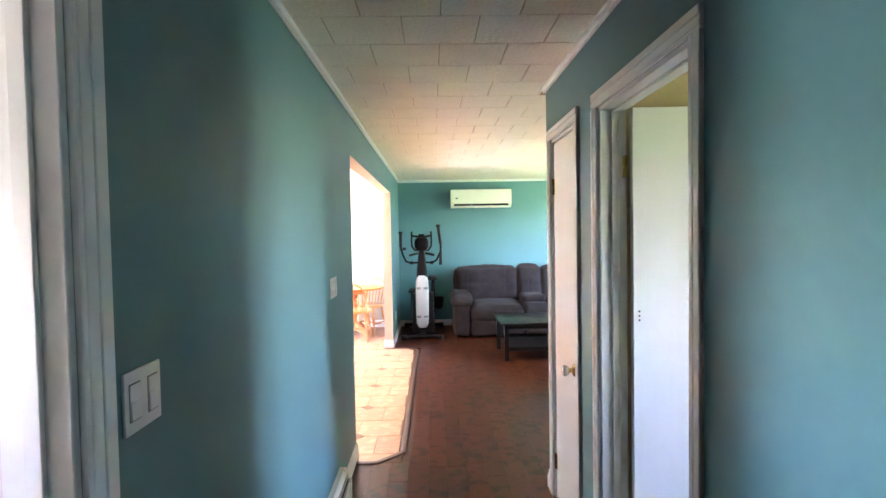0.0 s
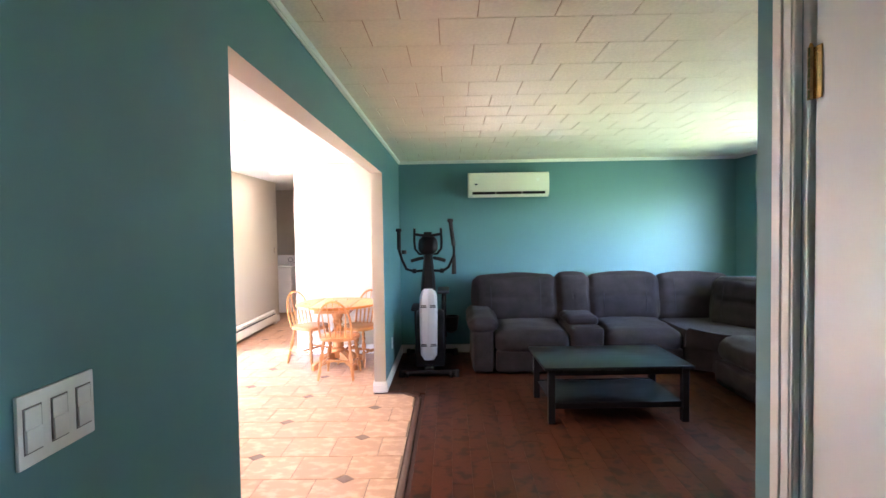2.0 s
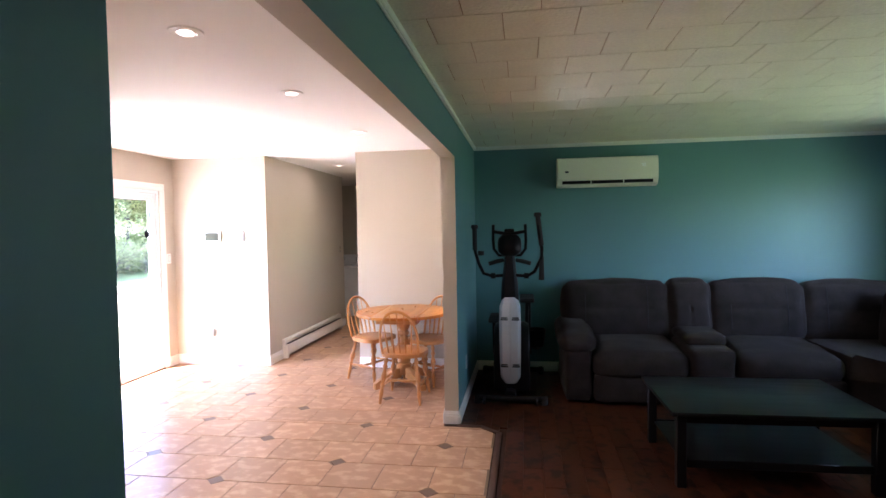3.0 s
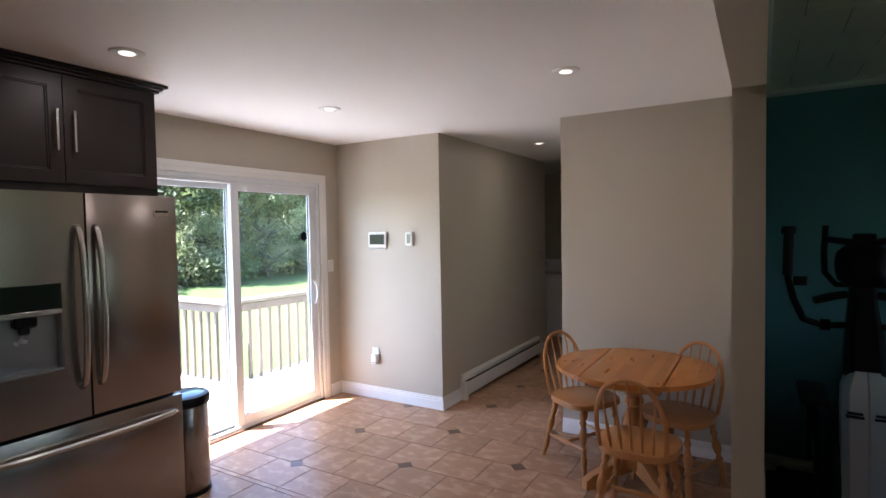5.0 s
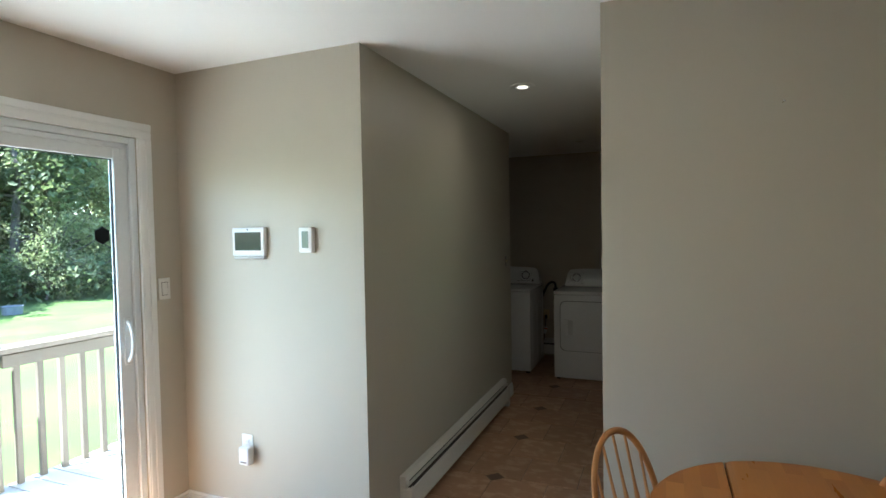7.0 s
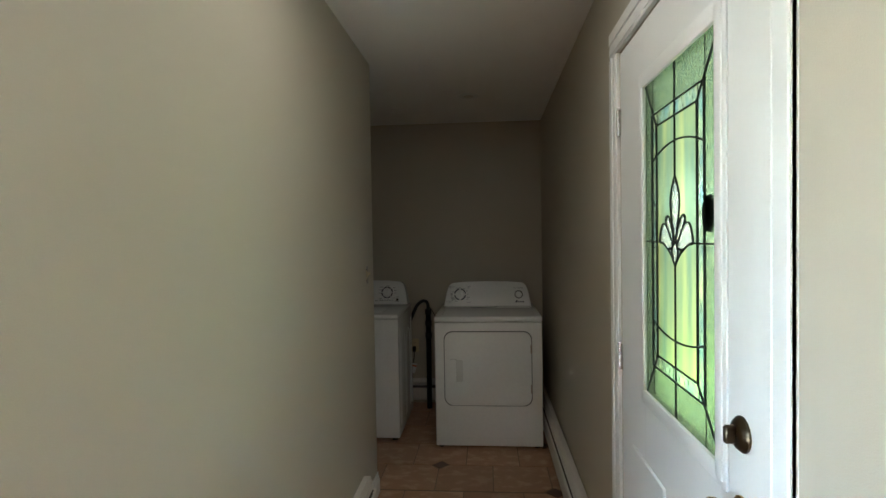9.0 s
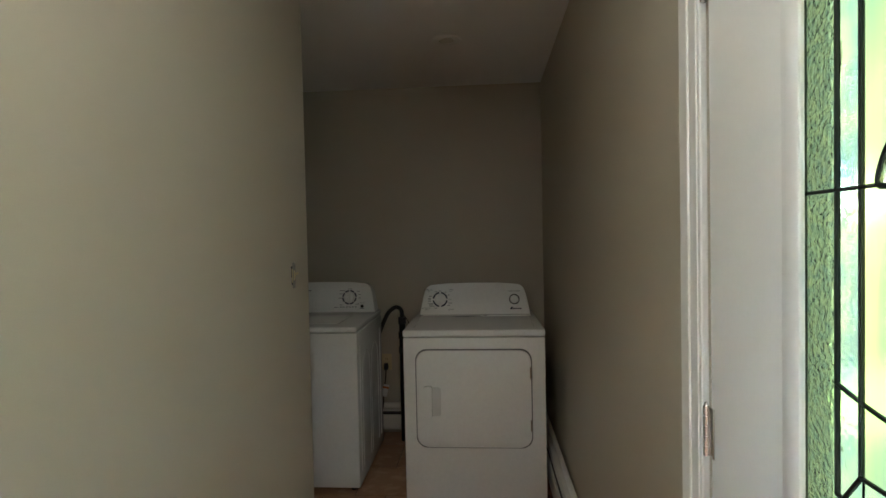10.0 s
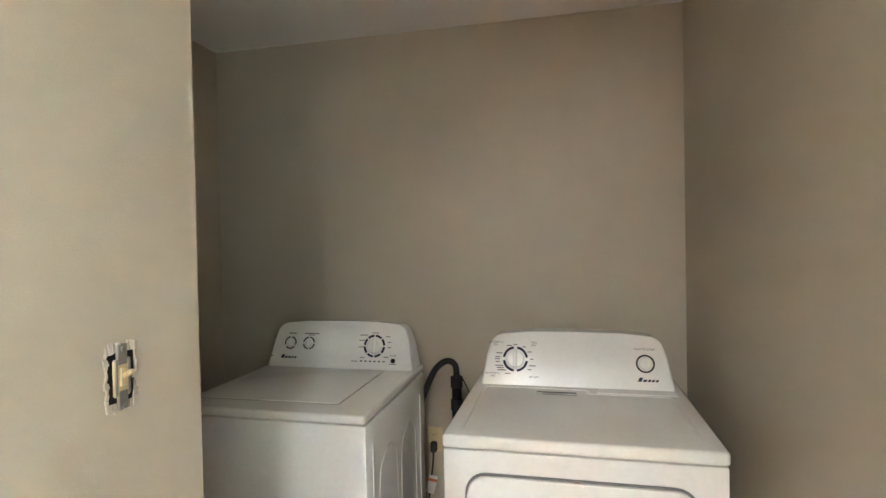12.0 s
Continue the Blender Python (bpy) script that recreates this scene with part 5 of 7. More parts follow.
def sofa():
    t = thing("sectional_sofa", pose(0, 0, 0), "charcoal corduroy sectional sofa with recliner seats and a console", "sofa")

    def cush(name, cx, cy, cz, hx, hy, hz, r, rot=(0, 0, 0), puff=0.02, parent=t, wr=0.010, cuts=13, crease=None):
        bm = bmesh.new()
        cushion(bm, hx, hy, hz, r, Matrix.Translation((cx, cy, cz)) @ pose(0, 0, 0, *rot), puff, cuts, wr, crease)
        return part(name, bm, SOFA, parent)

    def back(cx, cy, cz, hx, turn=0.0, hz=0.285, lean=10.0, hy=0.13, seams=0.60):
        """One tall back: a fold at mid-height and two upright seams; turn swings it about the vertical."""
        m = Matrix.Translation((cx, cy, cz)) @ pose(0, 0, 0, 0, 0, turn) @ pose(0, 0, 0, -lean, 0, 0)
        bm = bmesh.new()
        cushion(bm, hx + 0.006, hy, hz, 0.085, m, 0.034, 21, 0.010, (0.015, seams + 0.06, 0.020))
        b = part("backrest", bm, SOFA, t)
        if seams:
            for q in (-seams, seams):
                pts = []
                for i in range(9):
                    w = -0.62 + 1.44 * i / 8
                    pts.append(m @ Vector((q * hx, -hy - 0.034 * (1 - q * q) * (1 - w * w) + 0.001, w * hz)))
                seam(pts, b, 0.0045)
        return b

    def seam(pts, parent, r=0.0035):
        bm = bmesh.new()
        tube(bm, pts, r, 6)
        part("seam", bm, SOFADARK, parent)

    # left arm
    a = cush("armrest", 0.475, 8.03, 0.545, 0.150, 0.42, 0.076, 0.074, (5, 0, 0), 0.026)
    cush("arm_panel", 0.475, 8.08, 0.255, 0.115, 0.47, 0.235, 0.03, (0, 0, 0), 0.01)

    def recliner(x0, x1, b0, b1):
        bw, bc = (b1 - b0) / 2, (b0 + b1) / 2
        w = (x1 - x0) / 2
        c = (x0 + x1) / 2
        cush("seat_cushion", c, 7.98, 0.355, w + 0.002, 0.40, 0.124, 0.095, (3, 0, 0), 0.026)
        cush("footrest", c, 7.64, 0.145, w - 0.006, 0.055, 0.115, 0.030, (0, 0, 0), 0.008)
        back(bc, 8.370, 0.715, bw)

    bm = bmesh.new()
    box(bm, 0.40, 7.72, 0.03, 2.70, 8.60, 0.26, bev=0.02)
    part("base", bm, SOFADARK, t)
    bm = bmesh.new()
    box(bm, 0.42, 8.42, 0.10, 2.75, 8.60, 0.80, bev=0.04, seg=2)
    part("back_shell", bm, SOFA, t)
    recliner(0.605, 1.395, 0.41, 1.385)
    # console between the seats
    cush("console_body", 1.585, 7.93, 0.26, 0.178, 0.34, 0.235, 0.04, (0, 0, 0), 0.01)
    lid = cush("console_lid", 1.585, 8.02, 0.535, 0.172, 0.23, 0.050, 0.04, (0, 0, 0), 0.012)
    bm = bmesh.new()
    box(bm, 1.49, 7.755, 0.476, 1.68, 7.83, 0.490, bev=0.004)
    part("cup_tray", bm, BLACK, t, "dark slot under the console lid")
    back(1.58, 8.365, 0.72, 0.192, hz=0.29, seams=0)
    recliner(1.775, 2.60, 1.775, 2.60)
    # corner: two wedge backs and a wedge seat
    bm = bmesh.new()
    prism(bm, [(2.62, 7.66), (2.86, 7.50), (2.98, 7.12), (3.60, 7.12), (3.62, 8.58), (2.62, 8.58)], 0.03, 0.30, bev=0.03)
    part("corner_base", bm, SOFA, t)
    bm = bmesh.new()
    prism(bm, [(2.612, 7.585), (2.76, 7.50), (2.86, 7.32), (2.90, 7.085), (3.50, 7.085), (3.52, 8.45), (2.612, 8.45)], 0.28, 0.475, bev=0.055)
    for v in bm.verts:
        v.co += noise.noise_vector(v.co * 6) * 0.008
    part("corner_seat", bm, SOFA, t)
    back(3.035, 8.385, 0.71, 0.425, 0, 0.275, 8)
    back(3.385, 7.70, 0.70, 0.43, -62, 0.275, 8)
    bm = bmesh.new()
    box(bm, 3.50, 5.2, 0.05, 3.66, 8.58, 0.72, bev=0.04, seg=2)
    part("back_shell", bm, SOFA, t)

    # seats along the window wall
    for y1, y0 in ((7.12, 6.36), (6.34, 5.58), (5.56, 5.20)):
        c, w = (y0 + y1) / 2, (y1 - y0) / 2
        cush("seat_cushion", 3.10, c, 0.365, 0.40, w + 0.004, 0.128, 0.110, (0, 3, 0), 0.034)
        cush("footrest", 2.74, c, 0.155, 0.055, w - 0.006, 0.115, 0.035, (0, 0, 0), 0.012)
        back(3.455, c, 0.705, w, -90)
    bm = bmesh.new()
    box(bm, 2.80, 5.2, 0.03, 3.6, 7.12, 0.26, bev=0.02)
    part("base", bm, SOFADARK, t)


sofa()


def coffee_table():
    t = thing("coffee_table", pose(1.452, 6.505, 0, 0, 0, 1.0), "black-brown square-legged coffee table with a lower shelf", "coffee table")
    hx, hy = 0.595, 0.39
    bm = bmesh.new()
    box(bm, -hx, -hy, 0.435, hx, hy, 0.460, bev=0.003, seg=2)
    part("tabletop", bm, BLACKWOOD, t)
    for sx in (-1, 1):
        for sy in (-1, 1):
            bm = bmesh.new()
            x, y = sx * (hx - 0.060), sy * (hy - 0.055)
            box(bm, x - 0.027, y - 0.027, 0.0, x + 0.027, y + 0.027, 0.435, bev=0.003)
            part("leg", bm, BLACKWOOD, t)
    bm = bmesh.new()
    for sy in (-1, 1):
        box(bm, -hx + 0.087, sy * (hy - 0.055) - 0.010, 0.385, hx - 0.087, sy * (hy - 0.055) + 0.010, 0.435, bev=0.002)
    for sx in (-1, 1):
        box(bm, sx * (hx - 0.060) - 0.010, -hy + 0.082, 0.385, sx * (hx - 0.060) + 0.010, hy - 0.082, 0.435, bev=0.002)
    part("apron", bm, BLACKWOOD, t)
    bm = bmesh.new()
    box(bm, -hx + 0.07, -hy + 0.065, 0.145, hx - 0.07, hy - 0.065, 0.158, bev=0.002)
    part("shelf", bm, BLACKWOOD, t)
    for sy in (-1, 1):
        bm = bmesh.new()
        box(bm, -hx + 0.087, sy * (hy - 0.055) - 0.010, 0.118, hx - 0.087, sy * (hy - 0.055) + 0.010, 0.165, bev=0.002)
        part("shelf_rail", bm, BLACKWOOD, t)


coffee_table()

# ---------------------------------------------------------------- kitchen


def fridge():
    t = thing("refrigerator", pose(-3.27, 5.53, 0), "stainless steel french door refrigerator with a water dispenser", "refrigerator")
    w, dt = 0.92, 0.065
    bm = bmesh.new()
    box(bm, -0.76, 0.012, 0.06, -dt - 0.012, w - 0.012, 1.775, bev=0.004)
    part("body", bm, STEELSIDE, t, "grey enamelled cabinet sides")
    bm = bmesh.new()
    box(bm, -0.70, 0.03, 0.0, -0.10, w - 0.03, 0.06)
    for y in (0.05, w - 0.05):
        box(bm, -0.12, y - 0.035, 0.0, -0.03, y + 0.035, 0.075, bev=0.008)
    part("kick_plate", bm, BLACK, t)
    dl = None
    # left door with a real recess for the dispenser
    dy0, dy1, dz0, dz1 = 0.090, 0.350, 0.985, 1.385
    bm = bmesh.new()
    y1 = w / 2 - 0.002
    for r in ((0.0, dy0, 0.735, 1.80), (dy1, y1, 0.735, 1.80), (dy0, dy1, 0.735, dz0), (dy0, dy1, dz1, 1.80)):
        box(bm, -dt, r[0], r[2], 0.0, r[1], r[3])
    bmesh.ops.remove_doubles(bm, verts=bm.verts, dist=0.0002)
    dl = part("door", bm, STEEL, t, "brushed steel door with a dispenser")
    bm = bmesh.new()
    box(bm, -dt + 0.008, dy0 + 0.001, dz0 + 0.001, -dt + 0.012, dy1 - 0.001, dz1 - 0.13)
    for s in (dy0, dy1 - 0.003):
        box(bm, -dt + 0.012, s, dz0 + 0.014, -0.004, s + 0.003, dz1 - 0.14)
    box(bm, -dt + 0.012, dy0, dz0, 0.006, dy1, dz0 + 0.014, bev=0.002)
    part("dispenser_well", bm, surf("dispenser_grey", (0.30, 0.31, 0.33), 0.25, metal=0.6), dl)
    bm = bmesh.new()
    box(bm, -0.05, dy0, dz1 - 0.115, 0.003, dy1, dz1 - 0.001, bev=0.002)
    part("dispenser_screen", bm, SCREEN, dl, "glossy black control strip")
    bm = bmesh.new()
    box(bm, -0.05, dy0, dz1 - 0.140, 0.006, dy1, dz1 - 0.115, bev=0.003)
    part("dispenser_bar", bm, CHROME, dl)
    bm = bmesh.new()
    box(bm, -0.055, dy0 + 0.08, dz1 - 0.19, -0.012, dy0 + 0.17, dz1 - 0.14, bev=0.008)
    box(bm, -0.045, dy0 + 0.105, dz1 - 0.22, -0.03, dy0 + 0.145, dz1 - 0.18, bev=0.005)
    part("spout", bm, BLACK, dl)
    bm = bmesh.new()
    box(bm, -dt, y1 + 0.008, 0.735, 0.0, w, 1.80, bev=0.006, seg=2)
    dr = part("door", bm, STEEL, t, "brushed steel door")
    bm = bmesh.new()
    box(bm, -0.001, w - 0.125, 1.690, 0.003, w - 0.040, 1.728, bev=0.001)
    bd = part("badge", bm, CHROME, dr, "small metal badge plate")
    bm = bmesh.new()
    box(bm, 0.002, w - 0.118, 1.712, 0.0036, w - 0.047, 1.722)
    part("badge_print", bm, BLACK, bd)
    bm = bmesh.new()
    box(bm, -dt, 0.0, 0.085, 0.0, w, 0.718, bev=0.006, seg=2)
    dw = part("freezer_drawer", bm, STEEL, t, "wide brushed steel freezer drawer")
    bm = bmesh.new()
    box(bm, -dt - 0.010, 0.010, 0.10, -dt + 0.004, w - 0.010, 1.79)
    part("gasket", bm, RUBBER, t)
    for y, par in ((y1 - 0.036, dl), (y1 + 0.044, dr)):
        bm = bmesh.new()
        pts = [(0.0, y, 0.885), (0.030, y, 0.910), (0.055, y, 1.02), (0.066, y, 1.26), (0.055, y, 1.50), (0.030, y, 1.615), (0.0, y, 1.640)]
        tube(bm, [Vector(p) for p in smooth_path(pts)], 0.0145, 12)
        part("handle", bm, CHROME, par, "bowed satin metal handle")
    bm = bmesh.new()
    pts = [(0.0, 0.050, 0.640), (0.028, 0.075, 0.640), (0.050, 0.20, 0.640), (0.058, w / 2, 0.640), (0.050, w - 0.20, 0.640), (0.028, w - 0.075, 0.640), (0.0, w - 0.050, 0.640)]
    tube(bm, [Vector(p) for p in smooth_path(pts)], 0.0145, 12)
    part("handle", bm, CHROME, dw, "bowed satin metal handle")
    for y in (0.05, w - 0.05):
        bm = bmesh.new()
        box(bm, -0.13, y - 0.035, 1.775, -0.015, y + 0.035, 1.803, bev=0.006)
        part("hinge_cover", bm, STEELSIDE, t)


fridge()


def shaker(name, parent, x, y0, y1, z0, z1, out=1, handle_y=None, handle_z=None):
    """A framed cabinet door facing along x."""
    fr, th = 0.062, 0.020
    bm = bmesh.new()
    p = lambda e: x + out * e
    box(bm, p(0), y0, z0, p(th), y1, z1)
    for wide, deep in ((fr, 0.0), (0.002, -0.005), (0.006, 0.0), (0.002, -0.005)):
        bm.faces.ensure_lookup_table()
        face = max(bm.faces, key=lambda f: (f.normal.x * out > 0.99, -abs(f.calc_center_median().y - (y0 + y1) / 2) - abs(f.calc_center_median().z - (z0 + z1) / 2) - 0.01 * f.calc_area()))
        bmesh.ops.recalc_face_normals(bm, faces=bm.faces)
        bmesh.ops.inset_region(bm, faces=[face], thickness=wide, depth=deep, use_even_offset=True)
    d = part(name, bm, ESPRESSO, parent)
    if handle_y is not None:
        bm = bmesh.new()
        rod(bm, (p(th + 0.030), handle_y, handle_z - 0.10), (p(th + 0.030), handle_y, handle_z + 0.10), 0.006, n=12)
        for dz in (-0.07, 0.07):
            rod(bm, (p(th - 0.001), handle_y, handle_z + dz), (p(th + 0.030), handle_y, handle_z + dz), 0.005, n=10)
        part("handle", bm, CHROME, d, "brushed nickel bar handle")
    return d


t = thing("wall_cabinet", Matrix.Identity(4), "dark espresso wall cabinet above the refrigerator with crown moulding", "cabinet")
bm = bmesh.new()
box(bm, XO + 0.001, 5.515, 1.815, -3.472, 6.475, 2.40)
part("body", bm, ESPRESSO, t)
shaker("door", t, -3.472, 5.535, 5.998, 1.855, 2.385, handle_y=5.962, handle_z=2.11)
shaker("door", t, -3.472, 6.003, 6.462, 1.855, 2.385, handle_y=6.040, handle_z=2.11)
bm = bmesh.new()
for k, (z0, z1, e) in enumerate(((2.388, 2.402, 0.012), (2.402, 2.416, 0.026), (2.416, H - 0.001, 0.045))):
    box(bm, XO + 0.001, 5.46, z0, -3.452 + e, 6.475 + e, z1, bev=0.003)
part("crown", bm, ESPRESSO, t, "stepped crown moulding")
t = thing("cabinet_panel", Matrix.Identity(4), "tall dark espresso panel beside the refrigerator", "cabinet")
bm = bmesh.new()
box(bm, XO + 0.001, 5.468, 0.0, -3.46, 5.508, 2.386, bev=0.002)
part("panel", bm, ESPRESSO, t)

t = thing("base_cabinet", Matrix.Identity(4), "dark espresso base cabinet beside the refrigerator", "cabinet")
bm = bmesh.new()
box(bm, XO + 0.001, 3.9, 0.10, -3.52, 5.462, 0.872)
box(bm, XO + 0.001, 3.9, 0.0, -3.58, 5.462, 0.10)
part("body", bm, ESPRESSO, t)
for a, b in ((3.91, 4.42), (4.425, 4.935), (4.94, 5.455)):
    shaker("door", t, -3.52, a, b, 0.13, 0.70, handle_y=b - 0.05, handle_z=0.55)
    bm = bmesh.new()
    box(bm, -3.52, a, 0.715, -3.50, b, 0.865, bev=0.002)
    dr = part("drawer_front", bm, ESPRESSO, t)
    bm = bmesh.new()
    rod(bm, (-3.47, (a + b) / 2 - 0.1, 0.79), (-3.47, (a + b) / 2 + 0.1, 0.79), 0.006)
    for s in (-0.07, 0.07):
        rod(bm, (-3.501, (a + b) / 2 + s, 0.79), (-3.47, (a + b) / 2 + s, 0.79), 0.005)
    part("handle", bm, CHROME, dr)
bm = bmesh.new()
box(bm, XO + 0.001, 3.88, 0.873, -3.475, 5.464, 0.912, bev=0.008, seg=2)
single("worktop", bm, GRANITE, "speckled brown granite worktop", "worktop")

t = thing("trash_can", pose(-3.60, 6.665, 0), "brushed steel trash can with a dark glossy lid", "trash can")
bm = bmesh.new()
revolve(bm, [(0.118, 0.0), (0.128, 0.006), (0.142, 0.03), (0.142, 0.545), (0.139, 0.55)], 36)
part("body", bm, STEEL, t)
bm = bmesh.new()
revolve(bm, [(0.143, 0.545), (0.152, 0.552), (0.154, 0.590), (0.146, 0.606), (0.120, 0.612), (0.118, 0.604)], 36)
part("rim", bm, BLACK, t, "black plastic rim")
bm = bmesh.new()
revolve(bm, [(0.119, 0.600), (0.119, 0.610), (0.09, 0.617), (0.02, 0.620)], 32)
lid = part("lid", bm, LIDBLUE, t, "glossy lid with the sky's blue put into its colour")
bm = bmesh.new()
box(bm, -0.02, -0.035, 0.617, 0.02, 0.035, 0.6215, bev=0.001)
part("sensor", bm, BLACK, lid)
bm = bmesh.new()
revolve(bm, [(0.135, -0.0), (0.146, 0.0), (0.146, 0.022), (0.135, 0.024)], 32)
part("foot_ring", bm, BLACK, t)


def dining_table():
    t = thing("dining_table", pose(-1.200, 8.112, 0) @ Matrix.Diagonal((1, 1, 0.981, 1)), "round honey maple pedestal table with drop leaves", "table")
    r = 0.468

    def cap(x0, x1):
        pts = []
        n = 28
        for i in range(n + 1):
            x = x0 + (x1 - x0) * i / n
            pts.append((x, -math.sqrt(max(0, r * r - x * x))))
        for i in range(n + 1):
            x = x1 + (x0 - x1) * i / n
            pts.append((x, math.sqrt(max(0, r * r - x * x))))
        out = [q for q, nx in zip(pts, pts[1:] + pts[:1]) if math.hypot(q[0] - nx[0], q[1] - nx[1]) > 1e-4]
        return out

    s = 0.229
    for name, a, b in (("leaf", -r, -s - 0.0022), ("tabletop", -s + 0.0022, s - 0.0022), ("leaf", s + 0.0022, r)):
        bm = bmesh.new()
        prism(bm, cap(a, b), 0.722, 0.750, bev=0.006)
        part(name, bm, OAKTOP, t)
    for x in (-s, s):
        bm = bmesh.new()
        box(bm, x - 0.003, -0.40, 0.7235, x + 0.003, 0.40, 0.735)
        part("leaf_joint", bm, SEAM, t)
    bm = bmesh.new()
    box(bm, -0.20, -0.30, 0.660, 0.20, 0.30, 0.722, bev=0.004)
    part("apron", bm, OAK, t)
    bm = bmesh.new()
    revolve(bm, [(0.075, 0.10), (0.075, 0.20), (0.060, 0.215), (0.068, 0.235), (0.058, 0.26), (0.072, 0.32), (0.070, 0.40), (0.045, 0.46), (0.042, 0.49), (0.058, 0.51), (0.058, 0.53), (0.045, 0.55), (0.060, 0.58), (0.072, 0.62), (0.080, 0.66)], 24)
    part("pedestal", bm, OAK, t, "turned pedestal column")
    for k in range(4):
        bm = bmesh.new()
        prof = [(0.05, 0.075), (0.05, 0.175), (0.12, 0.165), (0.24, 0.105), (0.30, 0.085), (0.345, 0.055), (0.35, 0.0), (0.275, 0.0), (0.262, 0.03), (0.16, 0.055)]
        prism(bm, prof, -0.028, 0.028, pose(0, 0, 0, 0, 0, 45 + 90 * k) @ pose(0, 0, 0, 90, 0, 0), bev=0.004)
        part("foot", bm, OAK, t)


dining_table()


def windsor_chair():
    t = thing("dining_chair", Matrix.Identity(4), "honey maple bow-back windsor chair with turned legs", "chair", "chairs round the table")
    # seat: saddle with rounded outline, front towards +y
    bm = bmesh.new()
    pts = []
    for i in range(36):
        a = 2 * math.pi * i / 36
        c, s = math.cos(a), math.sin(a)
        x = 0.205 * (abs(c) ** 0.62) * (1 if c > 0 else -1)
        y = 0.200 * (abs(s) ** 0.72) * (1 if s > 0 else -1)
        x *= 1.0 + 0.07 * (y / 0.2)
        pts.append((x, y))
    prism(bm, pts, 0.412, 0.448, bev=0.010)
    part("seat", bm, OAK, t, "shaped solid wood seat")
    legs = {}
    for sx in (-1, 1):
        for sy in (-1, 1):
            top, foot = Vector((sx * 0.135, sy * 0.125, 0.415)), Vector((sx * 0.185, sy * (0.205 if sy < 0 else 0.190), 0.0))
            bm = bmesh.new()
            turned(bm, top, foot, [0.012, 0.016, 0.020, 0.014, 0.023, 0.013, 0.018, 0.025, 0.026, 0.020, 0.012, 0.022, 0.012, 0.018, 0.020, 0.018, 0.015, 0.013, 0.011], 12)
            part("leg", bm, OAK, t)
            legs[sx, sy] = lambda k, a=top, b=foot: a + (b - a) * k
    for sx in (-1, 1):
        bm = bmesh.new()
        turned(bm, legs[sx, -1](0.62), legs[sx, 1](0.62), [0.007, 0.009, 0.014, 0.009, 0.016, 0.019, 0.016, 0.009, 0.014, 0.009, 0.007], 10)
        part("stretcher", bm, OAK, t)
    bm = bmesh.new()
    mid = [(legs[s, -1](0.62) + legs[s, 1](0.62)) / 2 for s in (-1, 1)]
    turned(bm, mid[0], mid[1], [0.008, 0.010, 0.014, 0.010, 0.015, 0.017, 0.015, 0.010, 0.014, 0.010, 0.008], 10)
    part("stretcher", bm, OAK, t)
    # bow
    def bow(a):
        z = 0.44 + 0.398 * math.sin(radians(a)) ** 0.85 if 0 < a < 180 else 0.44
        k = (z - 0.44) / 0.398
        return Vector(((0.165 + 0.028 * math.sin(radians(a))) * math.cos(radians(a)) * (1 + 0.10 * math.sin(radians(a))), -0.150 - 0.115 * k, z))
    bm = bmesh.new()
    tube(bm, [bow(180 * i / 30) for i in range(31)], 0.0125, 10, 0.8)
    part("bow", bm, OAK, t, "steam-bent bow")
    for k, x in enumerate((-0.105, -0.053, 0.0, 0.053, 0.105)):
        best = min((bow(a) for a in range(20, 161)), key=lambda q: abs(q.x - x * 1.22))
        bm = bmesh.new()
        turned(bm, (x, -0.158, 0.44), best, [0.006, 0.007, 0.0095, 0.008, 0.010, 0.0085, 0.006, 0.0055, 0.005, 0.005, 0.005, 0.005], 8)
        part("spindle", bm, OAK, t)
    return t


c = windsor_chair()
c.matrix_basis = pose(-1.083, 7.645, 0, 0, 0, -2)
copy_thing(c, pose(-1.560, 8.272, 0, 0, 0, -120))
copy_thing(c, pose(-0.962, 8.225, 0, 0, 0, 155))

# ---------------------------------------------------------------- laundry


def text_on(parent, body, size, p, mat, name="lettering", tilt=90.0, squash=1.0):
    """Raised print: built-in letters turned into a mesh under a part."""
    cu = bpy.data.curves.new(name, "FONT")
    cu.body, cu.size, cu.align_x, cu.align_y, cu.extrude = body, size, "CENTER", "CENTER", 0.0002
    tmp = bpy.data.objects.new(name, cu)
    me = bpy.data.meshes.new_from_object(tmp)
    bpy.data.objects.remove(tmp)
    me.materials.clear()
    me.materials.append(mat)
    ob = new(name, me)
    ob.parent = parent
    ob.matrix_basis = Matrix.Translation(p) @ pose(0, 0, 0, tilt, 0, 0) @ Matrix.Diagonal((squash, 1, 1, 1))
    return ob


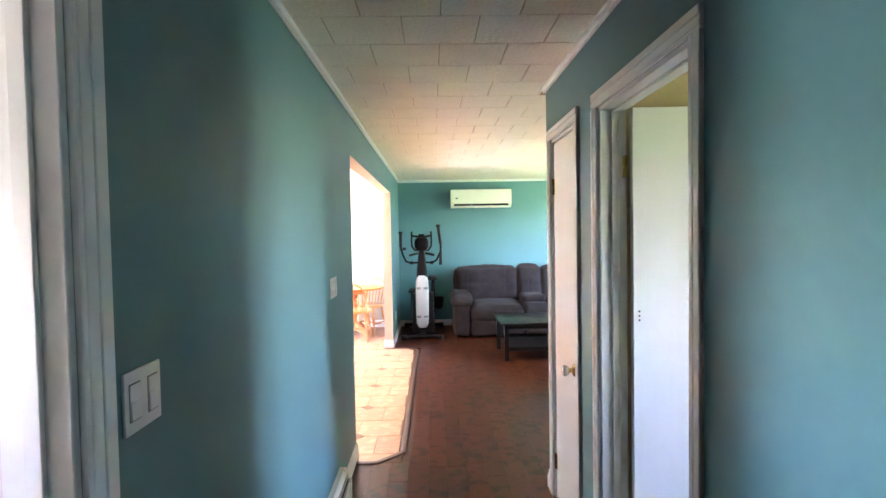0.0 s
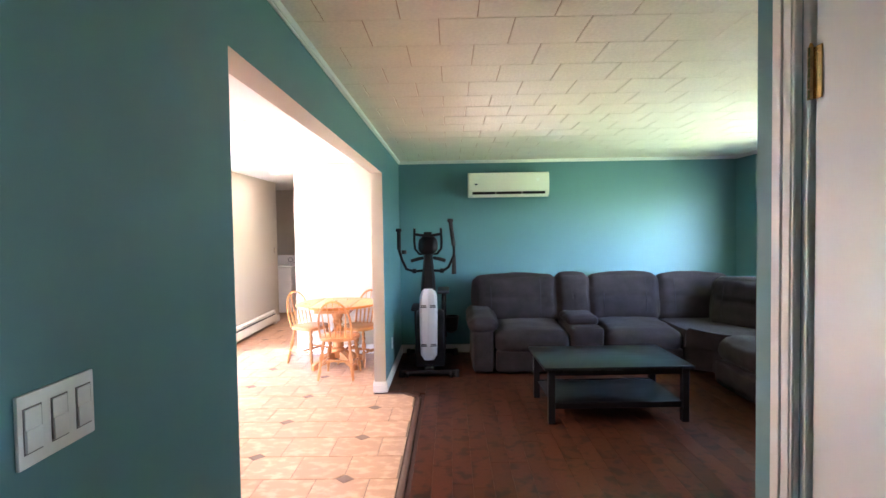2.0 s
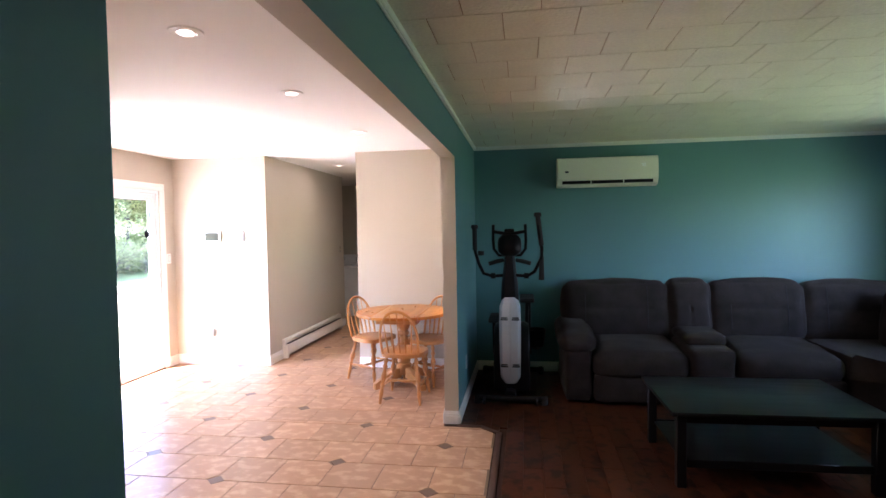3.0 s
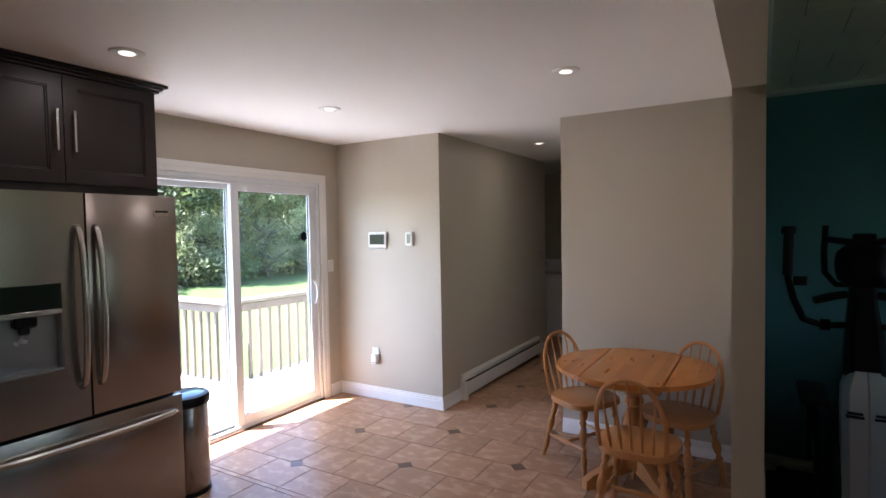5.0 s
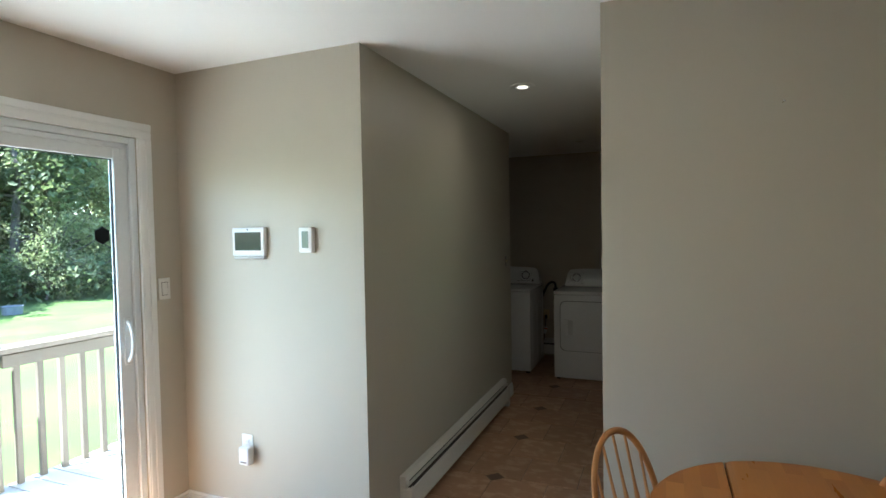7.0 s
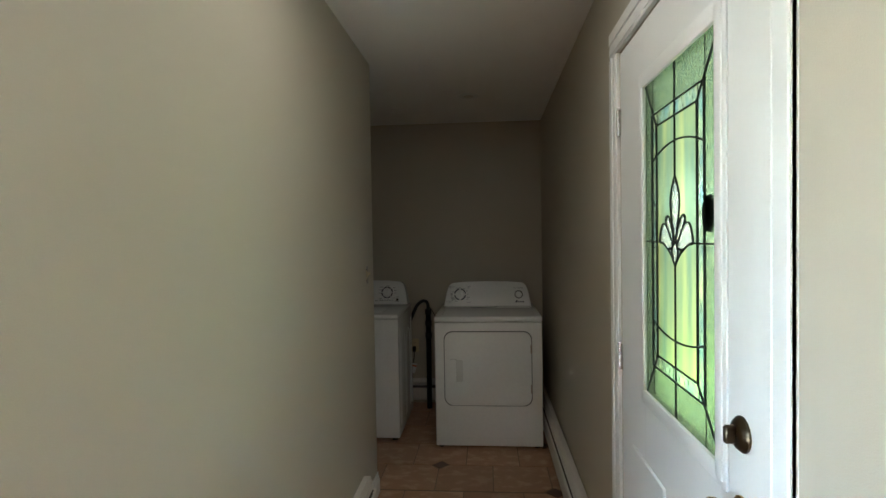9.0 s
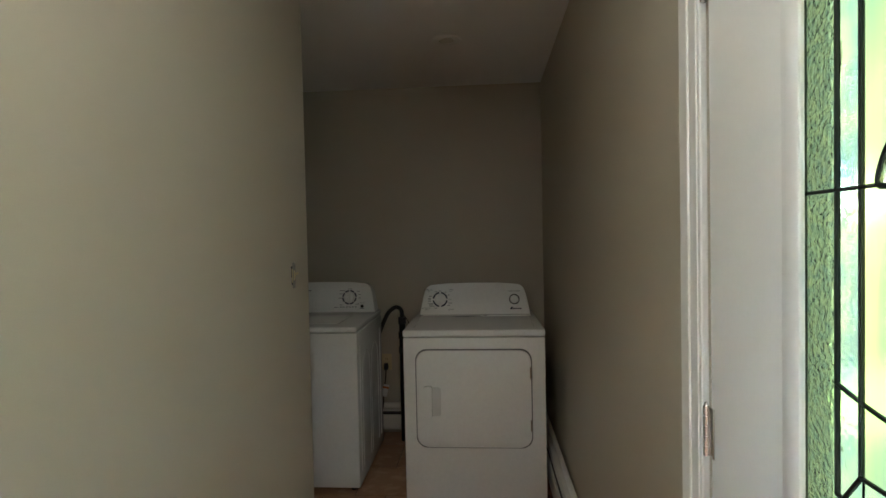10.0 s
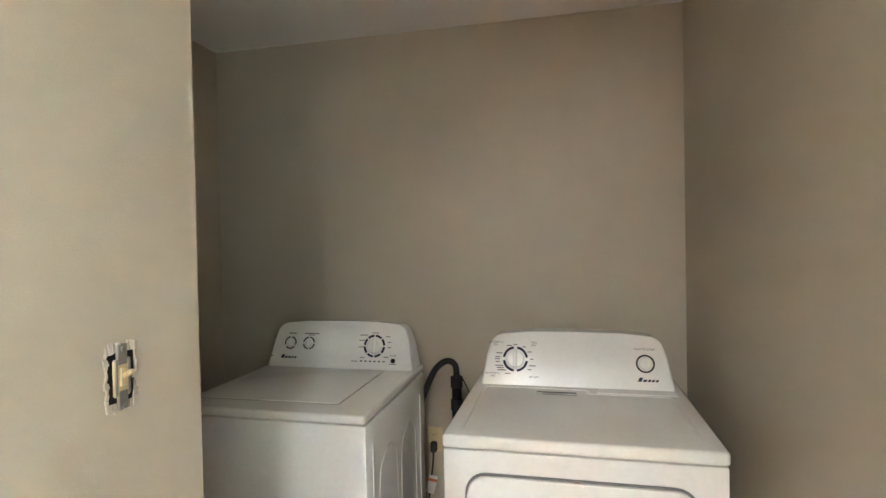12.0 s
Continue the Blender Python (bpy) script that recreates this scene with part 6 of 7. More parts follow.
def dial(parent, p, r, tilt, ticks, name="dial", grip=True, ring_mat=None):
    """A control knob in a marked ring on the sloping console."""
    m = Matrix.Translation(p) @ pose(0, 0, 0, tilt, 0, 0)
    bm = bmesh.new()
    revolve(bm, [(r * 0.72, 0.0), (r * 0.72, 0.006), (r * 0.66, 0.010), (r * 0.2, 0.011)], 28, m)
    if grip:
        box(bm, -r * 0.16, -r * 0.66, 0.008, r * 0.16, r * 0.66, 0.022, bev=r * 0.1, seg=2, m=m)
    k = part(name, bm, ENAMEL, parent, "white control knob")
    bm = bmesh.new()
    for i in range(ticks):
        gap = 0.09 if ticks > 1 else 0.001
        a0, a1 = 2 * math.pi * (i + gap) / ticks + 1.57, 2 * math.pi * (i + 1 - gap) / ticks + 1.57
        q = []
        n = max(6, 36 // ticks)
        for j in range(n):
            a = a0 + (a1 - a0) * j / (n - 1)
            q.append((r * 1.06 * math.cos(a), r * 1.06 * math.sin(a)))
        for j in range(n - 1, -1, -1):
            a = a0 + (a1 - a0) * j / (n - 1)
            q.append((r * 0.86 * math.cos(a), r * 0.86 * math.sin(a)))
        prism(bm, q, 0.0004, 0.0020, m)
    part("ring_mark", bm, ring_mat or NAVY, k)
    return k


def maker_mark(parent, p, k):
    """The maker's mark, as plain slanted shapes."""
    bm = bmesh.new()
    m = Matrix.Translation(p) @ pose(0, 0, 0, 74.0, 0, 0)
    for x0, x1, h in ((-0.044, -0.026, 0.018), (-0.024, -0.006, 0.010), (-0.004, 0.010, 0.010), (0.012, 0.026, 0.010), (0.028, 0.042, 0.010)):
        q = [(x0 * k, -0.007 * k), ((x1 - 0.002) * k, -0.007 * k), ((x1 + h * 0.35) * k, (h - 0.007) * k), ((x0 + 0.004 + h * 0.3) * k, (h - 0.007) * k)]
        prism(bm, q, 0.0002, 0.0010, m)
    part("maker_mark", bm, NAVY, parent, "small navy maker's mark")


TILT = 74.0   # slope of the machines' consoles


def console(t, w, y, z0, z1, depth):
    """The raised control console: rounded shoulders, sloping face. Returns the part and the pose of its face."""
    bm = bmesh.new()
    h = z1 - z0
    lean = h / math.tan(radians(TILT))
    hw = w / 2
    pts = [(-hw + 0.022, 0)]
    pts += [(-hw + 0.022 + 0.035 * k, h * k) for k in (0.3, 0.6)]
    r = 0.055
    pts += [(-hw + 0.052 + r - r * math.cos(radians(a)), h - r - 0.004 + r * math.sin(radians(a))) for a in range(15, 91, 15)]
    pts += [(-hw * 0.45, h + 0.004), (0, h + 0.006)]
    pts += [(-x, z) for x, z in reversed(pts[:-1])]
    fr = [bm.verts.new((x, y + lean * (z / h), z0 + z)) for x, z in pts]
    fi = [bm.verts.new((x * 0.985, y - 0.006 + lean * (z / h), z0 + max(0.001, z * 0.975))) for x, z in pts]
    bk = [bm.verts.new((x * 1.0, y + depth, z0 + z * 0.97)) for x, z in pts]
    n = len(pts)
    bm.faces.new(fi)
    bm.faces.new(list(reversed(bk)))
    for i in range(n):
        j = (i + 1) % n
        bm.faces.new((fi[i], fi[j], fr[j], fr[i]))
        bm.faces.new((fr[i], fr[j], bk[j], bk[i]))
    c = part("console", bm, ENAMEL, t, "white sloping control console")
    return c, (lambda x, z: Vector((x, y - 0.0065 + lean * ((z - z0) / h), z)))


def dryer():
    t = thing("dryer", pose(-2.284, 11.935, 0), "white front-loading clothes dryer with a reversible door", "dryer")
    w, d, top = 0.730, 0.72, 0.911
    bm = bmesh.new()
    box(bm, -w / 2, 0.006, 0.02, w / 2, d, 0.870, bev=0.008, seg=2)
    part("cabinet", bm, ENAMEL, t)
    bm = bmesh.new()
    box(bm, -w / 2 - 0.001, -0.002, 0.874, w / 2 + 0.001, d, top, bev=0.010, seg=3)
    tp = part("top", bm, ENAMEL, t, "glossy white worktop with a raised rim")
    # raised lip round the top
    bm = bmesh.new()
    tube(bm, smooth_path([(-0.315, 0.06, top - 0.001), (-0.315, 0.45, top - 0.001), (-0.27, 0.495, top - 0.001), (0.03, 0.495, top - 0.001), (0.05, 0.455, top - 0.001), (0.27, 0.45, top - 0.001), (0.315, 0.40, top - 0.001), (0.315, 0.06, top - 0.001)]), 0.0028, 8)
    part("raised_rim", bm, ENAMEL, tp)
    bm = bmesh.new()
    box(bm, 0.075, 0.465, top - 0.004, 0.335, 0.515, top + 0.003, bev=0.002)
    part("lint_lid", bm, ENAMEL, t, "white lint screen lid")
    bm = bmesh.new()
    box(bm, -0.13, 0.448, top + 0.0003, 0.005, 0.462, top + 0.0008)
    part("label_heading", bm, PRINT, tp)
    bm = bmesh.new()
    for x0, x1, y in ((-0.11, -0.03, 0.436), (-0.13, 0.005, 0.424)):
        box(bm, x0, y, top + 0.0003, x1, y + 0.005, top + 0.0008)
    part("fine_print", bm, PRINT, tp)
    # door
    bm = bmesh.new()

    def rr(x0, x1, z0, z1, r):
        out = []
        for cx, cz, a0 in ((x1 - r, z0 + r, -90), (x1 - r, z1 - r, 0), (x0 + r, z1 - r, 90), (x0 + r, z0 + r, 180)):
            out += [(cx + r * math.cos(radians(a0 + 15 * i)), cz + r * math.sin(radians(a0 + 15 * i))) for i in range(7)]
        return out

    up = Matrix(((1, 0, 0, 0), (0, 0, -1, 0), (0, 1, 0, 0), (0, 0, 0, 1)))
    # grey rim that shows round the edge of the door
    prism(bm, rr(-0.302, 0.296, 0.300, 0.812, 0.058), -0.004, 0.0015, up)
    part("door_gap", bm, surf("door_gap_grey", (0.16, 0.16, 0.165), 0.6), t)
    bm = bmesh.new()
    prism(bm, rr(-0.296, 0.290, 0.306, 0.806, 0.054), -0.004, 0.010, up, bev=0.006)
    dr = part("door", bm, ENAMEL, t, "white rounded door")
    # flat pad; the recess's shade is put into its greyer white
    bm = bmesh.new()
    prism(bm, rr(-0.255, -0.172, 0.468, 0.618, 0.014), 0.0098, 0.0110, up)
    part("pull_recess", bm, surf("shaded_recess", (0.6, 0.59, 0.57), 0.35), dr)
    bm = bmesh.new()
    prism(bm, rr(-0.258, -0.216, 0.462, 0.624, 0.008), 0.0100, 0.026, up, bev=0.006)
    part("pull", bm, ENAMEL, dr, "white moulded door pull")
    bm = bmesh.new()
    for z in (0.42, 0.69):
        box(bm, 0.284, -0.012, z - 0.03, 0.294, -0.001, z + 0.03, bev=0.002)
    box(bm, -0.012, -0.006, 0.803, 0.004, 0.0, 0.811)
    part("hinge", bm, CHROME, dr)
    c, at = console(t, w - 0.008, 0.535, 0.905, 1.094, 0.165)
    dial(c, at(-0.212, 1.001), 0.044, TILT, 4)
    dial(c, at(0.243, 0.998), 0.030, TILT, 1, "start_button", grip=False, ring_mat=BLACK)
    maker_mark(c, at(0.250, 0.944), 0.80)
    text_on(c, "PUSH TO START", 0.010, at(0.243, 1.046), PRINT, "lettering", TILT)
    text_on(c, "AUTOMATIC\nDRY", 0.0095, at(-0.285, 1.055), PRINT, "lettering", TILT)
    text_on(c, "TIMED\nDRY", 0.0095, at(-0.145, 1.055), PRINT, "lettering", TILT)
    text_on(c, "AUTOMATIC\nDRY", 0.0095, at(-0.295, 0.945), PRINT, "lettering", TILT)
    text_on(c, "AIR DRY", 0.0095, at(-0.145, 0.940), PRINT, "lettering", TILT)
    mm = Matrix.Translation(at(0, 0.998)) @ pose(0, 0, 0, TILT, 0, 0)
    bm = bmesh.new()
    for k, (x, v, wd) in enumerate(((-0.272, 0.024, 0.022), (-0.278, 0.010, 0.020), (-0.279, 0.002, 0.018), (-0.278, -0.008, 0.016), (-0.272, -0.022, 0.030), (-0.268, -0.030, 0.026), (-0.262, -0.038, 0.034), (-0.240, -0.050, 0.02),
                                    (-0.235, 0.052, 0.02), (-0.212, 0.056, 0.014), (-0.180, 0.048, 0.012), (-0.160, 0.030, 0.014), (-0.152, 0.004, 0.012), (-0.150, -0.020, 0.024), (-0.160, -0.034, 0.014))):
        box(bm, x - wd / 2, v - 0.0016, 0.0002, x + wd / 2, v + 0.0016, 0.0008, m=mm)
    part("fine_print", bm, PRINT, c)
    for sx in (-1, 1):
        bm = bmesh.new()
        revolve(bm, [(0.02, 0), (0.02, 0.022)], 12, pose(sx * 0.33, 0.06, 0))
        part("foot", bm, RUBBER, t)


dryer()


def washer():
    t = thing("washing_machine", pose(-3.262, 12.040, 0), "white top-loading washing machine with pressed side panels", "washing machine")
    w, d, top = 0.690, 0.70, 0.911
    bm = bmesh.new()
    box(bm, -w / 2, 0.006, 0.025, w / 2, d, 0.877, bev=0.008, seg=2)
    part("cabinet", bm, ENAMEL, t)
    # pressed ribs on the side
    for s in (1, -1):
        bm = bmesh.new()
        for y0 in (0.12, 0.36):
            pts = [(s * w / 2, y0, 0.10), (s * w / 2, y0, 0.62), (s * w / 2, y0 + 0.05, 0.72), (s * w / 2, y0 + 0.10, 0.74), (s * w / 2, y0 + 0.15, 0.72), (s * w / 2, y0 + 0.19, 0.62), (s * w / 2, y0 + 0.19, 0.10)]
            tube(bm, smooth_path(pts), 0.0024, 8)
        tube(bm, [(s * w / 2, 0.065, 0.10), (s * w / 2, 0.065, 0.80)], 0.004, 8)
        tube(bm, [(s * w / 2, 0.62, 0.10), (s * w / 2, 0.62, 0.80)], 0.004, 8)
        part("side_rib", bm, ENAMEL, t)
    bm = bmesh.new()
    box(bm, -w / 2 - 0.001, -0.002, 0.881, w / 2 + 0.001, d, top, bev=0.010, seg=3)
    part("top", bm, ENAMEL, t)
    bm = bmesh.new()
    box(bm, -0.300, 0.098, top - 0.002, 0.214, 0.552, top + 0.004, bev=0.003, seg=2)
    part("lid", bm, ENAMEL, t, "white lid over the drum")
    # no gap is cut: grey strips paint its shade round the lid
    bm = bmesh.new()
    for r in ((-0.304, 0.094, 0.218, 0.098), (-0.304, 0.098, -0.300, 0.552), (0.214, 0.098, 0.218, 0.552)):
        box(bm, r[0], r[1], top - 0.004, r[2], r[3], top + 0.0006)
    part("lid_gap", bm, surf("lid_gap_shade_grey", (0.25, 0.24, 0.23), 0.6), t)
    c, at = console(t, w + 0.016, 0.572, 0.905, 1.098, 0.125)
    dial(c, at(0.160, 1.005), 0.045, TILT, 8)
    dial(c, at(-0.229, 1.010), 0.026, TILT, 3)
    dial(c, at(-0.142, 1.010), 0.026, TILT, 4)
    bm = bmesh.new()
    revolve(bm, [(0.010, 0.0), (0.010, 0.004), (0.008, 0.006)], 16, Matrix.Translation(at(0.246, 0.948)) @ pose(0, 0, 0, TILT))
    part("start_button", bm, BLACK, c, "small dark start button")
    maker_mark(c, at(-0.232, 0.952), 0.85)
    text_on(c, "START", 0.0095, at(0.246, 0.968), PRINT, "lettering", TILT)
    mm = Matrix.Translation(at(-0.018, 1.0)) @ pose(0, 0, 0, TILT, 0, 0)
    bm = bmesh.new()
    for x, v, wd, h in [(-0.205, 0.052, 0.034, 0.004), (-0.115, 0.052, 0.070, 0.004), (-0.115, 0.045, 0.03, 0.003), (0.18, 0.060, 0.03, 0.003), (0.128, 0.050, 0.034, 0.003), (0.120, 0.028, 0.026, 0.003),
                        (0.120, 0.0, 0.026, 0.003), (0.126, -0.044, 0.02, 0.003), (0.236, 0.045, 0.02, 0.003), (0.244, 0.022, 0.016, 0.003), (0.244, 0.0, 0.016, 0.003), (0.232, -0.040, 0.022, 0.003),
                        (0.092, -0.060, 0.026, 0.003), (0.262, -0.068, 0.03, 0.003), (-0.295, -0.048, 0.010, 0.004)]:
        box(bm, x - wd / 2, v - h / 2, 0.0002, x + wd / 2, v + h / 2, 0.0008, m=mm)
    part("fine_print", bm, PRINT, c)
    bm = bmesh.new()
    for k in range(6):
        box(bm, 0.118 + 0.020 * k, -0.061, 0.0002, 0.128 + 0.020 * k, -0.056, 0.001, m=mm)
    part("status_mark", bm, BLACK, c)
    for sx in (-1, 1):
        bm = bmesh.new()
        revolve(bm, [(0.02, 0), (0.02, 0.026)], 12, pose(sx * 0.30, 0.06, 0))
        part("foot", bm, RUBBER, t)


washer()

# standpipe and drain hose between the machines
t = thing("drain_pipe", Matrix.Identity(4), "black standpipe with a hooked drain hose", "pipe")
bm = bmesh.new()
rod(bm, (-2.785, 12.80, 0.0), (-2.785, 12.80, 0.845), 0.022, n=16)
part("standpipe", bm, BLACK, t)
for z in (0.60, 0.70, 0.80):
    bm = bmesh.new()
    rod(bm, (-2.785, 12.80, z), (-2.785, 12.80, z + 0.045), 0.027, n=16)
    part("coupling", bm, RUBBER, t)
bm = bmesh.new()
tube(bm, smooth_path([(-2.785, 12.80, 0.83), (-2.79, 12.80, 0.895), (-2.825, 12.79, 0.915), (-2.87, 12.775, 0.885), (-2.905, 12.77, 0.82), (-2.93, 12.77, 0.76), (-2.97, 12.77, 0.66)]), 0.014, 10)
part("hose", bm, RUBBER, t, "bent black rubber hose")
bm = bmesh.new()
tube(bm, smooth_path([(-2.785, 12.775, 0.88), (-2.75, 12.77, 0.84), (-2.715, 12.77, 0.77)]), 0.0025, 6)
part("tie", bm, BLACK, t)

t = thing("power_cord", Matrix.Identity(4), "black power cord with a paper tag", "cable")
bm = bmesh.new()
box(bm, -2.940, YL - 0.045, 0.455, -2.912, YL - 0.009, 0.500, bev=0.006, seg=2)
part("plug", bm, RUBBER, t)
bm = bmesh.new()
tube(bm, smooth_path([(-2.926, YL - 0.035, 0.465), (-2.928, YL - 0.045, 0.40), (-2.94, YL - 0.06, 0.30), (-2.945, YL - 0.085, 0.20), (-2.99, YL - 0.10, 0.12)]), 0.0045, 8)
part("cord", bm, RUBBER, t)
bm = bmesh.new()
box(bm, -0.020, -0.0008, -0.055, 0.020, 0.0008, 0.035, m=Matrix.Translation((-2.925, YL - 0.075, 0.33)) @ pose(0, 0, 0, 8, 14, 10))
tg = part("tag", bm, PLASTIC, t, "white paper tag")
bm = bmesh.new()
box(bm, -0.020, -0.0014, 0.006, 0.020, 0.0014, 0.020, m=Matrix.Translation((-2.925, YL - 0.075, 0.33)) @ pose(0, 0, 0, 8, 14, 10))
part("tag_stripe", bm, surf("orange_print", (0.6, 0.18, 0.05), 0.6), tg)

# ---------------------------------------------------------------- outside: deck, rails, trees


def deck():
    t = thing("deck", Matrix.Identity(4), "weathered grey board deck outside the patio door", "deck")
    rng = random.Random(7)
    cache = {}

    def lay(x0, x1, y, w):
        key = round(x1 - x0, 2)
        if key not in cache:
            bm = bmesh.new()
            box(bm, -(x1 - x0) / 2, -w / 2, -0.036, (x1 - x0) / 2, w / 2, 0.0, bev=0.003)
            me = bpy.data.meshes.new("deck_board")
            bm.to_mesh(me)
            bm.free()
            me.materials.append(DECKWOOD)
            cache[key] = me
        ob = new("deck_board", cache[key])
        ob.parent = t
        ob.location = ((x0 + x1) / 2, y, -0.095 + rng.uniform(-0.0015, 0.0015))

    y = 2.0
    while y < 12.0:
        lay(-8.1 if y < 8.55 else -5.66, XO - 0.152, y, 0.133)
        y += 0.142
    bm = bmesh.new()
    box(bm, -8.1, 1.93, -0.30, XO - 0.152, 1.965, -0.133)
    box(bm, -8.1, 8.50, -0.30, -5.6, 8.54, -0.133)
    for x in (-8.06, -6.0, -4.4):
        box(bm, x, 1.97, -0.30, x + 0.04, 8.5, -0.133)
    for x in (-8.0, -6.0, -4.6):
        for y in (2.1, 5.0, 8.3):
            box(bm, x, y, -0.76, x + 0.09, y + 0.09, -0.30)
    part("joist", bm, WEATHERED, t)


deck()


def railing(name, a, b, posts, fill, step, label, last=True, mat=None):
    """A wooden guard rail from a to b: posts, top and bottom rail, balusters."""
    t = thing(name, Matrix.Identity(4), label, "railing", "deck railings")
    a, b = Vector((*a, 0)), Vector((*b, 0))
    d = (b - a).normalized()
    n = Vector((-d.y, d.x, 0))
    L = (b - a).length
    frame_m = Matrix(((d.x, n.x, 0, a.x), (d.y, n.y, 0, a.y), (0, 0, 1, 0), (0, 0, 0, 1)))
    z0 = -0.095
    for s in posts:
        bm = bmesh.new()
        box(bm, s - 0.045, -0.045, z0 - 0.3, s + 0.045, 0.045, z0 + 0.90, bev=0.004, m=frame_m)
        part("post", bm, WEATHERED, t)
    bm = bmesh.new()
    box(bm, -0.07, -0.075, z0 + 0.90, L + 0.07, 0.075, z0 + 0.938, bev=0.004, m=frame_m)
    part("top_rail", bm, WEATHERED, t)
    bm = bmesh.new()
    box(bm, 0, -0.02, z0 + 0.80, L, 0.018, z0 + 0.885, bev=0.003, m=frame_m)
    part("under_rail", bm, WEATHERED, t)
    s = step * 0.7
    me = {}
    while s < L - 0.03:
        if all(abs(s - q) > 0.065 for q in posts):
            mm = fill(s)
            if mm.name not in me:
                bm = bmesh.new()
                box(bm, -0.019, 0.019, z0 - 0.16, 0.019, 0.057, z0 + 0.88, bev=0.003)
                x = bpy.data.meshes.new("baluster")
                bm.to_mesh(x)
                bm.free()
                x.materials.append(mm)
                me[mm.name] = x
            ob = new("baluster", me[mm.name])
            ob.parent = t
            ob.matrix_basis = frame_m @ Matrix.Translation((s, 0, 0))
        s += step if fill(s) is WEATHERED else step * 0.72
    return t


railing("deck_railing", (-8.02, 8.46), (-5.60, 8.50), (0.0, 1.22, 2.40), lambda s: NEWWOOD if s < 1.2 else WEATHERED, 0.140,
        "weathered wooden deck railing with a bay of new pine balusters")
railing("deck_railing", (-5.58, 8.56), (-5.40, 11.6), (1.5, 3.0), lambda s: WEATHERED, 0.140, "weathered grey wooden deck railing along the side")
railing("deck_railing", (-8.04, 2.2), (-8.04, 8.40), (0.0, 1.6, 3.2, 4.8), lambda s: WEATHERED, 0.140, "weathered grey wooden deck railing facing the lawn")


def tree(name, seed, height, spread, leaf_mat, n, low, label, conifer=False):
    """A trunk with limbs and a crown of leaf clumps with gaps."""
    rng = random.Random(seed)
    t = thing(name, Matrix.Identity(4), label, "tree", "trees behind the lawn")
    bm = bmesh.new()
    pts = [Vector((rng.uniform(-0.15, 0.15) * k, rng.uniform(-0.15, 0.15) * k, height * 0.85 * k / 6)) for k in range(7)]
    pts[0].z = -0.05
    tube(bm, pts, [0.17 * height / 10 * (1 - 0.13 * k) for k in range(7)], 8)
    limbs = []
    for i in range(24):
        z = height * rng.uniform(low, 0.85)
        a = rng.uniform(0, 6.283)
        r = spread * rng.uniform(0.5, 0.95) * (1.15 - z / height if conifer else math.sin(math.pi * min(0.95, max(0.2, z / height))) ** 0.6)
        s = pts[min(6, int(6 * z / height / 0.85))].copy()
        s.z = z * 0.9
        e = Vector((math.cos(a) * r, math.sin(a) * r, z + r * (0.1 if conifer else 0.35)))
        tube(bm, [s, (s + e) / 2 + Vector((0, 0, -0.05 * r)), e], [0.05 * height / 10, 0.03, 0.012], 5)
        limbs.append((s, e))
    part("trunk", bm, BARK, t)
    clumps = []
    for s, e in limbs:
        for k in range(10):
            c = s.lerp(e, rng.uniform(0.35, 1.1)) + Vector((rng.gauss(0, 0.35), rng.gauss(0, 0.35), rng.gauss(0, 0.30))) * spread / 3
            clumps.append((c, rng.uniform(0.30, 0.75) * spread / 3))
    verts, faces = [], []
    for i in range(n):
        c, r = rng.choice(clumps)
        v = Vector((rng.gauss(0, 1), rng.gauss(0, 1), rng.gauss(0, 0.8)))
        p = c + v.normalized() * r * rng.uniform(0.55, 1.05)
        q = Euler((rng.uniform(-1.1, 1.1), rng.uniform(-1.1, 1.1), rng.uniform(0, 6.283))).to_matrix()
        s = rng.uniform(0.06, 0.13) * height / 9
        k = len(verts)
        for u in ((-s, 0, 0), (0, -s * 0.55, s * 0.15), (s, 0, 0), (0, s * 0.55, s * 0.15)):
            verts.append(p + q @ Vector(u))
        faces.append((k, k + 1, k + 2, k + 3))
    me = bpy.data.meshes.new("crown")
    me.from_pydata(verts, [], faces)
    me.materials.append(leaf_mat)
    ob = new("crown", me)
    ob.parent = t
    return t


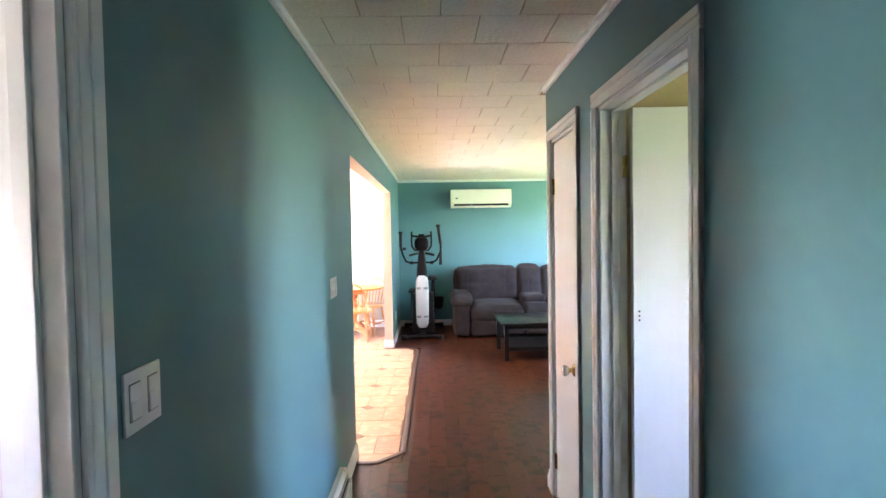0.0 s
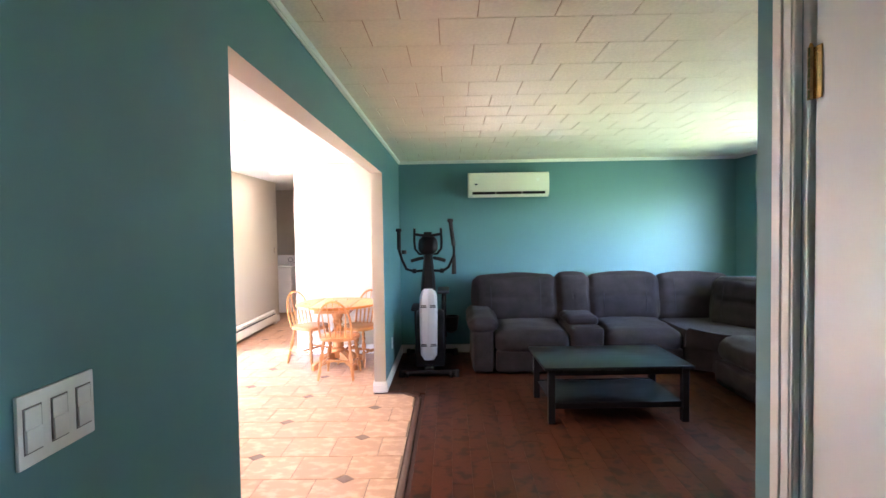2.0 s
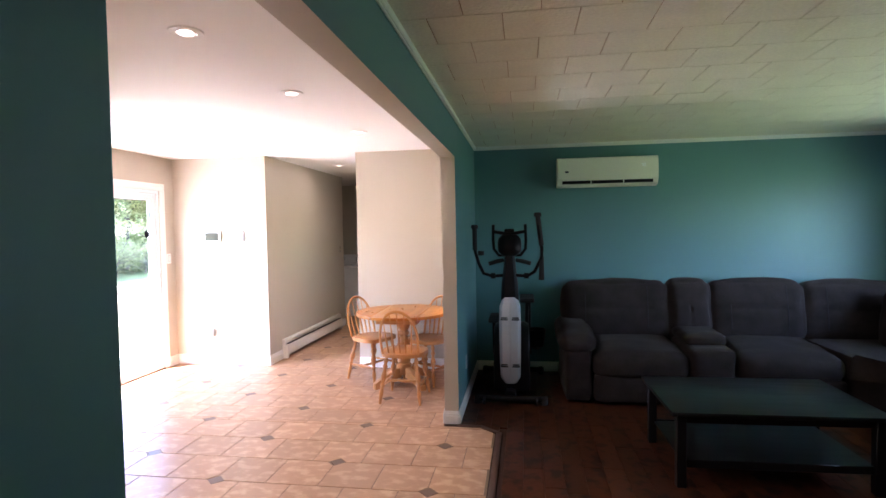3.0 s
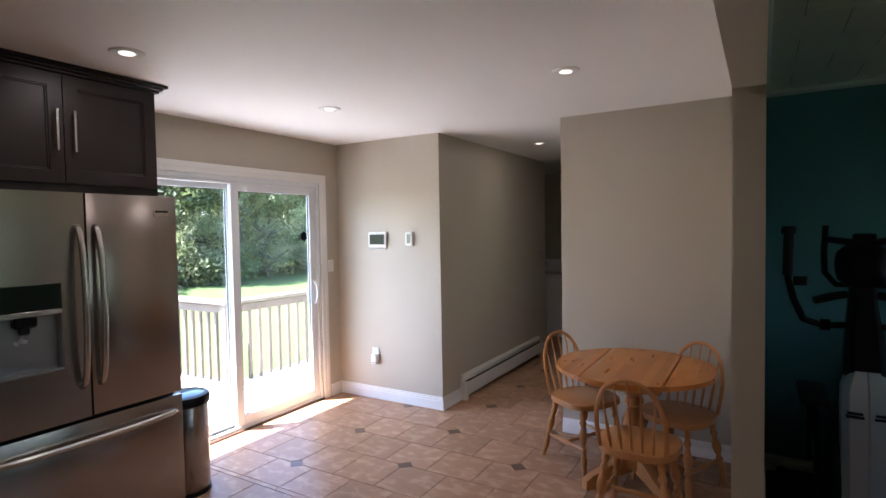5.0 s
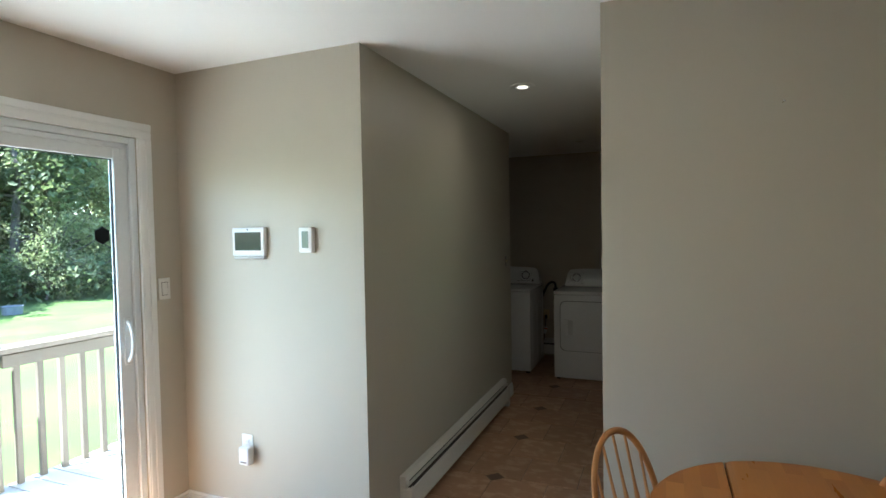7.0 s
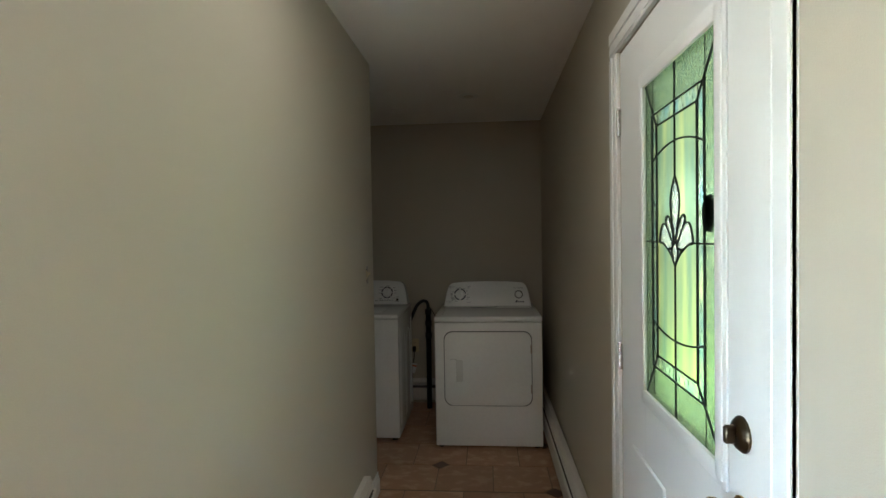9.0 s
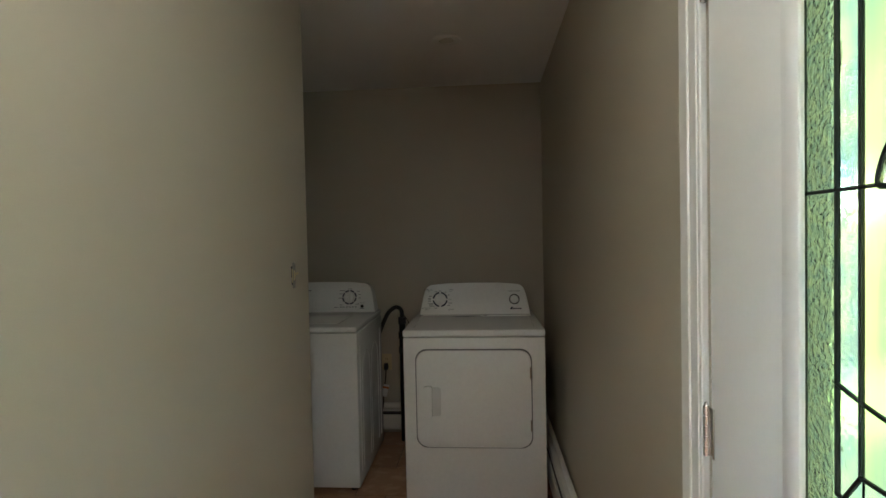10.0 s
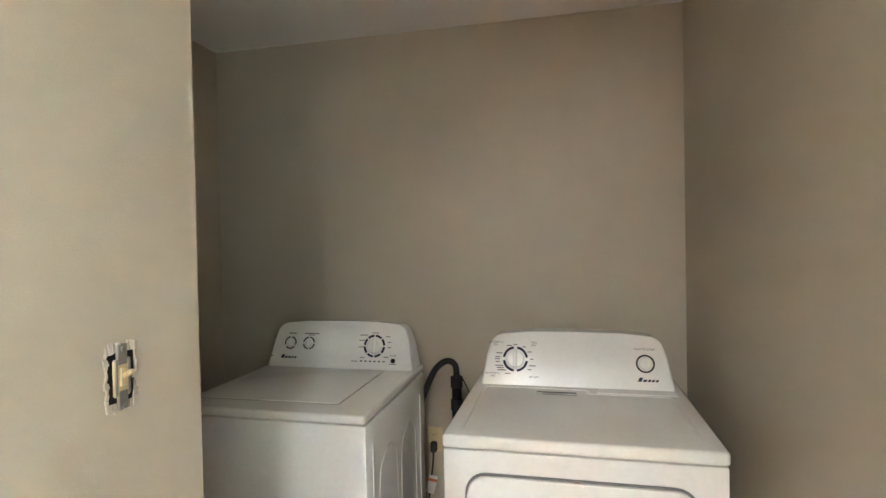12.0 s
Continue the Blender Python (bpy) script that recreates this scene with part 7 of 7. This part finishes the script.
def woods():
    rng = random.Random(11)
    kinds = [tree("tree", 1, 10.5, 3.4, LEAF_A, 15000, 0.03, "tall dense dark green tree at the lawn's edge", True),
             tree("tree", 2, 8.5, 3.2, LEAF_B, 13000, 0.04, "broad tree at the lawn's edge, leaves coloured sunlit pale green"),
             tree("tree", 3, 9.5, 3.0, LEAF_A, 15000, 0.02, "dark green leafy tree at the lawn's edge")]
    shrub = tree("shrub", 4, 3.4, 1.9, LEAF_B, 5000, 0.10, "shrub before the trees, leaves coloured sunlit pale green")
    places = []
    for i in range(15):
        places.append((-24.5 + rng.uniform(-1.5, 1.5), 2 + i * 2.5 + rng.uniform(-0.6, 0.6)))
    for i in range(14):
        places.append((-29 + rng.uniform(-1.5, 1.5), 3 + i * 3.1 + rng.uniform(-0.6, 0.6)))
    for i in range(12):
        places.append((-34 + rng.uniform(-1.5, 1.5), 4 + i * 3.6 + rng.uniform(-0.6, 0.6)))
    # woods beyond the entry side and the living room
    for i in range(7):
        places.append((14 + rng.uniform(-2, 2), 2 + i * 3.4))
    for i in range(11):
        places.append((-1.0 + i * 1.9 + rng.uniform(-0.7, 0.7), 22 + rng.uniform(-1.5, 1.5) - i * 0.5))
    first = {0: True, 1: True, 2: True}
    for i, (x, y) in enumerate(places):
        k = 1 if (x < -22 and y > 19 and i % 4 != 0) else (0, 2, 0, 1, 2)[i % 5]
        m = pose(x, y, -0.75, 0, 0, rng.uniform(0, 360)) @ Matrix.Diagonal((*[rng.uniform(0.9, 1.2)] * 3, 1))
        if first[k]:
            kinds[k].matrix_basis = m
            first[k] = False
        else:
            c = copy_thing(kinds[k], m)
            c.scale = m.to_scale()
    ok = True
    for i in range(16):
        m = pose(-21.8 + rng.uniform(-0.8, 0.8), 1 + i * 2.2 + rng.uniform(-0.7, 0.7), -0.80, 0, 0, rng.uniform(0, 360))
        if ok:
            shrub.matrix_basis = m
            ok = False
        else:
            copy_thing(shrub, m)


woods()

bm = bmesh.new()
revolve(bm, [(0.50, 0.0), (0.56, 0.02), (0.60, 0.40), (0.64, 0.42), (0.60, 0.44), (0.52, 0.10)], 24)
single("planter_tub", bm, TUB, "low grey round tub on the far lawn", "planter", m=pose(-19.6, 16.3, -0.75) @ Matrix.Diagonal((0.45, 0.45, 0.6, 1)))

# ---------------------------------------------------------------- planks and tiles, piece by piece


def plank_floor():
    floor = bpy.data.objects["floor"]
    rng = random.Random(4)
    cache = {}
    w = 0.127

    def piece(width, length):
        key = (round(width, 3), round(length, 3))
        if key not in cache:
            bm = bmesh.new()
            hx, hy, e = width / 2 - 0.0002, length / 2 - 0.0002, 0.0007
            prism(bm, [(-hx, -hy), (hx, -hy), (hx, hy), (-hx, hy)], -0.012, -0.0009)
            a = [bm.verts.new(v) for v in ((-hx, -hy, -0.0009), (hx, -hy, -0.0009), (hx, hy, -0.0009), (-hx, hy, -0.0009))]
            b = [bm.verts.new(v) for v in ((-hx + e, -hy + e, 0), (hx - e, -hy + e, 0), (hx - e, hy - e, 0), (-hx + e, hy - e, 0))]
            bm.faces.new(b)
            for i in range(4):
                bm.faces.new((a[i], a[(i + 1) % 4], b[(i + 1) % 4], b[i]))
            me = bpy.data.meshes.new("plank")
            bm.to_mesh(me)
            bm.free()
            me.materials.append(PLANK)
            cache[key] = me
        return cache[key]

    lengths = [0.5, 0.75, 0.9, 1.1, 1.3]
    i = 0
    x = XW
    while x < XE - 0.01:
        width = min(w, XE - x)
        y0, y1 = (-1.5, YB) if x < XR - 0.02 else (3.0, YB)
        y = y0 - rng.choice((0.0, 0.1, 0.3))
        while y < y1 - 0.02:
            length = rng.choice(lengths)
            a, b = max(y, y0), min(y + length, y1)
            y += length
            if b - a < 0.03:
                continue
            xa, xb = x, x + width
            if x < -0.22:
                # the tiled threshold takes the place of these boards
                if a >= 3.42 and b <= 6.97:
                    continue
                for c, d in ((a, min(b, 3.40)), (max(a, 6.99), b)):
                    if d - c > 0.03:
                        ob = new("plank", piece(width, d - c))
                        ob.parent = floor
                        ob.location = ((xa + xb) / 2, (c + d) / 2, 0)
                continue
            ob = new("plank", piece(width, b - a))
            ob.parent = floor
            ob.location = ((xa + xb) / 2, (a + b) / 2, 0)
        x += w


plank_floor()


def tile_floor():
    floor = bpy.data.objects["floor_kitchen"]
    p, x00, y00, h, g = 0.3395, -0.5675, 5.912, 0.056, 0.0026
    cache = {}

    def diamonds_on(k):
        """Inset centres on the row line k."""
        return [(-0.552 if k % 2 == 0 else -1.234) - 4 * p * i for i in range(-2, 5)]

    def outline(xa, xb, ya, yb, k):
        pts = []
        for y, line, s, xs in ((ya, k, 1, (xa, xb)), (yb, k + 1, -1, (xb, xa))):
            row = []
            for d in diamonds_on(line):
                if xa - 0.02 < d < xa + 0.02:
                    row.append(("l", d))
                elif xb - 0.02 < d < xb + 0.02:
                    row.append(("r", d))
                elif xa + 0.08 < d < xb - 0.08:
                    row.append(("m", d))
            kinds = dict(row)
            seq = []
            if "l" in kinds:
                seq.append([(xa + g, y + s * (h + g)), (xa + h + g, y + s * g)])
            else:
                seq.append([(xa + g, y + s * g)])
            if "m" in kinds:
                d = kinds["m"]
                seq.append([(d - h - g, y + s * g), (d, y + s * (h + g)), (d + h + g, y + s * g)])
            if "r" in kinds:
                seq.append([(xb - h - g, y + s * g), (xb - g, y + s * (h + g))])
            else:
                seq.append([(xb - g, y + s * g)])
            flat = [q for z in seq for q in z]
            pts += flat if s == 1 else list(reversed(flat))
        return pts

    def lay(poly, mat, name, parent, thick=0.004):
        cx, cy = sum(q[0] for q in poly) / len(poly), sum(q[1] for q in poly) / len(poly)
        key = (name, tuple((round(q[0] - cx, 3), round(q[1] - cy, 3)) for q in poly))
        if key not in cache:
            bm = bmesh.new()
            loc = [(q[0] - cx, q[1] - cy) for q in poly]
            a = [bm.verts.new((x, y, -thick)) for x, y in loc]
            b = [bm.verts.new((x, y, -0.0012)) for x, y in loc]
            c = [bm.verts.new((x * 0.985, y * 0.985, 0)) for x, y in loc]
            bm.faces.new(c)
            n = len(loc)
            for i in range(n):
                bm.faces.new((a[i], a[(i + 1) % n], b[(i + 1) % n], b[i]))
                bm.faces.new((b[i], b[(i + 1) % n], c[(i + 1) % n], c[i]))
            me = bpy.data.meshes.new(name)
            bm.to_mesh(me)
            bm.free()
            me.materials.append(mat)
            cache[key] = me
        ob = new(name, cache[key])
        ob.parent = parent
        ob.location = (cx, cy, 0)

    regions = [(XO - 0.0, -0.215, 3.42, 6.97), (XO, XK, 2.4, 3.42), (XO, XK, 6.97, YC), (XC, XP, YC, YE + 0.02), (XO, XP, YE + 0.02, YL)]
    k = -11
    while y00 + p * k < YL:
        ya, yb = y00 + p * k, y00 + p * (k + 1)
        off = x00 if k % 2 == 0 else x00 + p / 2
        for i in range(-12, 3):
            xa, xb = off + p * i, off + p * (i + 1)
            for rx0, rx1, ry0, ry1 in regions:
                a, b, c, d = max(xa, rx0), min(xb, rx1), max(ya, ry0), min(yb, ry1)
                if b - a < 0.02 or d - c < 0.02:
                    continue
                if (a, b, c, d) == (xa, xb, ya, yb):
                    lay(outline(xa, xb, ya, yb, k), TILE, "tile", floor)
                else:
                    poly = [q for q in outline(xa, xb, ya, yb, k)]
                    poly = [(min(max(x, a + g), b - g), min(max(y, c + g), d - g)) for x, y in poly]
                    clean = [q for q, nxt in zip(poly, poly[1:] + poly[:1]) if abs(q[0] - nxt[0]) + abs(q[1] - nxt[1]) > 1e-5]
                    if len(clean) > 2:
                        lay(clean, TILE, "tile", floor)
        for d in diamonds_on(k):
            for rx0, rx1, ry0, ry1 in regions:
                if rx0 + h < d < rx1 - h and ry0 + 0.02 < ya < ry1 + 0.02:
                    lay([(d - h, ya), (d, ya - h), (d + h, ya), (d, ya + h)], INSET, "inset_tile", floor)
                    break
        k += 1


tile_floor()
